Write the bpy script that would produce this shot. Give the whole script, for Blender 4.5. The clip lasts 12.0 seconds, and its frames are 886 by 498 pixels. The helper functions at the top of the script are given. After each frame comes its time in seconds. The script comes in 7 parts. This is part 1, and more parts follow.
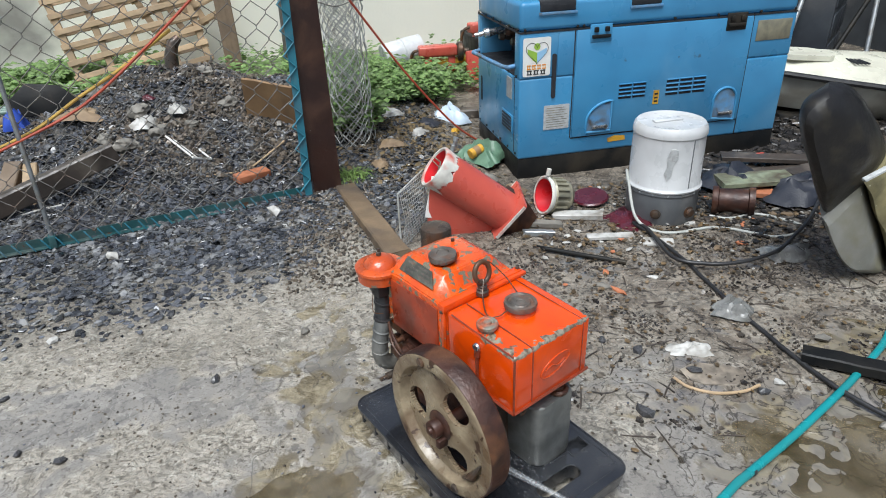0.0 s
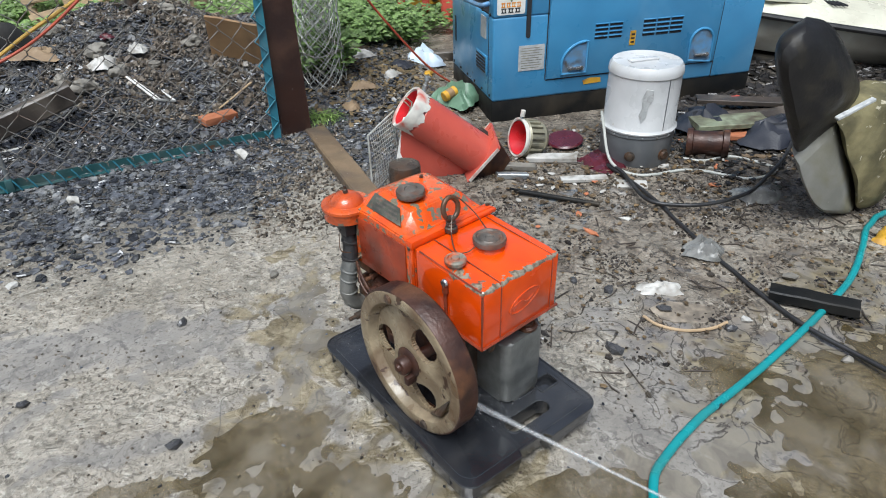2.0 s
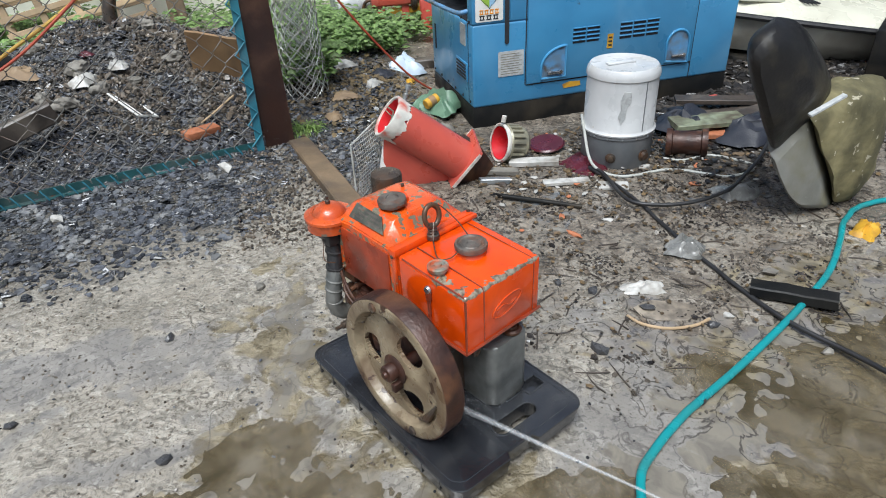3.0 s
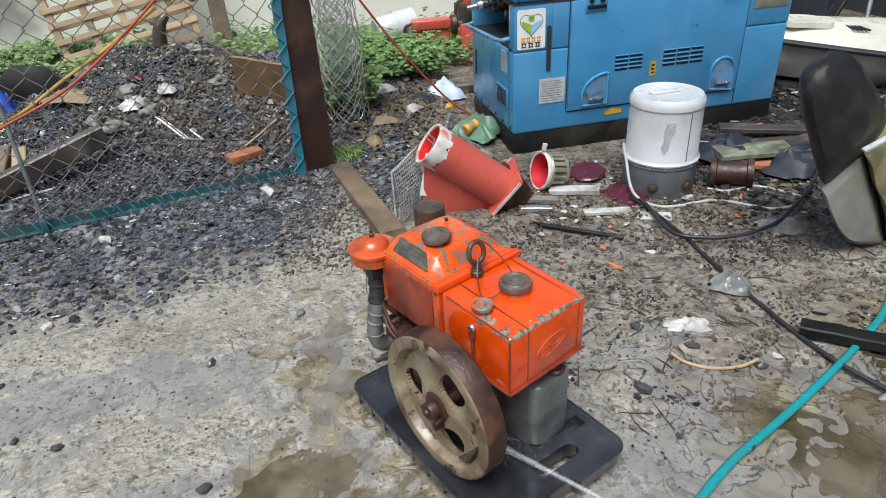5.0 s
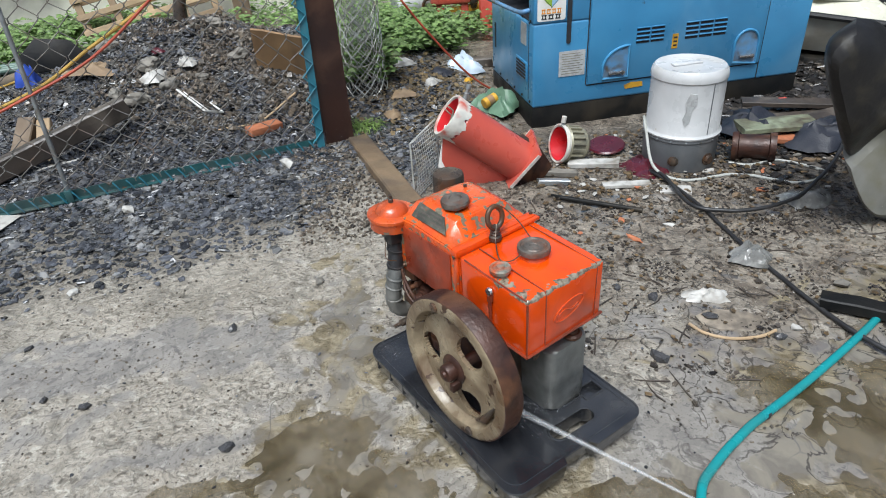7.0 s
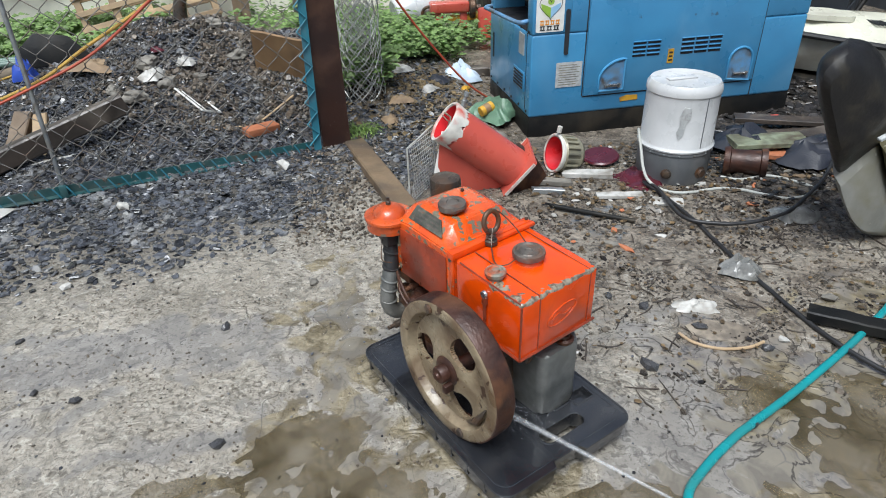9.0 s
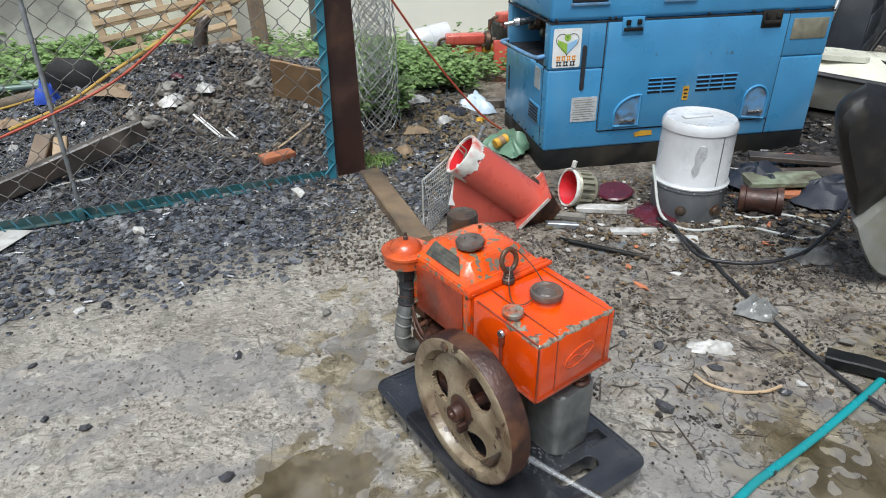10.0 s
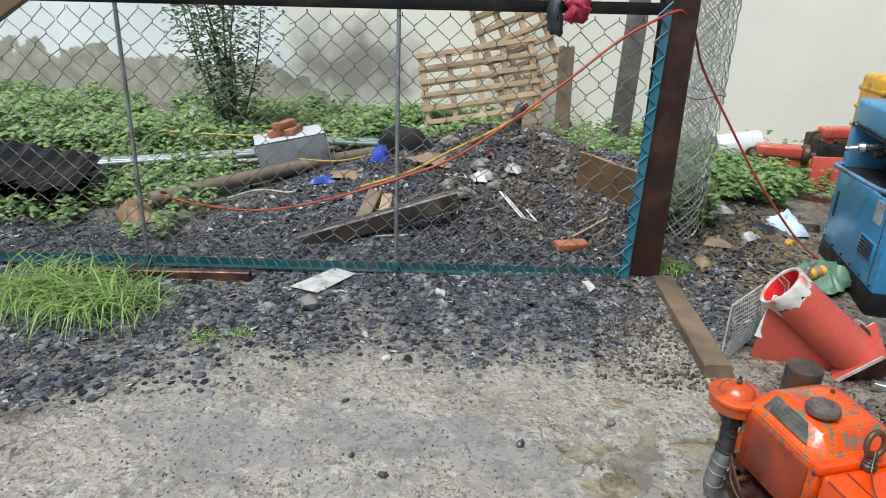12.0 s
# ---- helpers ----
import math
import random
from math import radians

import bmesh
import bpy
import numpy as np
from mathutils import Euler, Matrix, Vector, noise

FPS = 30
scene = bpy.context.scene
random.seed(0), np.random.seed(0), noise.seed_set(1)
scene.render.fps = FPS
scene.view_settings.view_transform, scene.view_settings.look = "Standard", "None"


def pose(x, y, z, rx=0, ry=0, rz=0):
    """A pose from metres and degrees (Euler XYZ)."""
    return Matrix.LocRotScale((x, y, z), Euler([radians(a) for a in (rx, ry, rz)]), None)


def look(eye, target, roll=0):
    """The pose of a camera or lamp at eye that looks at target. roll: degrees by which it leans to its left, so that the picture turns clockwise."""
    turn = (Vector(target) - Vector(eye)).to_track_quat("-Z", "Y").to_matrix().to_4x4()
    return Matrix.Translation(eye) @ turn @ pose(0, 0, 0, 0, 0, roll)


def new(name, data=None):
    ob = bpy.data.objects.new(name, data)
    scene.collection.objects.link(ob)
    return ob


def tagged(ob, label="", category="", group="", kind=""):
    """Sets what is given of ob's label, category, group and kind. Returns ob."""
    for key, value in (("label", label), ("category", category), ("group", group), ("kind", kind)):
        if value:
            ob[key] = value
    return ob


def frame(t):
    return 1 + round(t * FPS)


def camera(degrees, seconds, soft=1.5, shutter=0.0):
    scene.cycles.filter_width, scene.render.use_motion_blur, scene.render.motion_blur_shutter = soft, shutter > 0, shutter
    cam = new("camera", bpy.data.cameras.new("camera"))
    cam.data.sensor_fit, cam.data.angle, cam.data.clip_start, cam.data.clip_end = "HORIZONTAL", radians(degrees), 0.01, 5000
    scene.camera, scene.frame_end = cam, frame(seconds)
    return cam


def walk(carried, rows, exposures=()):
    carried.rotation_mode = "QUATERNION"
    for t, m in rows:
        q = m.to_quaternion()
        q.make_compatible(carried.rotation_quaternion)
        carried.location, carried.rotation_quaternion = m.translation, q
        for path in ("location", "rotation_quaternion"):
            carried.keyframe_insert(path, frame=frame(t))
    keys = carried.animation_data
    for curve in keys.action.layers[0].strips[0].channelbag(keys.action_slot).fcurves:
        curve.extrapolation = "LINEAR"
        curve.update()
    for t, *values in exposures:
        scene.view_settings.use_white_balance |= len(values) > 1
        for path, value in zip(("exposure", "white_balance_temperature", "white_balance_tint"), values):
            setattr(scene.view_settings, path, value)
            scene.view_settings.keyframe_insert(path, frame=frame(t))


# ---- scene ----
cam = camera(69.0, 12.0, soft=1.0)
PATH = [
    (0, (0.078, 0.115, 1.584), (0.451, 1.837, 0.638), -2.4),
    (0.5, (0.083, 0.126, 1.533), (0.461, 1.789, 0.488), -0.9),
    (1, (0.099, 0.129, 1.528), (0.524, 1.769, 0.465), -1.0),
    (1.5, (0.101, 0.128, 1.533), (0.523, 1.779, 0.487), -1.1),
    (2, (0.106, 0.12, 1.524), (0.523, 1.754, 0.448), -1.6),
    (2.5, (0.115, 0.119, 1.528), (0.536, 1.761, 0.466), -2.9),
    (3, (0.122, 0.098, 1.537), (0.572, 1.732, 0.476), -2.9),
    (3.2, (0.126, 0.117, 1.533), (0.58, 1.753, 0.475), -2.7),
    (4.8, (0.104, 0.153, 1.596), (0.494, 1.848, 0.61), -3.4),
    (5, (0.1, 0.142, 1.582), (0.465, 1.828, 0.569), -3.4),
    (5.5, (0.083, 0.123, 1.563), (0.404, 1.798, 0.518), -3.2),
    (6, (0.077, 0.112, 1.551), (0.377, 1.778, 0.487), -3.3),
    (6.5, (0.078, 0.112, 1.555), (0.367, 1.792, 0.51), -3.8),
    (7, (0.085, 0.11, 1.549), (0.39, 1.778, 0.489), -3.9),
    (7.5, (0.086, 0.11, 1.542), (0.409, 1.758, 0.456), -2.6),
    (7.7, (0.084, 0.114, 1.546), (0.392, 1.777, 0.479), -3.0),
    (9.3, (0.063, 0.085, 1.547), (0.403, 1.76, 0.508), -1.7),
    (9.5, (0.073, 0.095, 1.553), (0.4, 1.772, 0.514), -2.7),
    (10, (0.041, 0.112, 1.575), (0.364, 1.83, 0.604), -0.8),
    (10.5, (0.026, 0.118, 1.569), (0.32, 1.824, 0.569), -1.1),
    (11, (0.037, 0.143, 1.607), (0.385, 1.854, 0.63), -0.8),
    (11.5, (-0.038, 0.172, 1.626), (0.091, 1.951, 0.722), 0.2),
    (11.7, (-0.099, 0.156, 1.66), (-0.214, 1.977, 0.84), 1.5),
    (12, (-0.263, 0.148, 1.693), (-0.652, 1.951, 0.918), 1.3),
]
walk(cam, [(t, look(eye, target, roll)) for t, eye, target, roll in PATH])

# ---- world and light: bright overcast after rain ----
world = bpy.data.worlds.new("overcast")
scene.world = world
world.use_nodes = True
wn, wl = world.node_tree.nodes, world.node_tree.links
sky = wn.new("ShaderNodeTexSky")
sky.sky_type, sky.sun_disc = "NISHITA", False
sky.sun_elevation, sky.sun_rotation = radians(66), radians(210)
sky.air_density, sky.dust_density = 1.0, 3.0
grey = wn.new("ShaderNodeHueSaturation")
grey.inputs["Saturation"].default_value = 0.75
wl.new(sky.outputs[0], grey.inputs["Color"])
wl.new(grey.outputs[0], wn["Background"].inputs["Color"])
wn["Background"].inputs["Strength"].default_value = 0.095
sun = new("sun", bpy.data.lights.new("sun", "SUN"))
sun.data.energy, sun.data.angle, sun.data.color = 3.2, radians(34), (0.89, 0.955, 1.0)
sun.matrix_world = look((-1.5, -1.5, 9), (0.5, 2, 0))
scene.view_settings.exposure = 0.48


# ---- materials ----
def material(name, c1, c2, scale=8.0, rough=0.6, metal=0.0, bump=0.2, fine=120.0, stain=None, stain_scale=2.5, stain_amount=0.45,
             wear=None, wear_amount=0.0, rough2=None, island=0.0, rnd=0.0, coat=0.0, spec=0.5):
    """A surface with two tones, fine grain, larger stains and optional chipped wear."""
    m = bpy.data.materials.new(name)
    m.use_nodes = True
    n, l = m.node_tree.nodes, m.node_tree.links
    b = n["Principled BSDF"]
    tc = n.new("ShaderNodeTexCoord")

    def tex(s, detail=6.0, dist=0.0):
        t = n.new("ShaderNodeTexNoise")
        t.inputs["Scale"].default_value, t.inputs["Detail"].default_value, t.inputs["Distortion"].default_value = s, detail, dist
        l.new(tc.outputs["Object"], t.inputs["Vector"])
        return t.outputs["Fac"]

    def ramp(src, a, z):
        r = n.new("ShaderNodeMapRange")
        r.inputs["From Min"].default_value, r.inputs["From Max"].default_value = a, z
        l.new(src, r.inputs["Value"])
        return r.outputs[0]

    def mix(fac, a, z):
        x = n.new("ShaderNodeMix")
        x.data_type = "RGBA"
        l.new(fac, x.inputs["Factor"])
        for sock, val in ((x.inputs[6], a), (x.inputs[7], z)):
            if isinstance(val, tuple):
                sock.default_value = (*val, 1)
            else:
                l.new(val, sock)
        return x.outputs[2]

    col = mix(ramp(tex(scale), 0.35, 0.65), c1, c2)
    grain = tex(fine, 4.0)
    rr = n.new("ShaderNodeMapRange")
    rr.inputs["To Min"].default_value = max(0.02, rough - 0.12)
    rr.inputs["To Max"].default_value = min(1.0, rough + 0.12) if rough2 is None else rough2
    rr.inputs["From Min"].default_value, rr.inputs["From Max"].default_value = 0.35, 0.65
    l.new(tex(scale * 1.7), rr.inputs["Value"])
    if stain:
        a = ramp(tex(stain_scale, 8.0, 0.6), 0.62 - 0.3 * stain_amount, 0.72)
        col = mix(a, col, stain)
    if wear:
        a = ramp(tex(scale * 2.3, 10.0, 0.3), 0.74 - 0.3 * wear_amount, 0.76 - 0.3 * wear_amount)
        col = mix(a, col, wear)
    if island or rnd:
        if island:
            g = n.new("ShaderNodeNewGeometry")
            src, amount = g.outputs["Random Per Island"], island
        else:
            g = n.new("ShaderNodeObjectInfo")
            src, amount = g.outputs["Random"], rnd
        r = n.new("ShaderNodeMapRange")
        r.inputs["To Min"].default_value, r.inputs["To Max"].default_value = 1 - amount, 1 + amount
        l.new(src, r.inputs["Value"])
        h = n.new("ShaderNodeHueSaturation")
        l.new(r.outputs[0], h.inputs["Value"])
        l.new(col, h.inputs["Color"])
        col = h.outputs[0]
    l.new(col, b.inputs["Base Color"])
    l.new(rr.outputs[0], b.inputs["Roughness"])
    b.inputs["Metallic"].default_value = metal
    b.inputs["Coat Weight"].default_value = coat
    b.inputs["Coat Roughness"].default_value = 0.12
    b.inputs["Specular IOR Level"].default_value = spec
    if bump:
        bp = n.new("ShaderNodeBump")
        bp.inputs["Strength"].default_value, bp.inputs["Distance"].default_value = bump, 0.004
        l.new(grain, bp.inputs["Height"])
        l.new(bp.outputs[0], b.inputs["Normal"])
    return m


ORANGE = material("orange_paint", (0.76, 0.074, 0.002), (0.6, 0.05, 0.002), 9, 0.2, 0, 0.12, 60, (0.36, 0.055, 0.015), 6, 0.35, (0.24, 0.2, 0.15), 0.2, coat=0.5)
ORANGE_DULL = material("weathered_orange_enamel", (0.62, 0.095, 0.016), (0.47, 0.066, 0.014), 12, 0.32, 0, 0.25, 80, (0.27, 0.055, 0.02), 14, 0.5, (0.14, 0.11, 0.08), 0.3, coat=0.25)
ORANGE_WORN = material("worn_orange_paint", (0.78, 0.098, 0.004), (0.58, 0.062, 0.006), 14, 0.3, 0, 0.25, 90, (0.36, 0.07, 0.02), 9, 0.5, (0.16, 0.14, 0.095), 0.56, coat=0.45)
ORANGE_GRIMY = material("grimy_orange_paint", (0.36, 0.045, 0.012), (0.2, 0.03, 0.012), 10, 0.35, 0, 0.2, 80, (0.1, 0.028, 0.014), 7, 0.6, coat=0.25)
CHIPPED = material("chipped_bare_metal", (0.3, 0.29, 0.24), (0.16, 0.15, 0.12), 40, 0.5, 0.3, 0.3, 160, (0.5, 0.1, 0.03), 22, 0.5)
RUST = material("wet_rust", (0.06, 0.022, 0.013), (0.028, 0.013, 0.010), 16, 0.45, 0.2, 0.4, 90, (0.14, 0.06, 0.028), 8, 0.4)
WHEEL = material("old_cream_painted_iron", (0.29, 0.235, 0.155), (0.19, 0.145, 0.09), 12, 0.33, 0, 0.4, 80, (0.09, 0.05, 0.026), 11, 0.75, (0.05, 0.024, 0.013), 0.38)
IRON = material("dark_greasy_iron", (0.05, 0.045, 0.04), (0.10, 0.07, 0.05), 18, 0.35, 0.4, 0.4, 90, (0.16, 0.07, 0.03), 9, 0.4)
ALU = material("dull_cast_aluminium", (0.2, 0.205, 0.195), (0.11, 0.115, 0.11), 14, 0.4, 0.35, 0.3, 140, (0.13, 0.12, 0.1), 6, 0.45)
BLACK_PLASTIC = material("wet_black_plastic", (0.013, 0.014, 0.017), (0.024, 0.026, 0.03), 9, 0.08, 0, 0.4, 40, (0.045, 0.045, 0.045), 4, 0.3, rough2=0.26, spec=0.6, coat=0.8)
RUBBER = material("black_rubber", (0.012, 0.012, 0.013), (0.025, 0.025, 0.026), 12, 0.45, 0, 0.15, 90)
CAPGREY = material("weathered_grey_cap", (0.16, 0.14, 0.12), (0.08, 0.07, 0.06), 30, 0.5, 0.3, 0.6, 90, (0.2, 0.09, 0.05), 20, 0.4)
BLUE = material("faded_blue_paint", (0.05, 0.25, 0.455), (0.042, 0.205, 0.385), 3.5, 0.36, 0, 0.08, 60, (0.1, 0.28, 0.45), 1.6, 0.4, (0.04, 0.1, 0.17), 0.12, coat=0.15)
BLUE_EDGE = material("scuffed_blue_edge", (0.09, 0.27, 0.5), (0.12, 0.2, 0.28), 20, 0.45, 0, 0.2, 90, (0.08, 0.07, 0.06), 12, 0.4)
SKID = material("sooty_dark_steel", (0.009, 0.01, 0.011), (0.02, 0.019, 0.017), 6, 0.5, 0.2, 0.3, 80, (0.04, 0.034, 0.026), 4, 0.4, spec=0.2)
# near-black colour that stands in for the shade inside openings
SLOT = material("painted_cavity_shade", (0.012, 0.014, 0.018), (0.02, 0.022, 0.026), 12, 0.8, 0, 0.2)
DARK_PLATE = material("dark_name_plate", (0.11, 0.11, 0.085), (0.06, 0.062, 0.05), 30, 0.4, 0.3, 0.1, 90, (0.2, 0.19, 0.14), 20, 0.35)
BAG_GREY = material("grey_clear_bag", (0.2, 0.2, 0.19), (0.13, 0.13, 0.12), 20, 0.2, 0, 0.3, 60, (0.32, 0.32, 0.3), 14, 0.4)
DARKSTONE = material("dark_wet_stone", (0.06, 0.06, 0.062), (0.03, 0.03, 0.032), 30, 0.3, 0, 0.5, 60, (0.1, 0.095, 0.09), 14, 0.35)
CHROME = material("scratched_chrome", (0.55, 0.56, 0.57), (0.4, 0.4, 0.4), 30, 0.2, 0.9, 0.1)
STICKER = material("white_sticker", (0.78, 0.78, 0.74), (0.68, 0.68, 0.64), 18, 0.5, 0, 0.05, 90, (0.5, 0.48, 0.42), 9, 0.25)
PAPER_GREY = material("faded_grey_label", (0.50, 0.51, 0.50), (0.38, 0.4, 0.4), 45, 0.6, 0, 0.1, 90, (0.3, 0.3, 0.3), 30, 0.3)
BEIGE_PLATE = material("tarnished_name_plate", (0.28, 0.26, 0.18), (0.2, 0.19, 0.14), 20, 0.45, 0.2, 0.1, 90, (0.1, 0.1, 0.08), 8, 0.4)
YELLOW = material("yellow_paint", (0.62, 0.34, 0.03), (0.5, 0.26, 0.03), 15, 0.45, 0, 0.15, 90, (0.3, 0.15, 0.04), 8, 0.35)
LEAFGREEN = material("printed_green", (0.3, 0.5, 0.06), (0.25, 0.42, 0.06), 20, 0.5, 0, 0)
SKYBLUE = material("printed_light_blue", (0.3, 0.52, 0.7), (0.26, 0.48, 0.68), 20, 0.5, 0, 0)
PRINT = material("printed_black", (0.02, 0.02, 0.02), (0.03, 0.03, 0.03), 20, 0.5, 0, 0)
PRINT_ORANGE = material("printed_orange", (0.75, 0.3, 0.02), (0.65, 0.24, 0.02), 20, 0.5, 0, 0)
WHITE = material("white_plastic_paint", (0.56, 0.57, 0.57), (0.46, 0.47, 0.47), 5, 0.3, 0, 0.06, 80, (0.42, 0.41, 0.37), 2.6, 0.35, (0.36, 0.34, 0.29), 0.14)
GREYBASE = material("grey_painted_steel", (0.15, 0.16, 0.17), (0.11, 0.12, 0.125), 6, 0.4, 0.1, 0.15, 90, (0.2, 0.2, 0.2), 5, 0.4)
REDPAINT = material("chalky_red_paint", (0.52, 0.085, 0.055), (0.43, 0.065, 0.045), 6, 0.36, 0, 0.15, 80, (0.5, 0.12, 0.085), 3, 0.45, coat=0.15)
REDINNER = material("bright_red_lining", (0.68, 0.03, 0.035), (0.5, 0.02, 0.03), 9, 0.35, 0, 0.1)
PEEL = material("peeling_white_primer", (0.62, 0.6, 0.54), (0.45, 0.44, 0.4), 18, 0.55, 0, 0.3, 80, (0.48, 0.09, 0.06), 12, 0.5)
MAROON = material("maroon_plastic", (0.085, 0.012, 0.02), (0.06, 0.01, 0.016), 9, 0.3, 0, 0.1)
GALV = material("galvanised_steel", (0.36, 0.38, 0.39), (0.25, 0.27, 0.28), 20, 0.42, 0.6, 0.15, 90, (0.2, 0.17, 0.13), 9, 0.35)
WIRE = material("weathered_fence_wire", (0.2, 0.195, 0.18), (0.12, 0.115, 0.1), 15, 0.45, 0.2, 0.1, 90, (0.15, 0.1, 0.07), 6, 0.4)
WIRE_LIGHT = material("galvanised_wire", (0.52, 0.53, 0.5), (0.38, 0.38, 0.36), 15, 0.4, 0.2, 0.1, 90, (0.3, 0.27, 0.2), 8, 0.35)
TEAL = material("teal_gate_paint", (0.02, 0.095, 0.1), (0.016, 0.07, 0.075), 9, 0.4, 0, 0.2, 70, (0.08, 0.1, 0.09), 6, 0.45, (0.1, 0.05, 0.028), 0.28)
TEAL_BRIGHT = material("teal_blue_paint", (0.03, 0.19, 0.25), (0.025, 0.15, 0.21), 9, 0.42, 0, 0.2, 70, (0.1, 0.17, 0.2), 6, 0.35)
BROWNSTEEL = material("brown_oxide_steel", (0.035, 0.014, 0.010), (0.024, 0.011, 0.009), 5, 0.4, 0.1, 0.25, 70, (0.09, 0.045, 0.028), 4, 0.4)
HOSE_TEAL = material("teal_water_hose", (0.006, 0.25, 0.265), (0.006, 0.21, 0.225), 8, 0.22, 0, 0.05, 90, (0.02, 0.2, 0.2), 5, 0.3)
CABLE_RED = material("orange_red_cable", (0.42, 0.07, 0.03), (0.32, 0.05, 0.025), 10, 0.4, 0, 0)
CABLE_YELLOW = material("yellow_cable", (0.55, 0.36, 0.08), (0.45, 0.28, 0.06), 10, 0.45, 0, 0)
CABLE_GREY = material("grey_cable", (0.42, 0.43, 0.4), (0.33, 0.34, 0.31), 10, 0.45, 0, 0)
PALLETWOOD = material("weathered_pallet_pine", (0.46, 0.33, 0.2), (0.34, 0.24, 0.14), 6, 0.7, 0, 0.4, 60, (0.25, 0.19, 0.13), 4, 0.4, rnd=0.22)
PLANKWOOD = material("wet_old_timber", (0.2, 0.14, 0.085), (0.13, 0.09, 0.055), 7, 0.5, 0, 0.5, 60, (0.08, 0.06, 0.045), 4, 0.5)
DARKWOOD = material("soaked_dark_timber", (0.065, 0.05, 0.04), (0.035, 0.028, 0.023), 7, 0.45, 0, 0.5, 60, (0.12, 0.1, 0.08), 4, 0.35)
BROWNBOARD = material("warped_brown_board", (0.29, 0.18, 0.09), (0.2, 0.12, 0.06), 5, 0.6, 0, 0.3, 60, (0.12, 0.08, 0.05), 3, 0.4)
LOG = material("grey_brown_log", (0.17, 0.13, 0.09), (0.1, 0.08, 0.055), 9, 0.65, 0, 0.6, 40, (0.22, 0.19, 0.14), 4, 0.4)
BRICK = material("orange_clay_brick", (0.42, 0.15, 0.07), (0.33, 0.11, 0.05), 14, 0.75, 0, 0.5, 70, (0.2, 0.1, 0.06), 7, 0.4, rnd=0.15)
STONE = material("pale_rubble_stone", (0.22, 0.205, 0.175), (0.11, 0.1, 0.085), 9, 0.7, 0, 0.7, 50, (0.1, 0.09, 0.075), 5, 0.4, rnd=0.25)
SLATE = material("wet_slate_chips", (0.08, 0.085, 0.097), (0.028, 0.03, 0.034), 30, 0.07, 0, 0.3, 90, (0.17, 0.168, 0.16), 9, 0.42, island=0.95, rough2=0.3)
CLOD = material("dark_wet_clods", (0.06, 0.05, 0.042), (0.022, 0.019, 0.017), 30, 0.22, 0, 0.5, 80, (0.12, 0.1, 0.075), 9, 0.4, island=0.7)
LITTER = material("mixed_soil_crumbs", (0.16, 0.135, 0.105), (0.08, 0.068, 0.054), 30, 0.42, 0, 0.4, 90, (0.24, 0.205, 0.16), 9, 0.4, island=0.65)
CLOTH_WHITE = material("dirty_white_sheet", (0.5, 0.49, 0.46), (0.38, 0.37, 0.34), 9, 0.5, 0, 0.1, 90, (0.2, 0.18, 0.15), 14, 0.6)
BAG_BLUE = material("pale_blue_plastic_bag", (0.6, 0.7, 0.78), (0.5, 0.6, 0.7), 9, 0.35, 0, 0.1)
BAG_GREEN = material("pale_green_net_bag", (0.13, 0.23, 0.15), (0.09, 0.17, 0.11), 20, 0.4, 0, 0.4, 120)
BLUE_RAG = material("blue_plastic_rag", (0.03, 0.08, 0.42), (0.02, 0.06, 0.32), 9, 0.4, 0, 0.1)
RED_RAG = material("red_cloth", (0.35, 0.02, 0.05), (0.25, 0.015, 0.04), 9, 0.7, 0, 0.2)
DARK_RAG = material("dark_wet_cloth", (0.014, 0.017, 0.026), (0.026, 0.028, 0.036), 9, 0.5, 0, 0.4)
GREENTRAY = material("green_fibreglass", (0.10, 0.19, 0.145), (0.08, 0.15, 0.12), 6, 0.4, 0, 0.1, 80, (0.07, 0.11, 0.09), 3, 0.4)
GREENRIM = material("green_tray_rim", (0.14, 0.31, 0.21), (0.11, 0.26, 0.18), 6, 0.4, 0, 0.1)
STRAW = material("wilted_straw_leaves", (0.17, 0.12, 0.055), (0.1, 0.07, 0.035), 20, 0.7, 0, 0.2, island=0.4)
GREYBOX = material("galvanised_box_sheet", (0.3, 0.32, 0.33), (0.22, 0.235, 0.245), 5, 0.45, 0.4, 0.1, 80, (0.16, 0.165, 0.17), 3, 0.4)
LIGHTBOX = material("pale_box_lid", (0.52, 0.54, 0.54), (0.44, 0.46, 0.46), 5, 0.45, 0.1, 0.1)
HULL = material("cream_gelcoat", (0.62, 0.61, 0.5), (0.55, 0.54, 0.44), 4, 0.3, 0, 0.05, 80, (0.42, 0.4, 0.32), 2, 0.35)
HULL_LOW = material("dull_beige_hull", (0.4, 0.39, 0.33), (0.32, 0.31, 0.27), 4, 0.4, 0, 0.1, 80, (0.2, 0.18, 0.14), 2.5, 0.4)
SHELLGREY = material("grey_mossy_fibreglass", (0.25, 0.25, 0.225), (0.16, 0.158, 0.138), 5, 0.5, 0, 0.3, 60, (0.13, 0.115, 0.05), 4, 0.6, (0.4, 0.39, 0.34), 0.2)
MOSS = material("mossy_canvas", (0.23, 0.2, 0.1), (0.1, 0.088, 0.04), 9, 0.8, 0, 0.9, 50, (0.055, 0.05, 0.025), 6, 0.6, (0.36, 0.33, 0.24), 0.3)
FENDER = material("scuffed_black_vinyl", (0.007, 0.007, 0.008), (0.014, 0.013, 0.012), 6, 0.45, 0, 0.35, 60, (0.04, 0.034, 0.022), 5, 0.42, spec=0.35)
BARK = material("grey_bark", (0.12, 0.1, 0.075), (0.07, 0.055, 0.04), 30, 0.8, 0, 0.6)
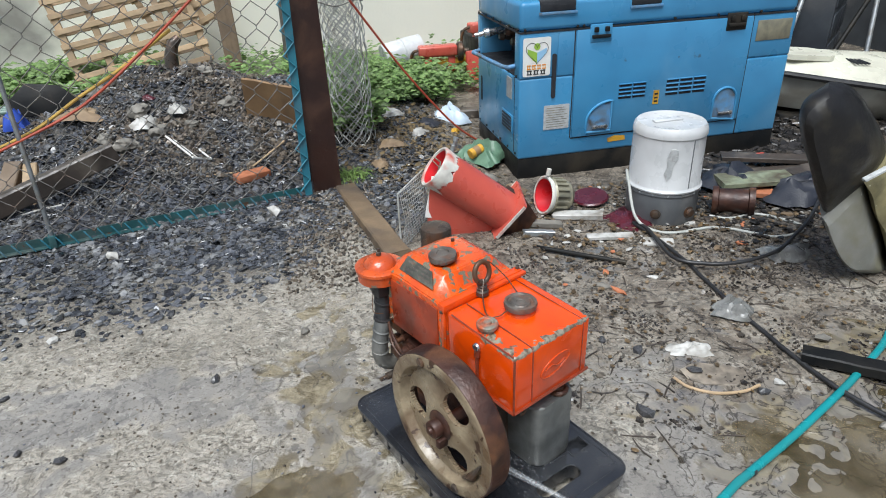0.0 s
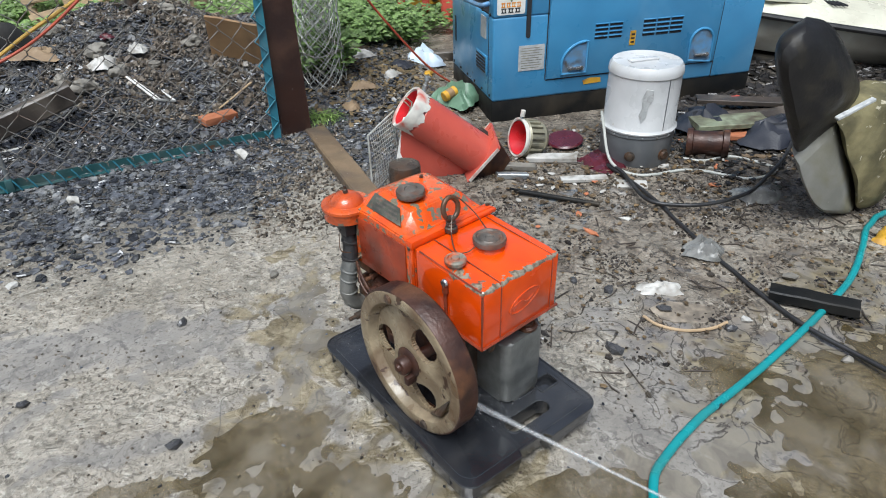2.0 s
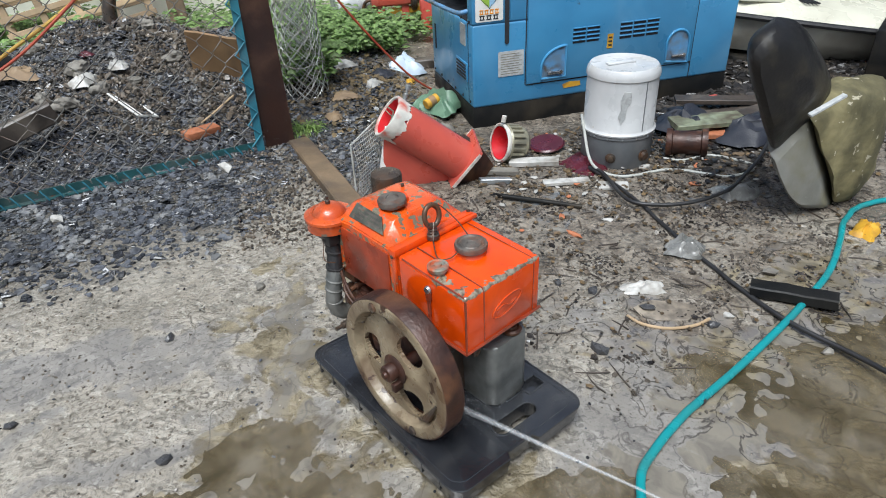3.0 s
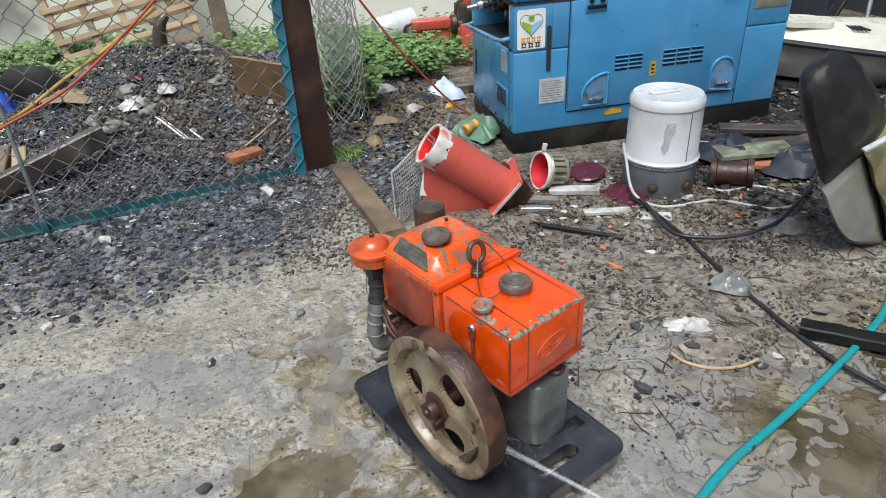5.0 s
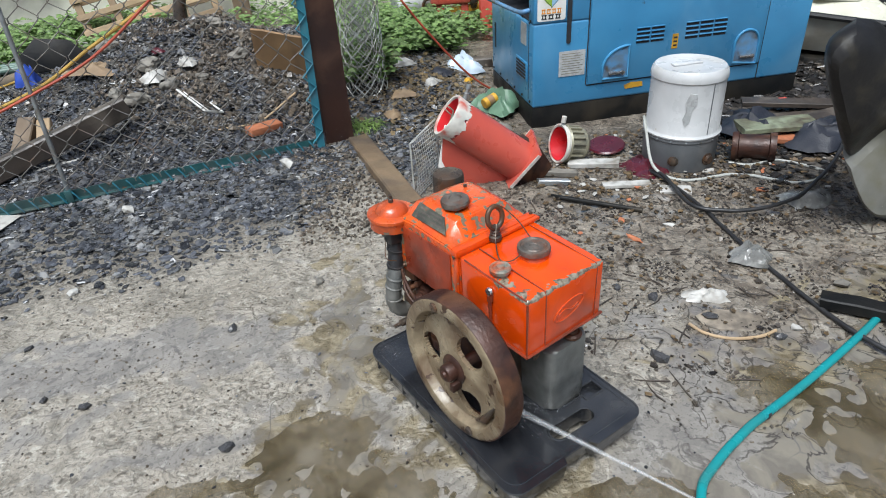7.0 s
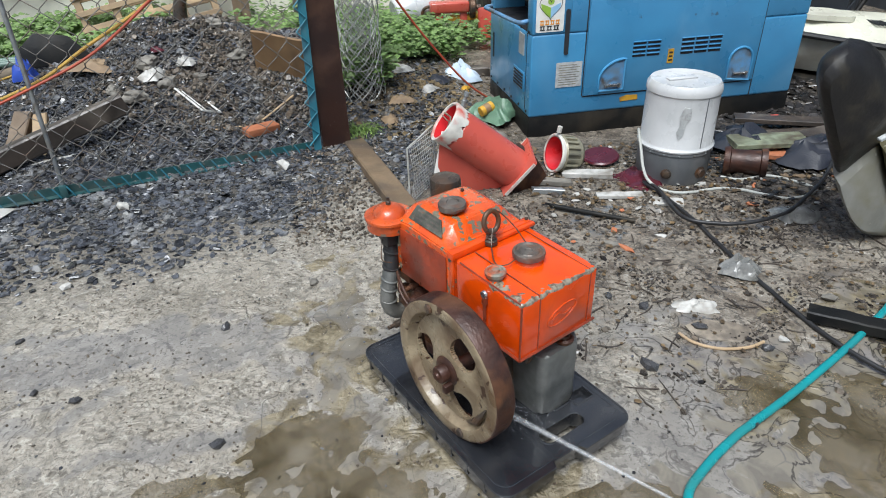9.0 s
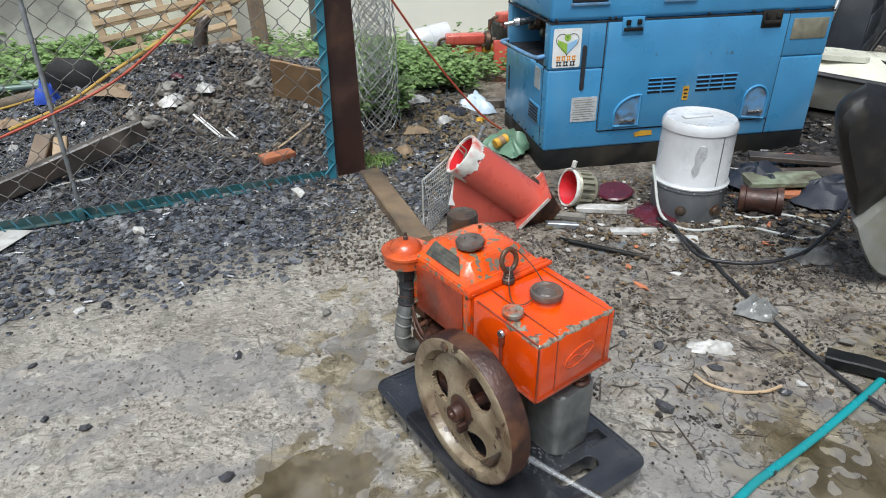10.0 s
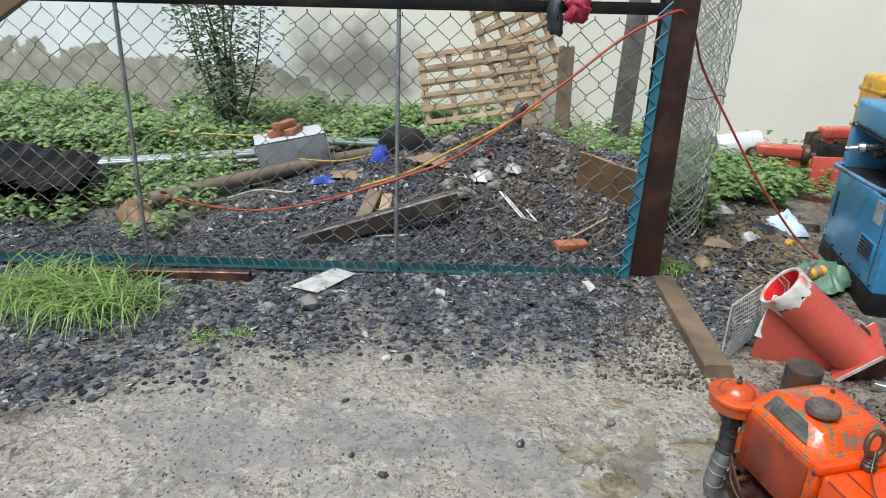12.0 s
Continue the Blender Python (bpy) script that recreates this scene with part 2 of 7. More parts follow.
CARDBOARD = material("soggy_brown_card", (0.27, 0.19, 0.11), (0.19, 0.13, 0.08), 9, 0.7, 0, 0.2)
SHED = material("dark_shed_sheeting", (0.05, 0.06, 0.07), (0.03, 0.035, 0.045), 4, 0.5, 0.2, 0.2, 60, (0.1, 0.1, 0.1), 2, 0.4)
TILE_GREEN = material("pale_green_painted_board", (0.24, 0.27, 0.18), (0.16, 0.17, 0.11), 16, 0.5, 0, 0.3, 60, (0.07, 0.055, 0.035), 12, 0.65)
GREENPIPE = material("dull_green_pipe", (0.13, 0.2, 0.17), (0.1, 0.16, 0.13), 9, 0.4, 0, 0.1)


def leaf_material(name, c1, c2):
    """Thin leaves: two greens that vary from leaf to leaf, some light passing through."""
    m = material(name, c1, c2, 30, 0.45, 0, 0.1, island=0.45)
    n, l = m.node_tree.nodes, m.node_tree.links
    b = n["Principled BSDF"]
    thin, both = n.new("ShaderNodeBsdfTranslucent"), n.new("ShaderNodeMixShader")
    l.new(b.inputs["Base Color"].links[0].from_socket, thin.inputs["Color"])
    both.inputs["Fac"].default_value = 0.38
    l.new(b.outputs[0], both.inputs[1])
    l.new(thin.outputs[0], both.inputs[2])
    l.new(both.outputs[0], n["Material Output"].inputs["Surface"])
    return m


LEAF = leaf_material("weed_leaves", (0.25, 0.37, 0.13), (0.15, 0.25, 0.08))
LEAF_DARK = leaf_material("shrub_leaves", (0.17, 0.26, 0.12), (0.1, 0.17, 0.075))
GRASS = leaf_material("grass_blades", (0.28, 0.4, 0.12), (0.18, 0.29, 0.075))


def tank_material():
    """Wet orange enamel with grey bare metal along the front and side top edges."""
    m = material("wet_orange_enamel", (0.79, 0.076, 0.002), (0.66, 0.055, 0.002), 7, 0.17, 0, 0.1, 45, (0.44, 0.05, 0.008), 6, 0.3, coat=0.6)
    n, l = m.node_tree.nodes, m.node_tree.links
    b = n["Principled BSDF"]
    tc, sep = n.new("ShaderNodeTexCoord"), n.new("ShaderNodeSeparateXYZ")
    l.new(tc.outputs["Object"], sep.inputs[0])

    def ramp(src, a, z, lo=0.0, hi=1.0):
        r = n.new("ShaderNodeMapRange")
        for k, v in (("From Min", a), ("From Max", z), ("To Min", lo), ("To Max", hi)):
            r.inputs[k].default_value = v
        l.new(src, r.inputs["Value"])
        return r.outputs[0]

    def calc(op, a, z):
        x = n.new("ShaderNodeMath")
        x.operation = op
        l.new(a, x.inputs[0])
        l.new(z, x.inputs[1])
        return x.outputs[0]

    def tex(scale, detail, dist):
        t = n.new("ShaderNodeTexNoise")
        t.inputs["Scale"].default_value, t.inputs["Detail"].default_value, t.inputs["Distortion"].default_value = scale, detail, dist
        l.new(tc.outputs["Object"], t.inputs["Vector"])
        return t.outputs["Fac"]

    top = ramp(sep.outputs["Z"], 0.556, 0.568)
    near = calc("MAXIMUM", ramp(sep.outputs["Y"], -0.004, 0.026, 1.0, 0.0), calc("MULTIPLY", ramp(sep.outputs["X"], 0.0, 0.06, 1.0, 0.0), ramp(sep.outputs["Y"], 0.05, 0.17, 1.0, 0.15)))
    rub = calc("MULTIPLY", top, near)
    bare = ramp(calc("ADD", rub, ramp(tex(34, 9, 0.5), 0.3, 0.7, -0.75, 0.45)), 0.5, 0.58)
    metal = n.new("ShaderNodeMix")
    metal.data_type = "RGBA"
    l.new(ramp(tex(70, 6, 0.3), 0.4, 0.62), metal.inputs["Factor"])
    metal.inputs[6].default_value, metal.inputs[7].default_value = (0.27, 0.235, 0.175, 1), (0.1, 0.07, 0.045, 1)
    both = n.new("ShaderNodeMix")
    both.data_type = "RGBA"
    l.new(bare, both.inputs["Factor"])
    l.new(b.inputs["Base Color"].links[0].from_socket, both.inputs[6])
    l.new(metal.outputs[2], both.inputs[7])
    l.new(both.outputs[2], b.inputs["Base Color"])
    b.inputs["Coat Roughness"].default_value = 0.05
    return m


TANK = tank_material()


def water_material():
    """Shallow muddy water: brown, smooth, with faint ripples."""
    m = bpy.data.materials.new("muddy_water")
    m.use_nodes = True
    n, l = m.node_tree.nodes, m.node_tree.links
    b = n["Principled BSDF"]
    tc = n.new("ShaderNodeTexCoord")
    t = n.new("ShaderNodeTexNoise")
    t.inputs["Scale"].default_value, t.inputs["Detail"].default_value = 4.5, 9
    t.inputs["Distortion"].default_value = 0.7
    r = n.new("ShaderNodeValToRGB")
    r.color_ramp.elements[0].color, r.color_ramp.elements[1].color = (0.06, 0.045, 0.02, 1), (0.21, 0.168, 0.1, 1)
    r.color_ramp.elements[0].position, r.color_ramp.elements[1].position = 0.34, 0.68
    silt = r.color_ramp.elements.new(0.5)
    silt.color = (0.125, 0.096, 0.05, 1)
    w = n.new("ShaderNodeTexNoise")
    w.inputs["Scale"].default_value, w.inputs["Detail"].default_value, w.inputs["Distortion"].default_value = 9, 4, 1.2
    bp = n.new("ShaderNodeBump")
    bp.inputs["Strength"].default_value, bp.inputs["Distance"].default_value = 0.85, 0.014
    l.new(tc.outputs["Object"], t.inputs["Vector"])
    l.new(tc.outputs["Object"], w.inputs["Vector"])
    l.new(t.outputs["Fac"], r.inputs["Fac"])
    l.new(r.outputs["Color"], b.inputs["Base Color"])
    l.new(w.outputs["Fac"], bp.inputs["Height"])
    l.new(bp.outputs[0], b.inputs["Normal"])
    b.inputs["Roughness"].default_value = 0.05
    clear = n.new("ShaderNodeMapRange")
    clear.inputs["From Min"].default_value, clear.inputs["From Max"].default_value = 0.35, 0.65
    clear.inputs["To Min"].default_value, clear.inputs["To Max"].default_value = 0.8, 0.3
    l.new(t.outputs["Fac"], clear.inputs["Value"])
    l.new(clear.outputs[0], b.inputs["Alpha"])
    return m


def ground_material():
    """Wet, worn concrete under mud: pale scraped patches, brown mud, dark soaked earth, cracks."""
    m = bpy.data.materials.new("wet_muddy_concrete")
    m.use_nodes = True
    n, l = m.node_tree.nodes, m.node_tree.links
    b = n["Principled BSDF"]
    tc = n.new("ShaderNodeTexCoord")

    def tex(s, detail=8.0, dist=0.0):
        t = n.new("ShaderNodeTexNoise")
        t.inputs["Scale"].default_value, t.inputs["Detail"].default_value, t.inputs["Distortion"].default_value = s, detail, dist
        l.new(tc.outputs["Object"], t.inputs["Vector"])
        return t.outputs["Fac"]

    def ramp(src, a, z, lo=0.0, hi=1.0):
        r = n.new("ShaderNodeMapRange")
        for k, v in (("From Min", a), ("From Max", z), ("To Min", lo), ("To Max", hi)):
            r.inputs[k].default_value = v
        l.new(src, r.inputs["Value"])
        return r.outputs[0]

    def mix(fac, a, z):
        x = n.new("ShaderNodeMix")
        x.data_type = "RGBA"
        l.new(fac, x.inputs["Factor"])
        for sock, val in ((x.inputs[6], a), (x.inputs[7], z)):
            if isinstance(val, tuple):
                sock.default_value = (*val, 1)
            else:
                l.new(val, sock)
        return x.outputs[2]

    soil = n.new("ShaderNodeAttribute")
    soil.attribute_name = "soil"
    grass = n.new("ShaderNodeAttribute")
    grass.attribute_name = "slate"
    col = mix(ramp(tex(4, 10, 0.4), 0.36, 0.64), (0.345, 0.315, 0.265), (0.265, 0.238, 0.195))
    col = mix(ramp(tex(11, 14, 1.2), 0.53, 0.6), col, (0.225, 0.205, 0.17))
    col = mix(ramp(tex(30, 14, 0.8), 0.57, 0.64), col, (0.39, 0.365, 0.31))
    col = mix(ramp(tex(1.3, 11, 0.9), 0.58, 0.66, 0.0, 0.6), col, (0.21, 0.19, 0.155))
    col = mix(ramp(tex(48, 10, 0.6), 0.57, 0.62, 0.0, 0.8), col, (0.12, 0.105, 0.085))
    col = mix(ramp(tex(120, 6, 0.4), 0.56, 0.64, 0.0, 0.5), col, (0.1, 0.088, 0.07))
    mud = mix(ramp(tex(9, 12, 0.6), 0.42, 0.58), (0.235, 0.203, 0.163), (0.13, 0.108, 0.085))
    mud = mix(ramp(tex(38, 12, 0.6), 0.55, 0.63), mud, (0.05, 0.042, 0.034))
    mud = mix(ramp(tex(55, 10, 0.9), 0.6, 0.66), mud, (0.26, 0.23, 0.185))
    a = n.new("ShaderNodeMath")
    a.operation = "ADD"
    l.new(soil.outputs["Fac"], a.inputs[0])
    l.new(ramp(tex(3.5, 8, 0.4), 0.3, 0.7, -0.35, 0.35), a.inputs[1])
    col = mix(ramp(a.outputs[0], 0.3, 0.7), col, mud)
    wet = n.new("ShaderNodeAttribute")
    wet.attribute_name = "wet"
    aw = n.new("ShaderNodeMath")
    aw.operation = "ADD"
    l.new(wet.outputs["Fac"], aw.inputs[0])
    l.new(ramp(tex(6, 14, 0.9), 0.3, 0.7, -0.45, 0.45), aw.inputs[1])
    soaked = ramp(aw.outputs[0], 0.46, 0.56, 0.0, 0.92)
    murk = mix(ramp(tex(9, 12, 1.0), 0.44, 0.56), (0.125, 0.1, 0.058), (0.235, 0.198, 0.13))
    col = mix(soaked, col, murk)
    col = mix(grass.outputs["Fac"], col, (0.055, 0.051, 0.047))
    v = n.new("ShaderNodeTexVoronoi")
    v.feature = "DISTANCE_TO_EDGE"
    v.inputs["Scale"].default_value = 1.1
    nz = n.new("ShaderNodeTexNoise")
    nz.inputs["Scale"].default_value = 4
    add = n.new("ShaderNodeVectorMath")
    l.new(tc.outputs["Object"], nz.inputs["Vector"])
    l.new(tc.outputs["Object"], add.inputs[0])
    l.new(nz.outputs["Color"], add.inputs[1])
    l.new(add.outputs[0], v.inputs["Vector"])
    crack = ramp(v.outputs["Distance"], 0.0, 0.012, 1.0, 0.0)
    crack_on = n.new("ShaderNodeMath")
    crack_on.operation = "MULTIPLY"
    l.new(crack, crack_on.inputs[0])
    l.new(ramp(tex(2.2), 0.46, 0.56, 0.0, 0.75), crack_on.inputs[1])
    col = mix(crack_on.outputs[0], col, (0.05, 0.042, 0.034))
    film = n.new("ShaderNodeAttribute")
    film.attribute_name = "film"
    af = n.new("ShaderNodeMath")
    af.operation = "ADD"
    l.new(film.outputs["Fac"], af.inputs[0])
    l.new(ramp(tex(7.0, 14, 0.8), 0.3, 0.7, -0.5, 0.5), af.inputs[1])
    col = mix(ramp(af.outputs[0], 0.38, 0.7, 0.0, 0.45), col, (0.165, 0.16, 0.155))
    l.new(ramp(af.outputs[0], 0.42, 0.6), b.inputs["Coat Weight"])
    b.inputs["Coat Roughness"].default_value = 0.03
    # fine squiggling cracks where the ground is mud
    curl = n.new("ShaderNodeMath")
    curl.operation = "ABSOLUTE"
    l.new(ramp(tex(6, 7, 0.9), 0.0, 1.0, -0.5, 0.5), curl.inputs[0])
    curl_on = n.new("ShaderNodeMath")
    curl_on.operation = "MULTIPLY"
    l.new(ramp(curl.outputs[0], 0.004, 0.016, 1.0, 0.0), curl_on.inputs[0])
    l.new(ramp(soil.outputs["Fac"], 0.05, 0.4, 0.25, 0.85), curl_on.inputs[1])
    col = mix(curl_on.outputs[0], col, (0.04, 0.034, 0.027))
    l.new(col, b.inputs["Base Color"])
    dry = n.new("ShaderNodeMapRange")
    for kk, vv in (("From Min", 0.3), ("From Max", 0.6), ("To Min", 1.0), ("To Max", 0.12)):
        dry.inputs[kk].default_value = vv
    l.new(af.outputs[0], dry.inputs["Value"])
    rough = n.new("ShaderNodeMath")
    rough.operation = "MULTIPLY"
    l.new(ramp(tex(2.0, 8, 0.6), 0.38, 0.6, 0.12, 0.45), rough.inputs[0])
    l.new(dry.outputs[0], rough.inputs[1])
    l.new(rough.outputs[0], b.inputs["Roughness"])
    bp = n.new("ShaderNodeBump")
    bp.inputs["Distance"].default_value = 0.012
    wetbump = n.new("ShaderNodeMath")
    wetbump.operation = "MULTIPLY"
    wetbump.inputs[1].default_value = 1.0
    l.new(dry.outputs[0], wetbump.inputs[0])
    l.new(wetbump.outputs[0], bp.inputs["Strength"])
    hsum = n.new("ShaderNodeMath")
    hsum.operation = "MULTIPLY_ADD"
    hsum.inputs[1].default_value = 2.2
    l.new(tex(12, 6, 1.2), hsum.inputs[0])
    l.new(tex(40, 10, 0.6), hsum.inputs[2])
    l.new(hsum.outputs[0], bp.inputs["Height"])
    l.new(bp.outputs[0], b.inputs["Normal"])
    return m


def wall_material():
    """Old painted plaster: cream, whiter at the west end, flaking off in patches to grey render near the foot."""
    m = bpy.data.materials.new("old_cream_plaster")
    m.use_nodes = True
    n, l = m.node_tree.nodes, m.node_tree.links
    b = n["Principled BSDF"]
    tc = n.new("ShaderNodeTexCoord")
    sep = n.new("ShaderNodeSeparateXYZ")
    l.new(tc.outputs["Object"], sep.inputs[0])

    def tex(s, detail=8.0, dist=0.0):
        t = n.new("ShaderNodeTexNoise")
        t.inputs["Scale"].default_value, t.inputs["Detail"].default_value, t.inputs["Distortion"].default_value = s, detail, dist
        l.new(tc.outputs["Object"], t.inputs["Vector"])
        return t.outputs["Fac"]

    def ramp(src, a, z, lo=0.0, hi=1.0):
        r = n.new("ShaderNodeMapRange")
        for k, v in (("From Min", a), ("From Max", z), ("To Min", lo), ("To Max", hi)):
            r.inputs[k].default_value = v
        l.new(src, r.inputs["Value"])
        return r.outputs[0]

    def mix(fac, a, z):
        x = n.new("ShaderNodeMix")
        x.data_type = "RGBA"
        l.new(fac, x.inputs["Factor"])
        for sock, val in ((x.inputs[6], a), (x.inputs[7], z)):
            if isinstance(val, tuple):
                sock.default_value = (*val, 1)
            else:
                l.new(val, sock)
        return x.outputs[2]

    def math_node(op, a, z):
        x = n.new("ShaderNodeMath")
        x.operation = op
        for sock, val in zip(x.inputs, (a, z)):
            if isinstance(val, float):
                sock.default_value = val
            else:
                l.new(val, sock)
        return x.outputs[0]

    cream = mix(ramp(tex(0.7), 0.35, 0.65), (0.83, 0.81, 0.7), (0.76, 0.75, 0.65))
    white = mix(ramp(tex(0.9), 0.35, 0.65), (0.84, 0.86, 0.86), (0.72, 0.75, 0.76))
    west = ramp(sep.outputs["X"], -4.15, -4.1, 1.0, 0.0)
    col = mix(west, cream, white)
    # flaked band: height above the ground against a wavering edge, higher at the west end
    edge = math_node("ADD", ramp(sep.outputs["X"], -4.4, -3.0, 0.5, -0.3), ramp(tex(2.0, 12, 0.3), 0.3, 0.7, 0.0, 0.36))
    flaked = ramp(math_node("SUBTRACT", sep.outputs["Z"], edge), -0.03, 0.0, 1.0, 0.0)
    bare = mix(ramp(tex(4), 0.35, 0.65), (0.42, 0.4, 0.33), (0.28, 0.26, 0.21))
    col = mix(flaked, col, bare)
    # soot patch west of the pallet
    d = n.new("ShaderNodeVectorMath")
    d.operation = "DISTANCE"
    sc = n.new("ShaderNodeVectorMath")
    sc.operation = "MULTIPLY"
    sc.inputs[1].default_value = (0.62, 0.0, 1.0)
    l.new(tc.outputs["Object"], sc.inputs[0])
    d.inputs[1].default_value = (-1.95, 0.0, 0.6)
    l.new(sc.outputs[0], d.inputs[0])
    soot = ramp(math_node("ADD", d.outputs["Value"], ramp(tex(2.5, 8, 0.4), 0.3, 0.7, -0.18, 0.18)), 0.22, 0.75, 0.8, 0.0)
    col = mix(soot, col, (0.12, 0.11, 0.1))
    l.new(col, b.inputs["Base Color"])
    b.inputs["Roughness"].default_value = 0.75
    bp = n.new("ShaderNodeBump")
    bp.inputs["Strength"].default_value, bp.inputs["Distance"].default_value = 0.4, 0.006
    l.new(math_node("SUBTRACT", tex(30), flaked), bp.inputs["Height"])
    l.new(bp.outputs[0], b.inputs["Normal"])
    return m


def spray_material():
    """White water, half see-through."""
    m = bpy.data.materials.new("white_water")
    m.use_nodes = True
    n, l = m.node_tree.nodes, m.node_tree.links
    b = n["Principled BSDF"]
    tc = n.new("ShaderNodeTexCoord")
    t = n.new("ShaderNodeTexNoise")
    t.inputs["Scale"].default_value, t.inputs["Detail"].default_value = 60, 4
    r = n.new("ShaderNodeMapRange")
    r.inputs["To Min"].default_value, r.inputs["To Max"].default_value = 0.0, 0.24
    l.new(tc.outputs["Object"], t.inputs["Vector"])
    l.new(t.outputs["Fac"], r.inputs["Value"])
    l.new(r.outputs[0], b.inputs["Alpha"])
    b.inputs["Base Color"].default_value = (0.85, 0.87, 0.88, 1)
    b.inputs["Roughness"].default_value = 0.4
    return m


SPRAY = spray_material()
WATER, GROUND, WALL = water_material(), ground_material(), wall_material()


# ---- builders ----
def link(name, bm, mat, parent=None, label="", smooth=False):
    me = bpy.data.meshes.new(name)
    bm.normal_update()
    bm.to_mesh(me)
    bm.free()
    for m in mat if isinstance(mat, (list, tuple)) else [mat]:
        me.materials.append(m)
    if smooth:
        me.shade_smooth()
        me.set_sharp_from_angle(angle=radians(38))
    ob = new(name, me)
    if parent is not None:
        ob.parent = parent
    if label:
        tagged(ob, label)
    return ob


def part(name, bm, mat, parent, label="", smooth=True):
    return link(name, bm, mat, parent, label, smooth)


def thing(name, m, label, category, group="", kind=""):
    ob = new(name)
    ob.empty_display_size = 0.1
    ob.matrix_world = m
    return tagged(ob, label, category, group, kind)


def single(name, bm, mat, label, category, m=None, group="", kind="", smooth=True):
    ob = link(name, bm, mat, None, "", smooth)
    if m is not None:
        ob.matrix_world = m
    return tagged(ob, label, category, group, kind)


def B():
    return bmesh.new()


def box(bm, x0, x1, y0, y1, z0, z1, bevel=0.0, segs=2, m=None):
    r = bmesh.ops.create_cube(bm, size=1.0, matrix=Matrix.Translation(((x0 + x1) / 2, (y0 + y1) / 2, (z0 + z1) / 2)) @ Matrix.Diagonal((abs(x1 - x0), abs(y1 - y0), abs(z1 - z0), 1)))
    vs = r["verts"]
    if bevel:
        es = list({e for v in vs for e in v.link_edges})
        r = bmesh.ops.bevel(bm, geom=es, offset=bevel, segments=segs, affect="EDGES", profile=0.5, clamp_overlap=True)
        vs = list({v for f in r["faces"] for v in f.verts} | {v for v in vs if v.is_valid})
    if m is not None:
        bmesh.ops.transform(bm, matrix=m, verts=vs)
    return bm


def lathe(bm, profile, segs=32, m=None, cap=True):
    """Turns (radius, height) pairs round z."""
    rings = []
    for r, z in profile:
        if r < 1e-5:
            rings.append([bm.verts.new((0, 0, z))])
        else:
            rings.append([bm.verts.new((r * math.cos(2 * math.pi * i / segs), r * math.sin(2 * math.pi * i / segs), z)) for i in range(segs)])
    for a, b in zip(rings, rings[1:]):
        for i in range(segs):
            j = (i + 1) % segs
            if len(a) == 1 and len(b) > 1:
                bm.faces.new((a[0], b[j], b[i]))
            elif len(b) == 1 and len(a) > 1:
                bm.faces.new((a[i], a[j], b[0]))
            elif len(a) > 1:
                bm.faces.new((a[i], a[j], b[j], b[i]))
    if cap:
        if len(rings[0]) > 1:
            bm.faces.new(rings[0][::-1])
        if len(rings[-1]) > 1:
            bm.faces.new(rings[-1])
    if m is not None:
        bmesh.ops.transform(bm, matrix=m, verts=[v for r in rings for v in r])
    return bm


def spline(points, n=8):
    """A smooth line through the points."""
    p = [Vector(q) for q in points]
    p = [p[0] * 2 - p[1]] + p + [p[-1] * 2 - p[-2]]
    out = []
    for i in range(1, len(p) - 2):
        for k in range(n):
            t = k / n
            out.append(0.5 * ((2 * p[i]) + (p[i + 1] - p[i - 1]) * t + (2 * p[i - 1] - 5 * p[i] + 4 * p[i + 1] - p[i + 2]) * t * t + (3 * p[i] - p[i - 1] - 3 * p[i + 1] + p[i + 2]) * t ** 3))
    out.append(p[-2])
    return out


def tube(bm, pts, r, segs=8, radii=None, closed=False):
    pts = [Vector(p) for p in pts]
    rings, up = [], None
    for i, p in enumerate(pts):
        a, b = pts[max(i - 1, 0)], pts[min(i + 1, len(pts) - 1)]
        if closed:
            a, b = pts[i - 1], pts[(i + 1) % len(pts)]
        d = (b - a).normalized()
        if up is None:
            up = Vector((0, 0, 1)) if abs(d.z) < 0.9 else Vector((1, 0, 0))
        side = d.cross(up).normalized()
        up = side.cross(d).normalized()
        rad = radii[i] if radii else r
        rings.append([bm.verts.new(p + rad * (math.cos(2 * math.pi * k / segs) * side + math.sin(2 * math.pi * k / segs) * up)) for k in range(segs)])
    pairs = list(zip(rings, rings[1:]))
    if closed:
        pairs.append((rings[-1], rings[0]))
    for a, b in pairs:
        for k in range(segs):
            j = (k + 1) % segs
            bm.faces.new((a[k], a[j], b[j], b[k]))
    if not closed:
        bm.faces.new(rings[0][::-1])
        bm.faces.new(rings[-1])
    return bm


def prism(bm, outline, z0, z1, m=None, bevel=0.0):
    """An outline in x, y pulled up from z0 to z1."""
    lo = [bm.verts.new((x, y, z0)) for x, y in outline]
    hi = [bm.verts.new((x, y, z1)) for x, y in outline]
    fs = [bm.faces.new(lo[::-1]), bm.faces.new(hi)]
    k = len(lo)
    for i in range(k):
        fs.append(bm.faces.new((lo[i], lo[(i + 1) % k], hi[(i + 1) % k], hi[i])))
    vs = lo + hi
    if bevel:
        es = [e for f in fs[:2] for e in f.edges]
        r = bmesh.ops.bevel(bm, geom=es, offset=bevel, segments=2, affect="EDGES", profile=0.5)
        vs = list({v for f in r["faces"] for v in f.verts} | {v for v in vs if v.is_valid})
    if m is not None:
        bmesh.ops.transform(bm, matrix=m, verts=vs)
    return bm


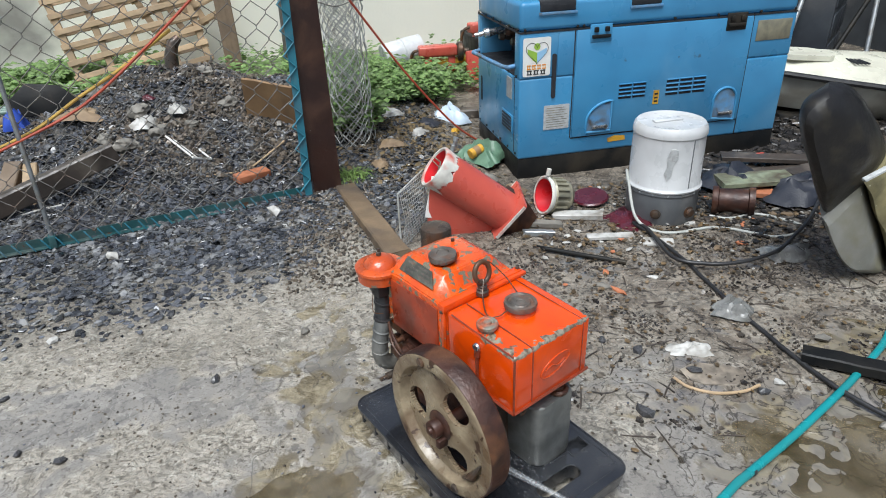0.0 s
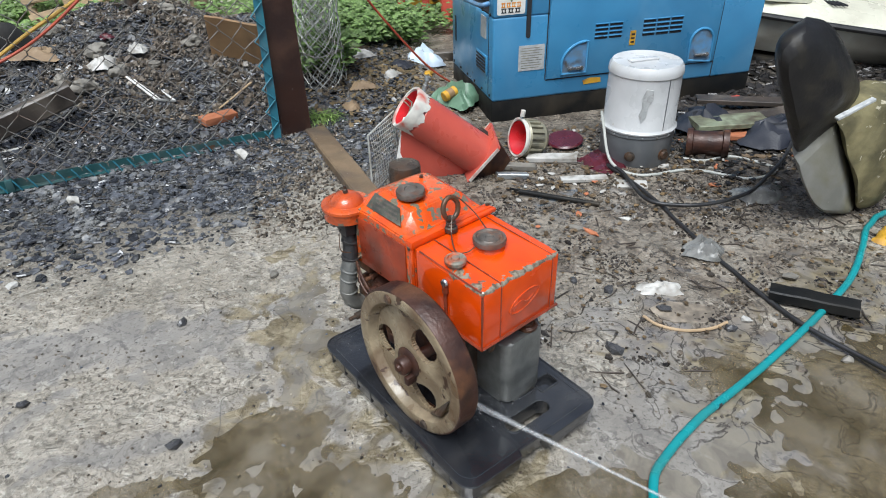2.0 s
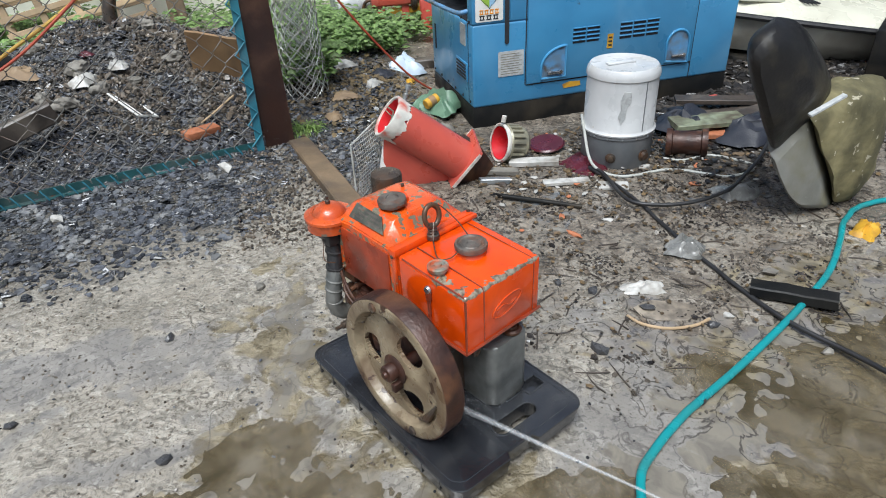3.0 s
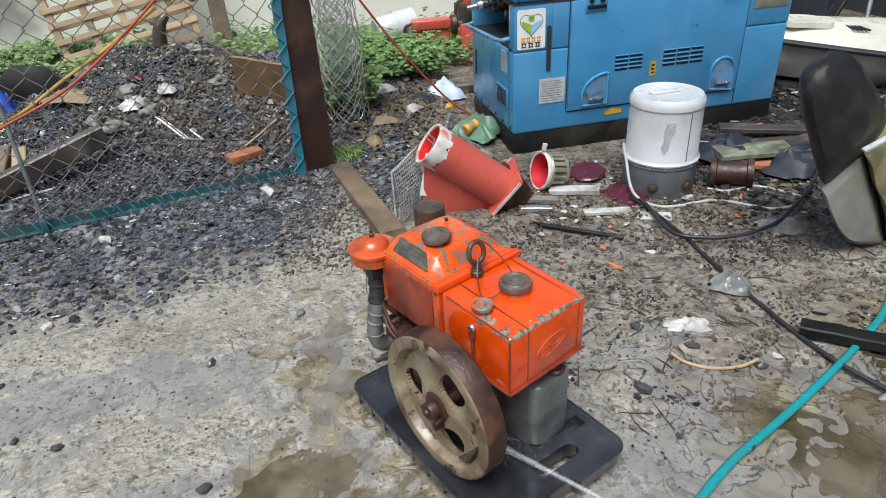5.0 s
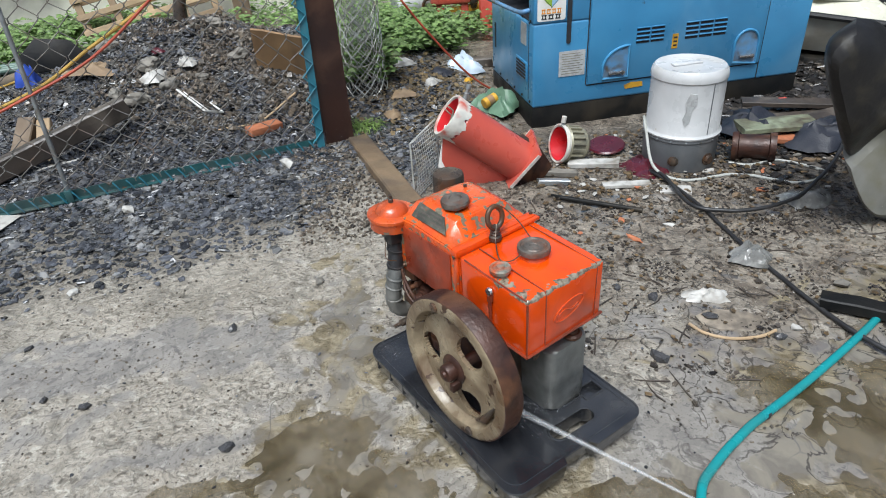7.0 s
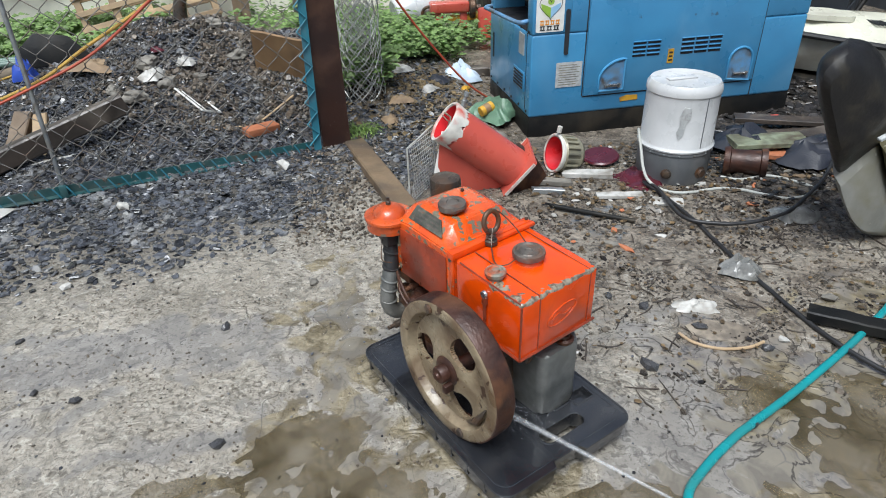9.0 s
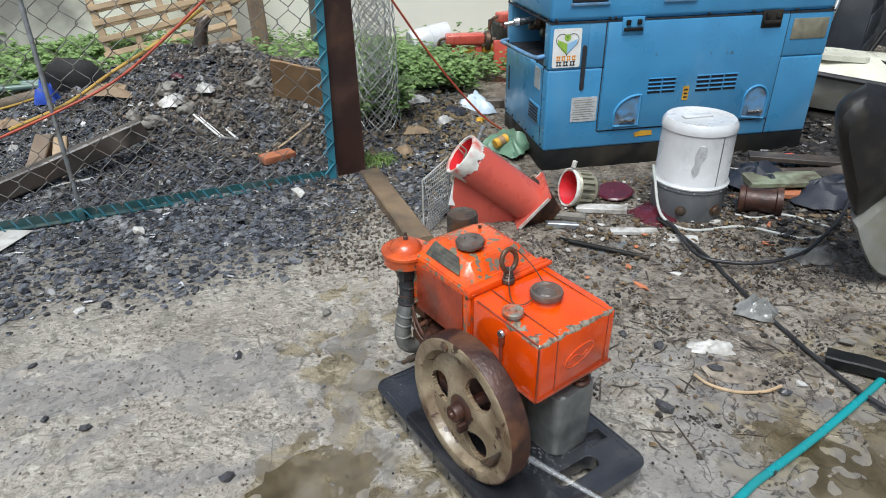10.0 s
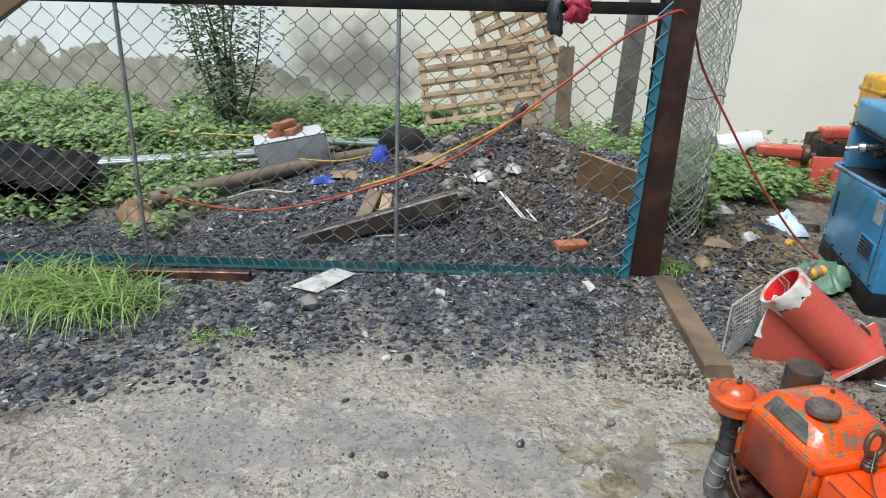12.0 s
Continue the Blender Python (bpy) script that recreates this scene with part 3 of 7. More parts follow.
def rounded(x0, x1, y0, y1, r, n=5):
    out = []
    for cx, cy, a in ((x1 - r, y1 - r, 0), (x0 + r, y1 - r, 90), (x0 + r, y0 + r, 180), (x1 - r, y0 + r, 270)):
        for k in range(n + 1):
            t = radians(a + 90 * k / n)
            out.append((cx + r * math.cos(t), cy + r * math.sin(t)))
    return out


def crumpled(bm, size, height, seed, n=10, sag=0.6):
    """A crushed sheet or bag: a small uneven grid, folded by noise."""
    rnd = random.Random(seed)
    ox, oy = rnd.uniform(0, 50), rnd.uniform(0, 50)
    rows = []
    for i in range(n + 1):
        row = []
        for j in range(n + 1):
            a, b = i / n - 0.5, j / n - 0.5
            d = noise.noise_vector(Vector((a * 3 + ox, b * 3 + oy, seed)))
            e = max(0.0, 1 - (2 * max(abs(a), abs(b))) ** 2)
            h = height * (0.08 + e * (0.6 + 0.9 * abs(noise.noise(Vector((a * 5 + oy, b * 5 + ox, seed))))))
            row.append(bm.verts.new((size[0] * (a + 0.22 * d.x), size[1] * (b + 0.22 * d.y), max(0.002, h))))
        rows.append(row)
    for i in range(n):
        for j in range(n):
            bm.faces.new((rows[i][j], rows[i + 1][j], rows[i + 1][j + 1], rows[i][j + 1]))
    return bm


def lump(bm, size, seed, detail=2, rough=0.28, m=None):
    """A broken stone."""
    r = bmesh.ops.create_icosphere(bm, subdivisions=detail, radius=0.5)
    o = Vector((seed * 3.7, seed * 1.3, seed * 2.1))
    for v in r["verts"]:
        c = v.co.copy()
        v.co *= 1 + rough * noise.noise(c * 2.5 + o) + 0.5 * rough * noise.noise(c * 6 + o)
        v.co = Vector((v.co.x * size[0], v.co.y * size[1], max(v.co.z, -0.35) * size[2]))
    if m is not None:
        bmesh.ops.transform(bm, matrix=m, verts=r["verts"])
    return bm


def shard(verts, faces, p, size, flat, rot, tilt):
    """One chip of stone: an uneven five-sided plate."""
    base = len(verts)
    rm = Euler((tilt[0], tilt[1], rot)).to_matrix()
    k = 5
    ring = [(size * random.uniform(0.6, 1.1) * math.cos(2 * math.pi * i / k), size * random.uniform(0.45, 0.9) * math.sin(2 * math.pi * i / k)) for i in range(k)]
    for z in (-flat, flat):
        for x, y in ring:
            q = rm @ Vector((x * (0.85 if z > 0 else 1), y * (0.85 if z > 0 else 1), z))
            verts.append((p[0] + q.x, p[1] + q.y, p[2] + q.z))
    faces.append(tuple(base + k + i for i in range(k)))
    for i in range(k):
        j = (i + 1) % k
        faces.append((base + i, base + j, base + k + j, base + k + i))


def from_lists(name, verts, faces, mat, parent=None):
    me = bpy.data.meshes.new(name)
    me.from_pydata(verts, [], faces)
    me.materials.append(mat)
    ob = new(name, me)
    if parent is not None:
        ob.parent = parent
    return ob


# ---- ground ----
EDGE = ((-9, 0.9), (-4, 1.35), (-2.2, 2.05), (-1.5, 2.42), (-1.17, 2.6), (-0.7, 2.62), (-0.22, 2.72), (0.05, 2.95), (0.24, 3.26), (0.4, 3.7), (9, 6))
PUDDLES = ((1.8, 1.12, 0.46, 0.32, 0.021), (1.5, 0.75, 0.46, 0.28, 0.019), (0.68, 1.08, 0.2, 0.1, 0.024), (0.02, 1.3, 0.3, 0.14, 0.021),
           (-0.12, 1.56, 0.22, 0.13, 0.019), (-0.52, 1.46, 0.18, 0.07, 0.017), (1.35, 1.45, 0.2, 0.12, 0.016), (-0.1, 0.98, 0.4, 0.18, 0.017), (2.25, 1.25, 0.3, 0.3, 0.02))


WET = ((0.08, 2.0, 0.26, 0.55, 0.75), (-0.05, 1.5, 0.32, 0.28, 1.0), (0.1, 1.25, 0.4, 0.3, 1.0), (0.6, 0.95, 0.6, 0.3, 1.0), (1.6, 1.2, 0.5, 0.42, 1.0), (2.2, 1.4, 0.5, 0.5, 0.9), (-0.5, 1.35, 0.5, 0.16, 0.85), (0.35, 2.35, 0.5, 0.6, 0.5))
FILM = ((-0.75, 2.15, 0.55, 0.2, 1.1), (-0.35, 2.08, 0.3, 0.14, 1.0), (-1.5, 1.95, 0.6, 0.3, 0.9), (1.0, 1.15, 0.3, 0.34, 1.2), (1.2, 1.5, 0.22, 0.22, 0.9), (1.25, 1.75, 0.3, 0.2, 0.6), (-0.5, 1.62, 0.4, 0.06, 0.8), (1.5, 2.6, 0.5, 0.2, 0.5), (0.05, 1.9, 0.25, 0.4, 0.55))


DARK = ((2.9, 3.25, 0.8, 0.5, 1.1), (2.3, 3.5, 0.5, 0.25, 0.9), (2.55, 2.8, 0.35, 0.35, 0.85), (3.6, 3.9, 0.6, 0.5, 1.0), (1.5, 3.6, 0.35, 0.2, 0.7))


def blobs(x, y, which):
    """Strength of the strongest soft patch at a place."""
    return max(p[4] * math.exp(-((x - p[0]) / p[2]) ** 2 - ((y - p[1]) / p[3]) ** 2) for p in which)


def edge_y(x):
    for (xa, ya), (xb, yb) in zip(EDGE, EDGE[1:]):
        if xa <= x <= xb:
            return ya + (yb - ya) * (x - xa) / (xb - xa)
    return 9.0


def smooth01(a, b, v):
    t = min(1.0, max(0.0, (v - a) / (b - a)))
    return t * t * (3 - 2 * t)


def slate_amount(x, y):
    """How thickly slate chips cover the ground."""
    w = 0.35 * noise.noise(Vector((x * 1.7, y * 1.7, 3.0)))
    g = smooth01(-0.15, 0.5, y - edge_y(x) + w * 0.7)
    if y < 3.3:
        g *= 0.6 + 0.4 * smooth01(-0.25, 0.2, noise.noise(Vector((x * 2.6, y * 2.6, 8.0))))
    g *= 1 - smooth01(-0.1, 0.2, x - 0.02 - 0.35 * max(0.0, y - 3.9)) * 0.35
    g = max(g, 0.75 * smooth01(0.24, 0.36, x + w * 0.3) * smooth01(1.0, 0.7, x + w) * smooth01(2.95, 3.2, y + w) * smooth01(4.6, 4.1, y + w))
    g *= 1 - smooth01(6.0, 6.8, y + 0.6 * w)
    g *= 1 - smooth01(0.8, 1.25, x)
    return g * (1 - 0.85 * smooth01(-2.3, -3.1, x + w) * smooth01(3.4, 4.2, y))


def ground_z(x, y):
    near = max(0.0, 1 - max(abs(x), abs(y - 3)) / 9)
    p = Vector((x, y, 0))
    z = 0.009 + near * (0.010 * noise.noise(p * 1.4) + 0.006 * noise.noise(p * 5.3) + 0.0035 * noise.noise(p * 17) + 0.0025 * noise.noise(p * 41))
    for px, py, rx, ry, d in PUDDLES:
        e = ((x - px) / rx) ** 2 + ((y - py) / ry) ** 2
        if e < 6:
            z -= d * math.exp(-e) * (1 - 0.55 * abs(noise.noise(p * 11)) - 0.5 * max(0.0, noise.noise(p * 27)))
    mx, my = (x + 0.75) / 1.35, (y - 5.35) / 0.95
    e = mx * mx + my * my
    if e < 6:
        z += 0.5 * math.exp(-e) * (1 + 0.25 * noise.noise(p * 2.2)) + 0.02 * math.exp(-e) * noise.noise(p * 9)
    mx, my = (x - 0.75) / 0.55, (y - 4.55) / 0.6
    e = mx * mx + my * my
    if e < 6:
        z += 0.06 * math.exp(-e)
    z -= 0.045 * smooth01(3.35, 3.75, y) * smooth01(1.05, 1.35, x) * smooth01(3.7, 3.3, x) * smooth01(5.2, 4.9, y)
    rough = smooth01(0.6, 1.6, x + 0.35 * (y - 1.6)) * near
    if rough > 0:
        z += rough * (0.007 * noise.noise(p * 8 + Vector((3, 1, 0))) + 0.005 * abs(noise.noise(p * 22)) + 0.003)
    z += 0.02 * smooth01(5.2, 6.5, y) * near + 0.012 * slate_amount(x, y) * near
    return z


def lines(dense0, dense1, step, far):
    n = round((dense1 - dense0) / step)
    out = [dense0 + step * i for i in range(n + 1)]
    s = step
    while out[-1] < far:
        s *= 1.35
        out.append(out[-1] + s)
    s = step
    while out[0] > -far:
        s *= 1.35
        out.insert(0, out[0] - s)
    return out


def build_ground():
    xs, ys = lines(-3.4, 3.2, 0.016, 400), lines(0.45, 4.6, 0.016, 400)
    verts = [(x, y, ground_z(x, y)) for y in ys for x in xs]
    w = len(xs)
    faces = [(j * w + i, j * w + i + 1, (j + 1) * w + i + 1, (j + 1) * w + i) for j in range(len(ys) - 1) for i in range(w - 1)]
    ob = from_lists("ground", verts, faces, GROUND)
    ob.data.shade_smooth()
    sv, gv, wv, fv = [], [], [], []
    for x, y, z in verts:
        wv.append(blobs(x, y, WET))
        fv.append(max(blobs(x, y, FILM), 0.8 * blobs(x, y, WET)))
        gv.append(max(0.85 * slate_amount(x, y), blobs(x, y, DARK) * (0.75 + 0.5 * noise.noise(Vector((x * 5, y * 5, 31))))))
        sv.append(max(smooth01(0.5, 1.5, x + 0.35 * (y - 1.6)) * (0.62 + 0.38 * smooth01(2.1, 2.7, y)), smooth01(3.3, 4.0, y), smooth01(-1.9, -2.6, x) * 0.7))
    for key, values in (("soil", sv), ("slate", gv), ("wet", wv), ("film", fv)):
        ob.data.attributes.new(key, "FLOAT", "POINT").data.foreach_set("value", values)
    tagged(ob, "wet muddy concrete yard with bare earth and puddle hollows", "ground", "", "structure")


build_ground()
bm = B()
bmesh.ops.create_grid(bm, x_segments=24, y_segments=24, size=1.0, matrix=Matrix.Translation((0.6, 1.5, 0.0)) @ Matrix.Diagonal((3.6, 1.4, 1, 1)))
single("puddle_water", bm, WATER, "shallow brown rain puddles lying in the yard's hollows", "puddle", kind="structure")


def scatter_slate():
    random.seed(11)
    verts, faces = [], []
    tries = 0
    while len(faces) < 52000 * 6 and tries < 520000:
        tries += 1
        x, y = random.uniform(-4.4, 1.2), 1.2 + 5.6 * random.random() ** 1.25
        g = slate_amount(x, y)
        if random.random() > g ** 1.3 * (1.0 if y < 4.6 else 0.75) + 0.006:
            continue
        pick = random.random()
        s = random.uniform(0.006, 0.012) if pick < 0.4 else random.uniform(0.012, 0.022) if pick < 0.84 else random.uniform(0.022, 0.04)
        if g < 0.06:
            s = random.uniform(0.003, 0.009)
        lie = 0.2 if y < 3.9 else 0.42
        shard(verts, faces, (x, y, ground_z(x, y) + 0.001 + random.uniform(0, 0.006)), s, s * random.uniform(0.05, 0.14), random.uniform(0, 6.3), (random.gauss(0, lie), random.gauss(0, lie)))
    ob = from_lists("slate_gravel", verts, faces, SLATE)
    tagged(ob, "dark wet slate chips strewn and heaped over the ground", "gravel", "", "stuff")


HEAP_SOIL = material("wet_heap_earth", (0.12, 0.095, 0.07), (0.055, 0.045, 0.035), 30, 0.35, 0, 0.5, 90, (0.2, 0.175, 0.14), 9, 0.35, island=0.75)


def scatter_heap_soil():
    """Brown lumps of earth and rubble among the slate of the heap."""
    random.seed(14)
    verts, faces = [], []
    for _ in range(9000):
        x, y = random.gauss(-0.35, 0.6), random.gauss(4.85, 0.5)
        if y < 4.1 or noise.noise(Vector((x * 2.3, y * 2.3, 17))) < -0.08:
            continue
        s = random.uniform(0.006, 0.014) if random.random() < 0.9 else random.uniform(0.014, 0.032)
        shard(verts, faces, (x, y, ground_z(x, y) + 0.012), s, s * random.uniform(0.25, 0.6), random.uniform(0, 6.3), (random.gauss(0, 0.5), random.gauss(0, 0.5)))
    for _ in range(1500):
        x, y = random.uniform(-0.1, 0.45), random.uniform(2.75, 3.9)
        s = random.uniform(0.005, 0.014)
        shard(verts, faces, (x, y, ground_z(x, y) + 0.005), s, s * random.uniform(0.2, 0.5), random.uniform(0, 6.3), (random.gauss(0, 0.5), random.gauss(0, 0.5)))
    tagged(from_lists("heap_soil", verts, faces, HEAP_SOIL), "brown crumbs of earth and rubble mixed with the slate", "soil", "", "stuff")


def scatter_crumbs():
    random.seed(12)
    verts, faces = [], []
    for _ in range(11000):
        if random.random() < 0.68:
            x, y = random.uniform(0.55, 3.2), random.uniform(1.2, 4.4)
            if random.random() > smooth01(0.3, 1.4, x + 0.5 * (y - 1.6)):
                continue
        else:
            x, y = random.uniform(-2.2, 0.6), random.uniform(0.9, 3.6)
        z = ground_z(x, y)
        if z < 0.001:
            continue
        if noise.noise(Vector((x * 3, y * 3, 7))) < -0.1:
            continue
        s = random.uniform(0.003, 0.009) if random.random() < 0.9 else random.uniform(0.009, 0.022)
        if x < 0.5:
            s = min(s, 0.0075)
        shard(verts, faces, (x, y, z + s * 0.2), s, s * random.uniform(0.1, 0.32), random.uniform(0, 6.3), (random.gauss(0, 0.3), random.gauss(0, 0.3)))
    ob = from_lists("soil_crumbs", verts, faces, HEAP_SOIL)
    tagged(ob, "crumbs of earth, grit and rotten leaves on the wet ground", "debris", "", "stuff")


def scatter_clods():
    random.seed(13)
    verts, faces = [], []
    for _ in range(11000):
        x, y = random.uniform(0.8, 2.8), random.uniform(1.45, 3.5)
        if noise.noise(Vector((x * 4.2, y * 5.5, 21))) < 0.12 + 0.25 * smooth01(2.2, 1.5, y):
            continue
        z = ground_z(x, y)
        s = random.uniform(0.004, 0.012) if random.random() < 0.93 else random.uniform(0.012, 0.022)
        shard(verts, faces, (x, y, z + s * 0.1), s, s * random.uniform(0.1, 0.3), random.uniform(0, 6.3), (random.gauss(0, 0.45), random.gauss(0, 0.45)))
    ob = from_lists("mud_clods", verts, faces, CLOD)
    tagged(ob, "dark wet clods, bark and grit trodden into the mud", "debris", "", "stuff")


scatter_slate()
scatter_heap_soil()
scatter_crumbs()
scatter_clods()


def scatter_twigs():
    random.seed(15)
    bm = B()
    for _ in range(150):
        x, y = random.uniform(0.85, 2.7), random.uniform(1.4, 3.45)
        a, ln = random.uniform(0, 6.28), random.uniform(0.03, 0.13)
        bend = random.gauss(0, 0.5)
        pts = []
        for k in range(4):
            px, py = x + ln * k / 3 * math.cos(a + bend * k / 3), y + ln * k / 3 * math.sin(a + bend * k / 3)
            pts.append((px, py, ground_z(px, py) + 0.004))
        tube(bm, pts, 0.002, 5, [0.003, 0.0032, 0.0025, 0.0015])
    tagged(link("twigs", bm, DARKWOOD), "dark wet twigs and roots lying in the mud", "twigs", "", "stuff")


scatter_twigs()

# ---- walls that close the yard ----
bm = B()
box(bm, -16, 6.2, 0, 0.25, -0.1, 2.8)
single("wall_north", bm, WALL, "old cream plastered boundary wall, flaking near its foot", "wall", pose(0, 8.15, 0), kind="structure")
bm = B()
for k in range(30):
    box(bm, 6.2, 6.24 + 0.03 * (k % 2), 2.0 + 0.21 * k, 2.21 + 0.21 * k, -0.1, 2.6)
single("wall_east", bm, SHED, "dark corrugated shed wall closing the yard", "wall", kind="structure")


# ---- the orange engine on its dolly ----
ENGINE = pose(0.510, 1.341, 0, 0, 0, 25.8)


def wheel_mesh(bm, m):
    """Cast flywheel: the deep rim."""
    R, segs = 0.221, 96
    rim = [(R - 0.006, 0.0), (R - 0.003, 0.0), (R, 0.004), (R, 0.06), (R - 0.004, 0.065), (R - 0.036, 0.065), (R - 0.042, 0.06), (R - 0.042, 0.02)]
    lathe(bm, rim, segs, m, cap=False)
    return bm


def web_mesh(bm, m):
    """Web plate with oval windows, from rings of faces where the windows stay open."""
    R, segs, rings = 0.184, 240, 44
    grid = {}
    for side, z in ((0, 0.022), (1, 0.036)):
        for i in range(rings + 1):
            r = 0.03 + (R - 0.03) * i / rings
            dish = 0.014 * smooth01(0.13, 0.05, r)
            for k in range(segs):
                a = 2 * math.pi * k / segs
                grid[side, i, k] = bm.verts.new((r * math.cos(a), r * math.sin(a), z - dish + (0.004 if r > 0.165 else 0)))

    def opened(i, k):
        r = 0.03 + (R - 0.03) * (i + 0.5) / rings
        a = 2 * math.pi * (k + 0.5) / segs
        for c in range(3):
            w = radians(120 * c + 94)
            d = (a - w + math.pi) % (2 * math.pi) - math.pi
            if ((r - 0.112) / 0.046) ** 2 + (r * d / 0.05) ** 2 < 1:
                return True
        return False

    hole = {(i, k): opened(i, k) for i in range(rings) for k in range(segs)}
    for (i, k), h in hole.items():
        if h:
            continue
        j = (k + 1) % segs
        bm.faces.new((grid[0, i, k], grid[0, i, j], grid[0, i + 1, j], grid[0, i + 1, k]))
        bm.faces.new((grid[1, i, k], grid[1, i + 1, k], grid[1, i + 1, j], grid[1, i, j]))
        for (ii, kk), (p, q) in (((i - 1, k), ((i, k), (i, j))), ((i + 1, k), ((i + 1, j), (i + 1, k))), ((i, (k - 1) % segs), ((i + 1, k), (i, k))), ((i, j), ((i, j), (i + 1, j)))):
            if hole.get((ii, kk)):
                bm.faces.new((grid[(0, *p)], grid[(1, *p)], grid[(1, *q)], grid[(0, *q)]))
    bmesh.ops.transform(bm, matrix=m, verts=bm.verts[:])
    return bm


def build_engine():
    e = thing("diesel_engine", ENGINE, "old orange single-cylinder diesel engine, wet, standing on a black dolly", "engine")
    # fuel tank
    bm = B()
    box(bm, 0, 0.292, -0.008, 0.262, 0.388, 0.573, 0.011, 3)
    for v in bm.verts:
        if v.co.z > 0.5:
            v.co.z += 0.012 * v.co.y / 0.28 + 0.003 * math.sin(math.pi * min(1, max(0, v.co.x / 0.29)))
    tank = part("fuel_tank", bm, TANK, e, "glossy orange painted steel fuel tank")
    bm = B()
    tube(bm, [(0.066, -0.0085, 0.40), (0.066, -0.0085, 0.56), (0.066, -0.002, 0.574), (0.065, 0.12, 0.581), (0.065, 0.25, 0.587)], 0.0022, 6)
    tube(bm, [(0.262, -0.0085, 0.40), (0.262, -0.0085, 0.56), (0.262, -0.002, 0.573), (0.26, 0.14, 0.581), (0.26, 0.25, 0.586)], 0.0018, 6)
    tube(bm, [(0.0, -0.0075, 0.398), (0.0, -0.0075, 0.565)], 0.003, 6)
    tube(bm, [(0.003, 0.0, 0.572), (0.002, 0.12, 0.577), (0.002, 0.24, 0.582)], 0.0026, 6)
    tube(bm, [(-0.002, -0.01, 0.394), (0.292, -0.01, 0.394)], 0.005, 6)
    tube(bm, [(-0.002, -0.01, 0.394), (-0.002, 0.25, 0.394)], 0.005, 6)
    part("seam", bm, ORANGE_GRIMY, tank)
    bm = B()
    ring = [(0.155 + 0.055 * math.cos(t) * 1.0 + 0.008 * math.sin(t), -0.0085, 0.478 + 0.028 * math.sin(t) + 0.008 * math.cos(t)) for t in [2 * math.pi * k / 40 for k in range(40)]]
    tube(bm, ring, 0.0022, 6, closed=True)
    tube(bm, spline([(0.115, -0.0085, 0.474), (0.14, -0.0085, 0.483), (0.165, -0.0085, 0.472), (0.192, -0.0085, 0.482)], 6), 0.002, 6)
    part("oval_emblem", bm, ORANGE, tank, "pressed oval emblem in the sheet")
    # two filler caps
    bm = B()
    lathe(bm, [(0.046, 0.572), (0.041, 0.582), (0.038, 0.594)], 32, pose(0.162, 0.134, 0))
    part("filler_neck", bm, ORANGE, tank)
    bm = B()
    lathe(bm, [(0.040, 0.590), (0.0455, 0.593), (0.047, 0.603), (0.045, 0.609), (0.038, 0.611), (0.035, 0.607), (0.03, 0.606), (0.027, 0.609), (0.012, 0.609), (0.01, 0.606), (0, 0.606)], 40, pose(0.162, 0.134, 0))
    part("filler_cap", bm, CAPGREY, tank, "weathered dark filler cap")
    bm = B()
    lathe(bm, [(0.022, 0.575), (0.022, 0.587), (0.029, 0.589), (0.030, 0.598), (0.027, 0.602), (0.021, 0.602), (0.019, 0.599), (0.012, 0.599), (0.01, 0.604), (0, 0.604)], 32, pose(0.032, 0.128, 0))
    part("filler_cap", bm, CHIPPED, tank, "small rough weathered cap")
    bm = B()
    lathe(bm, [(0.0, 0.0), (0.010, 0.001), (0.012, 0.006), (0.010, 0.012), (0, 0.014)], 20, pose(-0.001, 0.128, 0.54, 0, -90, 0))
    
    part("level_gauge", bm, CHROME, tank, "chrome ball fitting on the tank's side")
    bm = B()
    tube(bm, [(-0.005, 0.128, 0.535), (-0.005, 0.129, 0.49), (-0.003, 0.13, 0.42)], 0.005, 8)
    lathe(bm, [(0.009, 0.0), (0.009, 0.022), (0.006, 0.024)], 10, pose(-0.005, 0.128, 0.508))
    part("level_pipe", bm, ORANGE_GRIMY, tank, "dirty sight pipe down the tank's side")
    # hopper body
    bm = B()
    outline = [(0.262, 0.40), (0.262, 0.586), (0.285, 0.594), (0.292, 0.59), (0.304, 0.592), (0.338, 0.646), (0.49, 0.655), (0.545, 0.628), (0.562, 0.40)]
    prof = [(y, z) for y, z in outline]
    secs = [(0.0, -0.058), (0.014, -0.05), (0.056, -0.004), (0.075, 0.0), (0.225, 0.0), (0.245, -0.006), (0.29, -0.058)]
    rings = []
    for x, dz in secs:
        rings.append([bm.verts.new((x, y, z if z < 0.605 else max(0.592, z + dz))) for y, z in prof])
    for a, b in zip(rings, rings[1:]):
        for i in range(len(prof)):
            j = (i + 1) % len(prof)
            bm.faces.new((a[i], a[j], b[j], b[i]))
    bm.faces.new(rings[0])
    bm.faces.new(rings[-1][::-1])
    bmesh.ops.recalc_face_normals(bm, faces=bm.faces[:])
    bmesh.ops.bevel(bm, geom=bm.edges[:], offset=0.004, segments=2, affect="EDGES", clamp_overlap=True)
    hopper = part("water_hopper", bm, ORANGE_WORN, e, "orange cast water hopper with flaking paint", True)
    bm = B()
    box(bm, -0.008, 0.298, 0.262, 0.290, 0.575, 0.602, 0.005)
    box(bm, 0.15, 0.305, 0.250, 0.272, 0.585, 0.598, 0.004)
    box(bm, -0.006, 0.002, 0.264, 0.282, 0.40, 0.58, 0.003)
    part("flange", bm, ORANGE, hopper)
    bm = B()
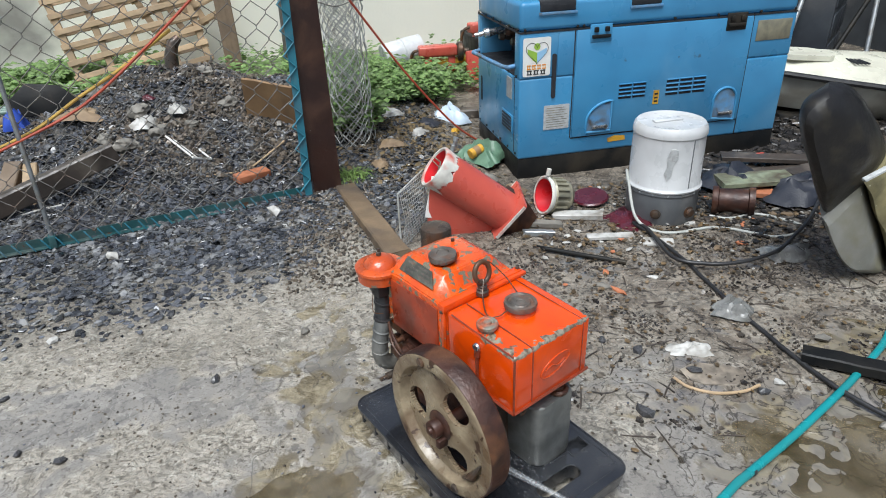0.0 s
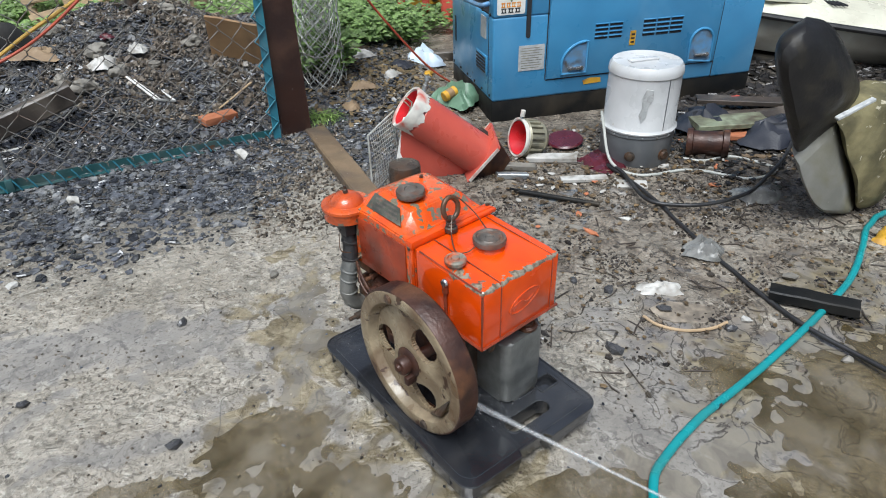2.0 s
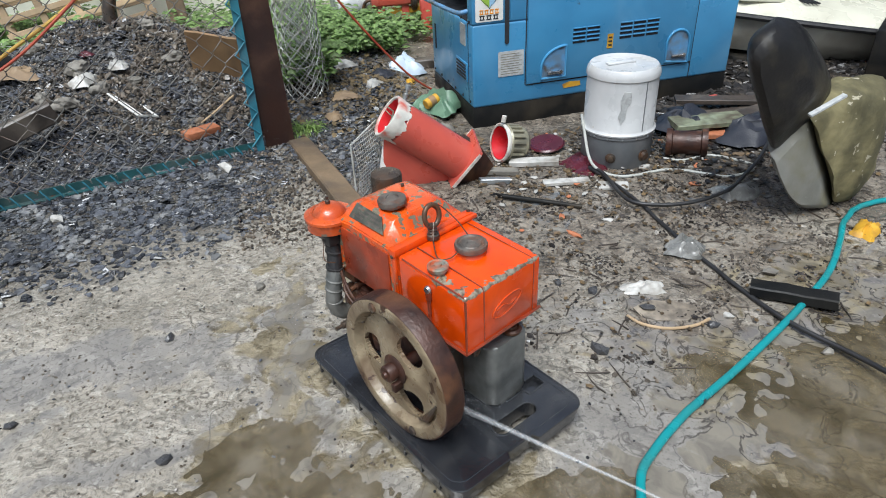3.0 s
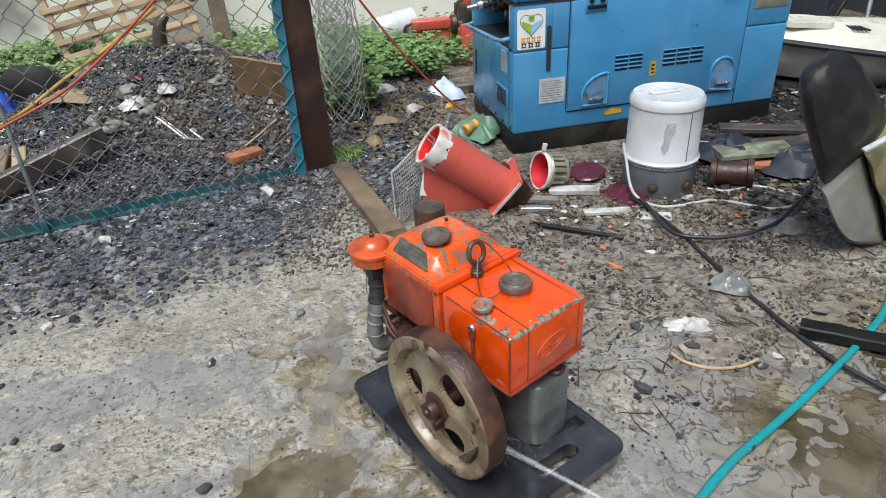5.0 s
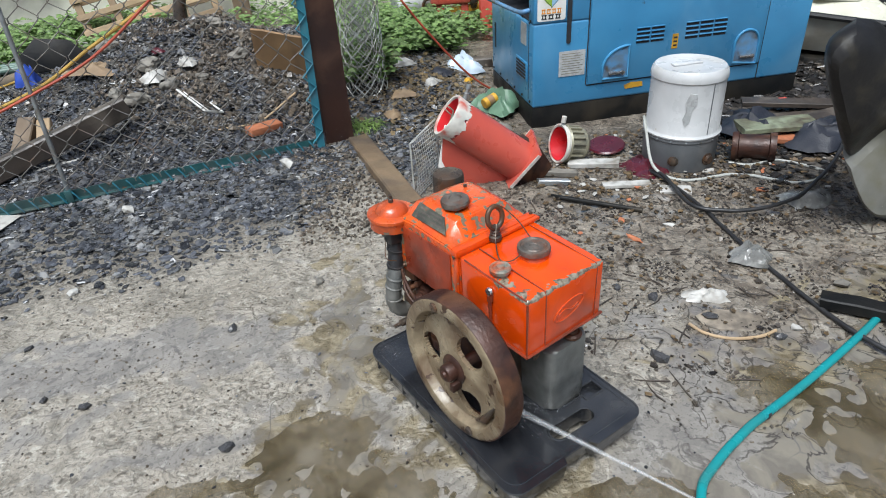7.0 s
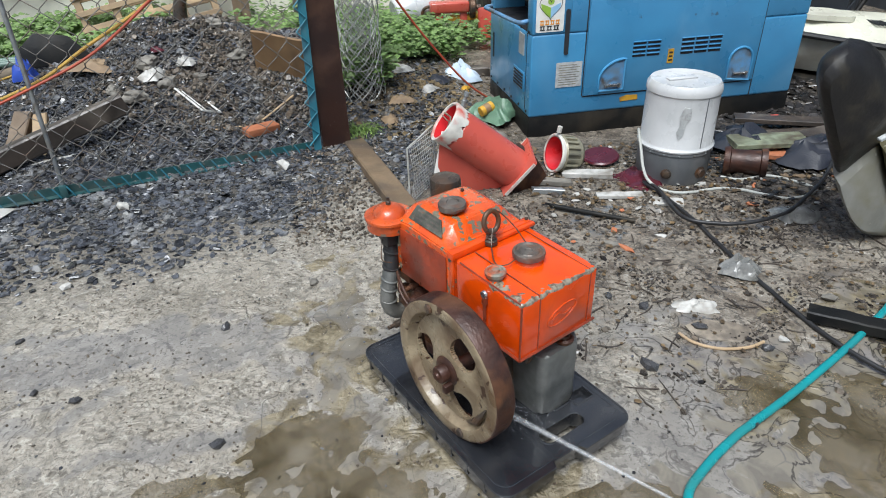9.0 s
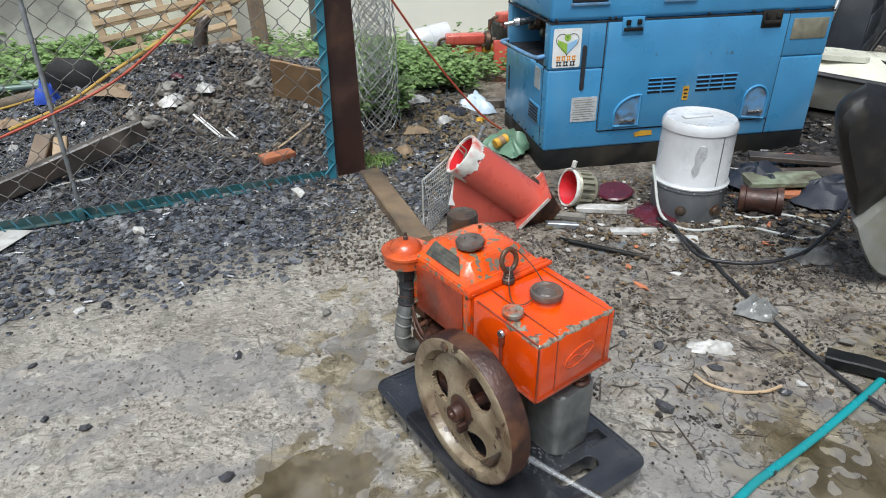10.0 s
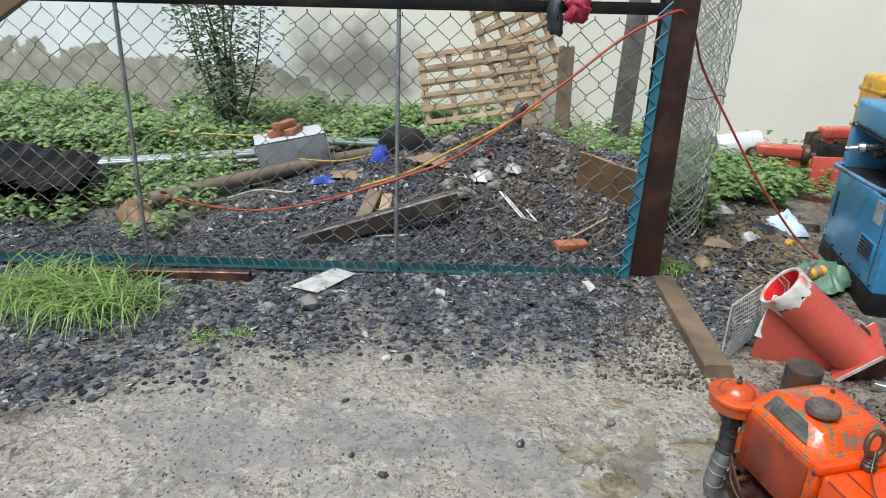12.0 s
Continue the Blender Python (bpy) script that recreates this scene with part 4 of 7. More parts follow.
    box(bm, -0.004, 0.001, 0.30, 0.53, 0.408, 0.572, 0.002)
    part("side_panel", bm, ORANGE_GRIMY, hopper, "grimy dark orange side panel")
    bm = B()
    prism(bm, [(-0.024, -0.085), (0.02, -0.045), (0.024, 0.075), (-0.024, 0.08)], -0.0012, 0.0014, Matrix.Translation((0.0335, 0.425, 0.6275)) @ pose(0, 0, 0, 0, -47.5, 0))
    plate = part("name_plate", bm, DARK_PLATE, hopper, "worn name plate with illegible lines")
    for k, (a, b, c) in enumerate(((-0.04, 0.02, 0.012), (0.03, 0.06, 0.012), (-0.05, -0.01, 0.0), (0.005, 0.05, 0.0), (-0.06, 0.0, -0.012), (0.02, 0.065, -0.012))):
        bm = B()
        box(bm, c - 0.003, c + 0.003, a, b, 0.001, 0.0022, 0, 1, Matrix.Translation((0.0335, 0.425, 0.6275)) @ pose(0, 0, 0, 0, -47.5, 0))
        part("print_bar", bm, CAPGREY, plate, smooth=False)
    bm = B()
    lathe(bm, [(0.038, 0.648), (0.033, 0.656), (0.032, 0.662)], 28, pose(0.137, 0.42, 0))
    part("hopper_neck", bm, ORANGE, hopper)
    bm = B()
    lathe(bm, [(0.034, 0.658), (0.041, 0.661), (0.043, 0.671), (0.040, 0.678), (0.02, 0.68), (0.018, 0.676), (0, 0.676)], 32, pose(0.137, 0.42, 0, 2, -3, 0))
    for v in bm.verts:
        v.co += Vector((noise.noise(v.co * 60), noise.noise(v.co * 60 + Vector((5, 0, 0))), noise.noise(v.co * 60 + Vector((0, 5, 0))))) * 0.003
    part("hopper_cap", bm, CAPGREY, hopper, "rough weathered grey cap")
    for x, y, z in ((-0.006, 0.275, 0.578), (-0.003, 0.535, 0.56), (-0.003, 0.545, 0.42), (-0.006, 0.273, 0.43), (0.20, 0.47, 0.658), (0.29, 0.275, 0.604)):
        bm = B()
        lathe(bm, [(0.0, -0.004), (0.006, -0.004), (0.006, 0.004), (0, 0.006)], 6, pose(x, y, z, 0, -90 if x < 0.1 else 0, 0))
        part("bolt", bm, IRON, hopper, smooth=False)
    # lifting eye
    bm = B()
    lathe(bm, [(0.019, 0.588), (0.019, 0.6), (0.013, 0.604), (0.015, 0.609), (0.012, 0.613), (0.015, 0.618), (0.012, 0.622), (0.014, 0.627), (0.011, 0.632), (0, 0.634)], 20, pose(0.13, 0.256, 0))
    tube(bm, [(0.13 + 0.027 * math.cos(t), 0.256 + 0.006 * math.sin(t), 0.66 + 0.031 * math.sin(t)) for t in [2 * math.pi * k / 28 for k in range(28)]], 0.0075, 10, closed=True)
    part("lifting_eye", bm, IRON, e, "dark iron lifting eye")
    bm = B()
    tube(bm, spline([(0.13, 0.25, 0.64), (0.10, 0.22, 0.605), (0.066, 0.165, 0.59), (0.085, 0.14, 0.59), (0.125, 0.14, 0.597)], 8), 0.0018, 6)
    tube(bm, spline([(0.14, 0.26, 0.68), (0.18, 0.28, 0.665), (0.205, 0.24, 0.625), (0.2, 0.19, 0.6), (0.185, 0.165, 0.606)], 8), 0.0018, 6)
    part("cap_chain", bm, IRON, e, "thin dark retaining wires")
    # air filter
    FX, FY = 0.008, 0.602
    bm = B()
    lathe(bm, [(0.066, 0.542), (0.072, 0.545), (0.0725, 0.576), (0.078, 0.579), (0.078, 0.588), (0.073, 0.591), (0.052, 0.592), (0.049, 0.6), (0.036, 0.614), (0.018, 0.62), (0.0, 0.621)], 40, pose(FX, FY, 0))
    flt = part("air_filter", bm, ORANGE_DULL, e, "round orange air filter bowl")
    bm = B()
    lathe(bm, [(0.008, 0.622), (0.008, 0.632), (0.005, 0.634), (0.005, 0.645), (0, 0.646)], 8, pose(FX, FY, 0))
    part("wing_nut", bm, IRON, flt)
    bm = B()
    lathe(bm, [(0.036, 0.505), (0.04, 0.51), (0.044, 0.549)], 28, pose(FX, FY, 0))
    box(bm, FX - 0.045, FX + 0.03, FY - 0.05, FY - 0.005, 0.50, 0.55, 0.006)
    part("filter_base", bm, RUBBER, flt)
    bm = B()
    tube(bm, spline([(FX - 0.045, FY - 0.02, 0.52), (FX - 0.07, FY - 0.05, 0.47), (FX - 0.04, FY - 0.06, 0.45)], 6), 0.0015, 5)
    part("wire", bm, IRON, flt)
    # intake hose and elbow
    bm = B()
    tube(bm, spline([(-0.005, 0.59, 0.51), (-0.012, 0.575, 0.46), (-0.03, 0.56, 0.40)], 8), 0.024, 16)
    for z, y, x in ((0.47, 0.577, -0.01), (0.42, 0.565, -0.024)):
        lathe(bm, [(0.024, -0.006), (0.028, -0.004), (0.028, 0.004), (0.024, 0.006)], 20, pose(x, y, z, 12, 12, 0))
    part("intake_hose", bm, RUBBER, e, "black rubber intake hose with clips")
    bm = B()
    tube(bm, spline([(-0.028, 0.561, 0.41), (-0.05, 0.55, 0.34), (-0.055, 0.545, 0.30), (-0.03, 0.54, 0.262), (0.03, 0.535, 0.255)], 8), 0.026, 16)
    lathe(bm, [(0.026, -0.008), (0.034, -0.006), (0.034, 0.006), (0.026, 0.008)], 20, pose(0.02, 0.536, 0.255, 0, 90, 0))
    for x, y, z, a in ((-0.037, 0.556, 0.383, 14), (-0.046, 0.552, 0.355, 12), (-0.053, 0.547, 0.318, 4)):
        lathe(bm, [(0.025, -0.005), (0.029, -0.002), (0.029, 0.002), (0.025, 0.005)], 20, pose(x, y, z, 10, a, 0))
    box(bm, -0.075, -0.04, 0.53, 0.555, 0.268, 0.29, 0.005)
    part("intake_elbow", bm, ALU, e, "dull cast aluminium elbow")
    bm = B()
    lathe(bm, [(0.012, 0), (0.012, 0.035), (0.007, 0.037), (0.007, 0.06)], 10, pose(-0.02, 0.52, 0.225, 0, -90, 0))
    tube(bm, spline([(0.0, 0.50, 0.30), (-0.03, 0.44, 0.33), (-0.01, 0.36, 0.37), (0.02, 0.3, 0.385)], 8), 0.007, 8)
    tube(bm, spline([(0.0, 0.47, 0.24), (-0.03, 0.42, 0.26), (-0.02, 0.34, 0.3)], 8), 0.006, 8)
    part("fuel_pipe", bm, IRON, e)
    bm = B()
    for x, y, z, r, ln, ry in ((-0.005, 0.47, 0.33, 0.026, 0.05, -90), (0.0, 0.42, 0.27, 0.02, 0.045, -90), (0.0, 0.50, 0.36, 0.012, 0.05, -90), (0.0, 0.55, 0.33, 0.016, 0.04, -90)):
        lathe(bm, [(r, 0), (r, ln * 0.5), (r * 0.7, ln * 0.55), (r * 0.7, ln), (0, ln)], 12, pose(x + 0.03, y, z, 0, ry, 0))
    box(bm, -0.01, 0.04, 0.44, 0.56, 0.27, 0.31, 0.008)
    box(bm, 0.0, 0.04, 0.5, 0.6, 0.37, 0.43, 0.01)
    part("injector_gear", bm, RUST, e, "rusty injector fittings")
    bm = B()
    tube(bm, spline([(-0.02, 0.53, 0.4), (-0.035, 0.5, 0.36), (-0.03, 0.45, 0.33), (0.01, 0.40, 0.34)], 6), 0.004, 6)
    tube(bm, spline([(-0.01, 0.56, 0.42), (-0.04, 0.47, 0.38), (-0.02, 0.4, 0.3), (0.02, 0.36, 0.26)], 6), 0.005, 6)
    part("fuel_pipe", bm, RUST, e)
    # silencer behind the hopper
    bm = B()
    lathe(bm, [(0.05, 0.42), (0.053, 0.425), (0.053, 0.618), (0.05, 0.628), (0.042, 0.632), (0, 0.633)], 36, pose(0.262, 0.635, -0.005))
    part("silencer", bm, IRON, e, "black sooty upright silencer can")
    # crankcase and lower block
    bm = B()
    box(bm, 0.035, 0.285, 0.215, 0.56, 0.14, 0.402, 0.018, 3)
    box(bm, 0.02, 0.30, 0.27, 0.54, 0.116, 0.16, 0.008)
    box(bm, 0.01, 0.05, 0.40, 0.52, 0.2, 0.36, 0.012)
    part("crankcase", bm, RUST, e, "rusty wet crankcase")
    bm = B()
    outline = rounded(0.10, 0.264, 0.0, 0.2, 0.03)
    prism(bm, outline, 0.098, 0.33, None, 0.012)
    for v in bm.verts:
        if v.co.z < 0.2:
            v.co.x += 0.012 * (v.co.x < 0.2)
    part("oil_sump", bm, ALU, e, "dull grey aluminium gear case")
    bm = B()
    lathe(bm, [(0.022, 0.344), (0.03, 0.350), (0.031, 0.358), (0.024, 0.363), (0.018, 0.362), (0.016, 0.37), (0.006, 0.374), (0, 0.374)], 28, pose(0.212, 0.026, -0.016))
    part("oil_cap", bm, RUST, e, "rusty brown oil cap")
    bm = B()
    box(bm, 0.02, 0.105, 0.10, 0.24, 0.30, 0.398, 0.01)
    lathe(bm, [(0.022, 0), (0.022, 0.04), (0.014, 0.042), (0.014, 0.06)], 16, pose(0.075, 0.09, 0.33, 90, 0, 0))
    lathe(bm, [(0.014, 0), (0.014, 0.05), (0.01, 0.055)], 12, pose(0.06, 0.14, 0.20, 90, 0, 0))
    box(bm, 0.05, 0.115, 0.12, 0.26, 0.102, 0.30, 0.012)
    part("fuel_pump", bm, IRON, e, "dark greasy fuel pump")
    bm = B()
    box(bm, 0.285, 0.325, 0.06, 0.2, 0.335, 0.398, 0.012)
    box(bm, 0.292, 0.315, 0.1, 0.5, 0.25, 0.34, 0.01)
    part("side_bracket", bm, IRON, e)
    # flywheel
    bm = wheel_mesh(B(), pose(-0.126, 0.158, 0.312, 0, 90, 0))
    w = part("flywheel", bm, RUST, e, "cast flywheel with a rusty brown rim")
    bm = B()
    lathe(bm, [(0.168, 0.026), (0.175, 0.016), (0.1775, 0.004), (0.181, -0.001), (0.186, -0.0025), (0.211, -0.0025), (0.2155, -0.001), (0.2175, 0.002)], 96, pose(-0.126, 0.158, 0.312, 0, 90, 0), cap=False)
    part("rim_face", bm, WHEEL, w, "dirty cream paint on the rim's face")
    bm = web_mesh(B(), pose(-0.126, 0.158, 0.312, 0, 90, 0))
    part("web", bm, WHEEL, w, "dirty cream web with three round windows")
    bm = B()
    lathe(bm, [(0.046, 0.03), (0.046, 0.006), (0.042, 0.002), (0.026, 0.0), (0.026, -0.022), (0.023, -0.026), (0.012, -0.027), (0.010, -0.034), (0, -0.034)], 32, pose(-0.126, 0.158, 0.312, 0, 90, 0))
    box(bm, -0.15, -0.118, 0.125, 0.142, 0.262, 0.29, 0.003)
    lathe(bm, [(0.018, 0.02), (0.018, 0.15)], 20, pose(-0.126, 0.158, 0.312, 0, 90, 0))
    part("hub", bm, RUST, w, "rusty hub with a key")
    for ang in (72, 250):
        bm = B()
        c = Vector((0, 0.196 * math.cos(radians(ang)), 0.196 * math.sin(radians(ang))))
        lathe(bm, [(0.015, 0.02), (0.015, -0.003), (0.011, -0.007), (0, -0.007)], 16, Matrix.Translation(Vector((-0.128, 0.158, 0.312)) + c) @ pose(0, 0, 0, 0, 90, 0))
        part("plug", bm, IRON, w)
    bm = B()
    tube(bm, [(-0.112, 0.075, 0.175), (-0.116, 0.03, 0.215), (-0.112, 0.0, 0.275)], 0.007, 8, [0.004, 0.013, 0.003])
    part("balance_weight", bm, IRON, w)


def plate_with_holes(bm, outline, holes, z0, z1):
    """A flat slab whose holes go right through."""
    for z in (z0, z1):
        edges = []
        for loop in [outline] + holes:
            vs = [bm.verts.new((x, y, z)) for x, y in loop]
            edges += [bm.edges.new((vs[i], vs[(i + 1) % len(vs)])) for i in range(len(vs))]
        bmesh.ops.triangle_fill(bm, use_beauty=True, edges=edges)
    for loop in [outline] + holes:
        lo, hi = [[bm.verts.new((x, y, z)) for x, y in loop] for z in (z0, z1)]
        for i in range(len(loop)):
            j = (i + 1) % len(loop)
            bm.faces.new((lo[i], lo[j], hi[j], hi[i]))
    bmesh.ops.remove_doubles(bm, verts=bm.verts[:], dist=1e-5)
    bmesh.ops.recalc_face_normals(bm, faces=bm.faces[:])
    return bm


def build_dolly():
    d = thing("platform_dolly", ENGINE @ pose(0.095, 0.235, 0, 0, 0, -3.0), "low black plastic platform dolly, wet, lying under the engine", "dolly")
    whole = rounded(-0.25, 0.255, -0.392, 0.372, 0.045, 6)
    # a stepped bay in the front edge
    front = [(-0.062, -0.392), (-0.052, -0.372), (0.045, -0.372), (0.056, -0.392)]
    cutat = max(i for i, (x, y) in enumerate(whole) if x < -0.1 and y < -0.39) + 1
    whole = whole[:cutat] + front + whole[cutat:]
    hole = rounded(-0.03, 0.135, -0.325, -0.27, 0.026, 6)
    pockets = [(0.165, -0.165, 0.036, 0.026), (0.118, -0.212, 0.034, 0.022), (0.19, -0.232, 0.036, 0.026)]
    bays = [rounded(x - a, x + a, y - b, y + b, 0.004, 2) for x, y, a, b in pockets]
    bm = plate_with_holes(B(), whole, [hole] + bays, 0.072, 0.098)
    deck = part("deck", bm, BLACK_PLASTIC, d, "wet black moulded plastic deck", False)
    bm = plate_with_holes(B(), [(x * 0.985, y * 0.985) for x, y in whole], [hole], 0.042, 0.0725)
    part("skirt", bm, BLACK_PLASTIC, d, smooth=False)
    bm = B()
    tube(bm, [(x, y, 0.097) for x, y in whole], 0.0042, 6, closed=True)
    tube(bm, [(x * 0.93, y * 0.955, 0.0985) for x, y in rounded(-0.25, 0.255, -0.385, 0.372, 0.045, 6)], 0.0016, 5, closed=True)
    part("rim", bm, BLACK_PLASTIC, deck)
    bm = B()
    tube(bm, [(x, y, 0.098) for x, y in hole], 0.0035, 6, closed=True)
    part("hole_rim", bm, BLACK_PLASTIC, deck)
    for bay in bays:
        bm = B()
        tube(bm, [(x, y, 0.0985) for x, y in bay], 0.0035, 6, closed=True)
        part("pocket_rim", bm, BLACK_PLASTIC, deck)
    for x, y, a, b in pockets:
        bm = B()
        box(bm, x - a * 0.55, x + a * 0.45, y - b * 0.4, y + b * 0.5, 0.072, 0.082, 0.003)
        part("pocket", bm, BLACK_PLASTIC, deck)
    # ribs down the long side of the skirt
    for k in range(9):
        y = -0.31 + 0.078 * k
        bm = B()
        box(bm, -0.252, -0.246, y - 0.004, y + 0.004, 0.05, 0.092, 0.001, 1)
        part("rib", bm, BLACK_PLASTIC, deck, smooth=False)
    for x in (-0.17, 0.17):
        for y in (-0.27, 0.28):
            bm = B()
            lathe(bm, [(0.012, -0.012), (0.024, -0.012), (0.026, -0.008), (0.026, 0.008), (0.024, 0.012), (0.012, 0.012)], 20, pose(x, y, 0.026, 0, 90, 0))
            box(bm, x - 0.018, x + 0.018, y - 0.012, y + 0.012, 0.03, 0.048, 0.002)
            part("caster", bm, RUBBER, d)


build_engine()
build_dolly()


# ---- blue generator ----
def build_generator():
    L, D = 1.875, 0.9
    g = thing("generator", pose(1.399, 3.832, 0), "faded blue sound-proofed diesel generator on a sooty steel skid", "generator")
    bm = B()
    box(bm, 0.0, L, 0.006, D - 0.01, -0.045, 0.112, 0.006)
    part("skid", bm, SKID, g, "sooty dark steel skid")
    # lower body as a shell with a recessed pocket at its end
    bm = B()
    box(bm, 0, L, 0, D, 0.108, 0.62, 0.016, 3)
    body = part("body", bm, BLUE, g, "faded blue painted sheet steel")
    bm = B()
    box(bm, 0.24, L, 0, D, 0.618, 0.892, 0.012, 3)
    box(bm, 0, 0.25, 0, 0.10, 0.618, 0.892, 0.012, 3)
    box(bm, 0, 0.25, D - 0.07, D, 0.618, 0.892, 0.012, 3)
    part("upper_body", bm, BLUE, g)
    bm = B()
    box(bm, 0.0, L, 0.004, D - 0.004, 0.895, 1.062, 0.03, 4)
    hood = part("hood", bm, BLUE, g, "blue hood with rounded edges")
    # recess back and floor coloured near-black, so its shade is painted in
    bm = B()
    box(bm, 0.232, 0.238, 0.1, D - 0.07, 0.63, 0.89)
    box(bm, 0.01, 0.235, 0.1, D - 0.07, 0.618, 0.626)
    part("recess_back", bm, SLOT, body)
    # outlet fittings in the end recess
    bm = B()
    for y, z, s in ((0.24, 0.80, 1.0), (0.36, 0.78, 0.9), (0.5, 0.82, 1.0), (0.62, 0.77, 0.8)):
        box(bm, 0.16, 0.235, y - 0.045, y + 0.045, z - 0.07, z + 0.05, 0.008)
        lathe(bm, [(0.026, 0), (0.03, 0.02), (0.022, 0.05), (0.03, 0.06), (0.02, 0.09)], 16, pose(0.16, y, z, 0, -90, 0))
    part("outlet_panel", bm, IRON, body, "greasy outlet fittings")
    bm = B()
    lathe(bm, [(0.026, 0), (0.03, 0.01), (0.03, 0.05), (0.022, 0.055), (0.024, 0.16), (0.032, 0.17), (0.032, 0.2), (0.018, 0.21), (0.016, 0.27)], 18, pose(0.14, 0.5, 0.845, 0, -100, -14))
    part("cable_plug", bm, CHROME, body, "steel cable plug sticking out")
    # hood notches and bolts; each notch is a near-black block coloured as shade
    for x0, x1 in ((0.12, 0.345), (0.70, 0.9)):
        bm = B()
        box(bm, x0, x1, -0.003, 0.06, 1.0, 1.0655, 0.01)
        part("lifting_notch", bm, SLOT, hood, "lifting notch, its shade given by a near-black block")
        bm = B()
        box(bm, x0 - 0.008, x1 + 0.008, -0.008, -0.001, 0.984, 1.0, 0.003)
        part("notch_lip", bm, BLUE_EDGE, hood)
    # door seams: thin raised frames
    bm = B()
    for x0, x1, z0, z1 in ((0.345, 0.352, 0.22, 0.888), (1.555, 1.562, 0.115, 0.9), (0.0, L, 0.886, 0.897), (0.352, 1.555, 0.212, 0.219)):
        box(bm, x0, x1, -0.002, 0.003, z0, z1)
    box(bm, -0.002, 0.003, 0.01, D - 0.01, 0.886, 0.897)
    box(bm, -0.002, 0.003, 0.08, 0.086, 0.14, 0.62)
    part("seam", bm, SLOT, body)
    bm = B()
    box(bm, 0.356, 1.552, -0.012, 0.002, 0.222, 0.884, 0.005)
    door = part("door", bm, BLUE, body, "large blue service door")
    # louvres: near-black strips carry the shade of the openings in their colour
    for x0, x1, z0, z1 in ((0.655, 0.85, 0.438, 0.54), (0.985, 1.275, 0.43, 0.54)):
        n = 4
        cols = 2 if x1 - x0 < 0.25 else 3
        for c in range(cols):
            for k in range(n):
                w, h = (x1 - x0) / cols, (z1 - z0) / n
                bm = B()
                box(bm, x0 + c * w + 0.006, x0 + (c + 1) * w - 0.006, -0.0135, -0.010, z0 + k * h + 0.005, z0 + (k + 1) * h - 0.006)
                part("louvre", bm, SLOT, door, smooth=False)
                bm = B()
                box(bm, x0 + c * w + 0.004, x0 + (c + 1) * w - 0.004, -0.02, -0.011, z0 + (k + 1) * h - 0.007, z0 + (k + 1) * h, 0.002, 1)
                part("louvre_lip", bm, BLUE, door, smooth=False)
    # recessed handles
    for x in (0.535, 1.435):
        bm = B()
        arch = [(x + 0.085, 0.225), (x + 0.085, 0.36)] + [(x + 0.085 * math.cos(t) * 1.0, 0.36 + 0.085 * math.sin(t)) for t in [math.pi * k / 14 for k in range(1, 14)]] + [(x - 0.085, 0.36), (x - 0.085, 0.245)]
        if x < 1:
            arch = [(x + 0.085, 0.245), (x + 0.085, 0.44)] + [(x + 0.085 - 0.17 * math.sin(t), 0.44 - 0.13 * (1 - math.cos(t))) for t in [math.pi / 2 * k / 12 for k in range(1, 13)]] + [(x - 0.085, 0.245)]
        tube(bm, [(a, -0.014, b) for a, b in arch], 0.009, 8, closed=True)
        hd = part("handle_recess", bm, BLUE, door)
        bm = B()
        prism(bm, [(a, b) for a, b in arch], -0.002, 0.002, Matrix.Translation((0, -0.0125, 0)) @ pose(0, 0, 0, 90, 0, 0))
        part("recess_plate", bm, BLUE_EDGE, hd, "scuffed recess")
        bm = B()
        box(bm, x - 0.045, x + 0.05, -0.03, -0.012, 0.268, 0.288, 0.006)
        lathe(bm, [(0.014, 0), (0.014, 0.012), (0, 0.014)], 16, pose(x + 0.045, -0.022, 0.278, 90, 0, 0))
        part("handle", bm, CHROME, hd, "worn steel handle")
    # latches
    for x, z in ((0.51, 0.862), (1.43, 0.862)):
        bm = B()
        box(bm, x - 0.07, x + 0.07, -0.016, -0.002, z - 0.055, z + 0.05, 0.004)
        lat = part("latch", bm, BLUE if x < 1 else SKID, body)
        bm = B()
        box(bm, x - 0.06, x + 0.06, -0.03, -0.014, z - 0.03, z - 0.01, 0.004)
        for dx in (-0.035, 0.035):
            box(bm, x + dx - 0.014, x + dx + 0.014, -0.028, -0.014, z + 0.005, z + 0.035, 0.004)
        part("clasp", bm, SKID, lat)
    # slot gauge
    bm = B()
    prism(bm, rounded(0.207, 0.235, 0.49, 0.76, 0.013), -0.001, 0.003, pose(0, -0.002, 0, 90, 0, 0))
    part("gauge_slot", bm, SLOT, body, "narrow dark sight slot")
    # white sticker with a heart-shaped picture
    bm = B()
    prism(bm, rounded(0.02, 0.195, 0.635, 0.862, 0.012), 0, 0.002, pose(0, -0.0015, 0, 90, 0, 0))
    st = part("sticker", bm, STICKER, body, "white sticker with a green and blue heart")

    def heart(cx, cz, s):
        return [(cx + s * 0.0625 * 16 * math.sin(t) ** 3, cz + s * 0.0625 * (13 * math.cos(t) - 5 * math.cos(2 * t) - 2 * math.cos(3 * t) - math.cos(4 * t))) for t in [2 * math.pi * k / 40 for k in range(40)]]

    bm = B()
    tube(bm, [(a, -0.004, b) for a, b in heart(0.108, 0.78, 0.07)], 0.0018, 5, closed=True)
    part("heart_outline", bm, PRINT, st, smooth=False)
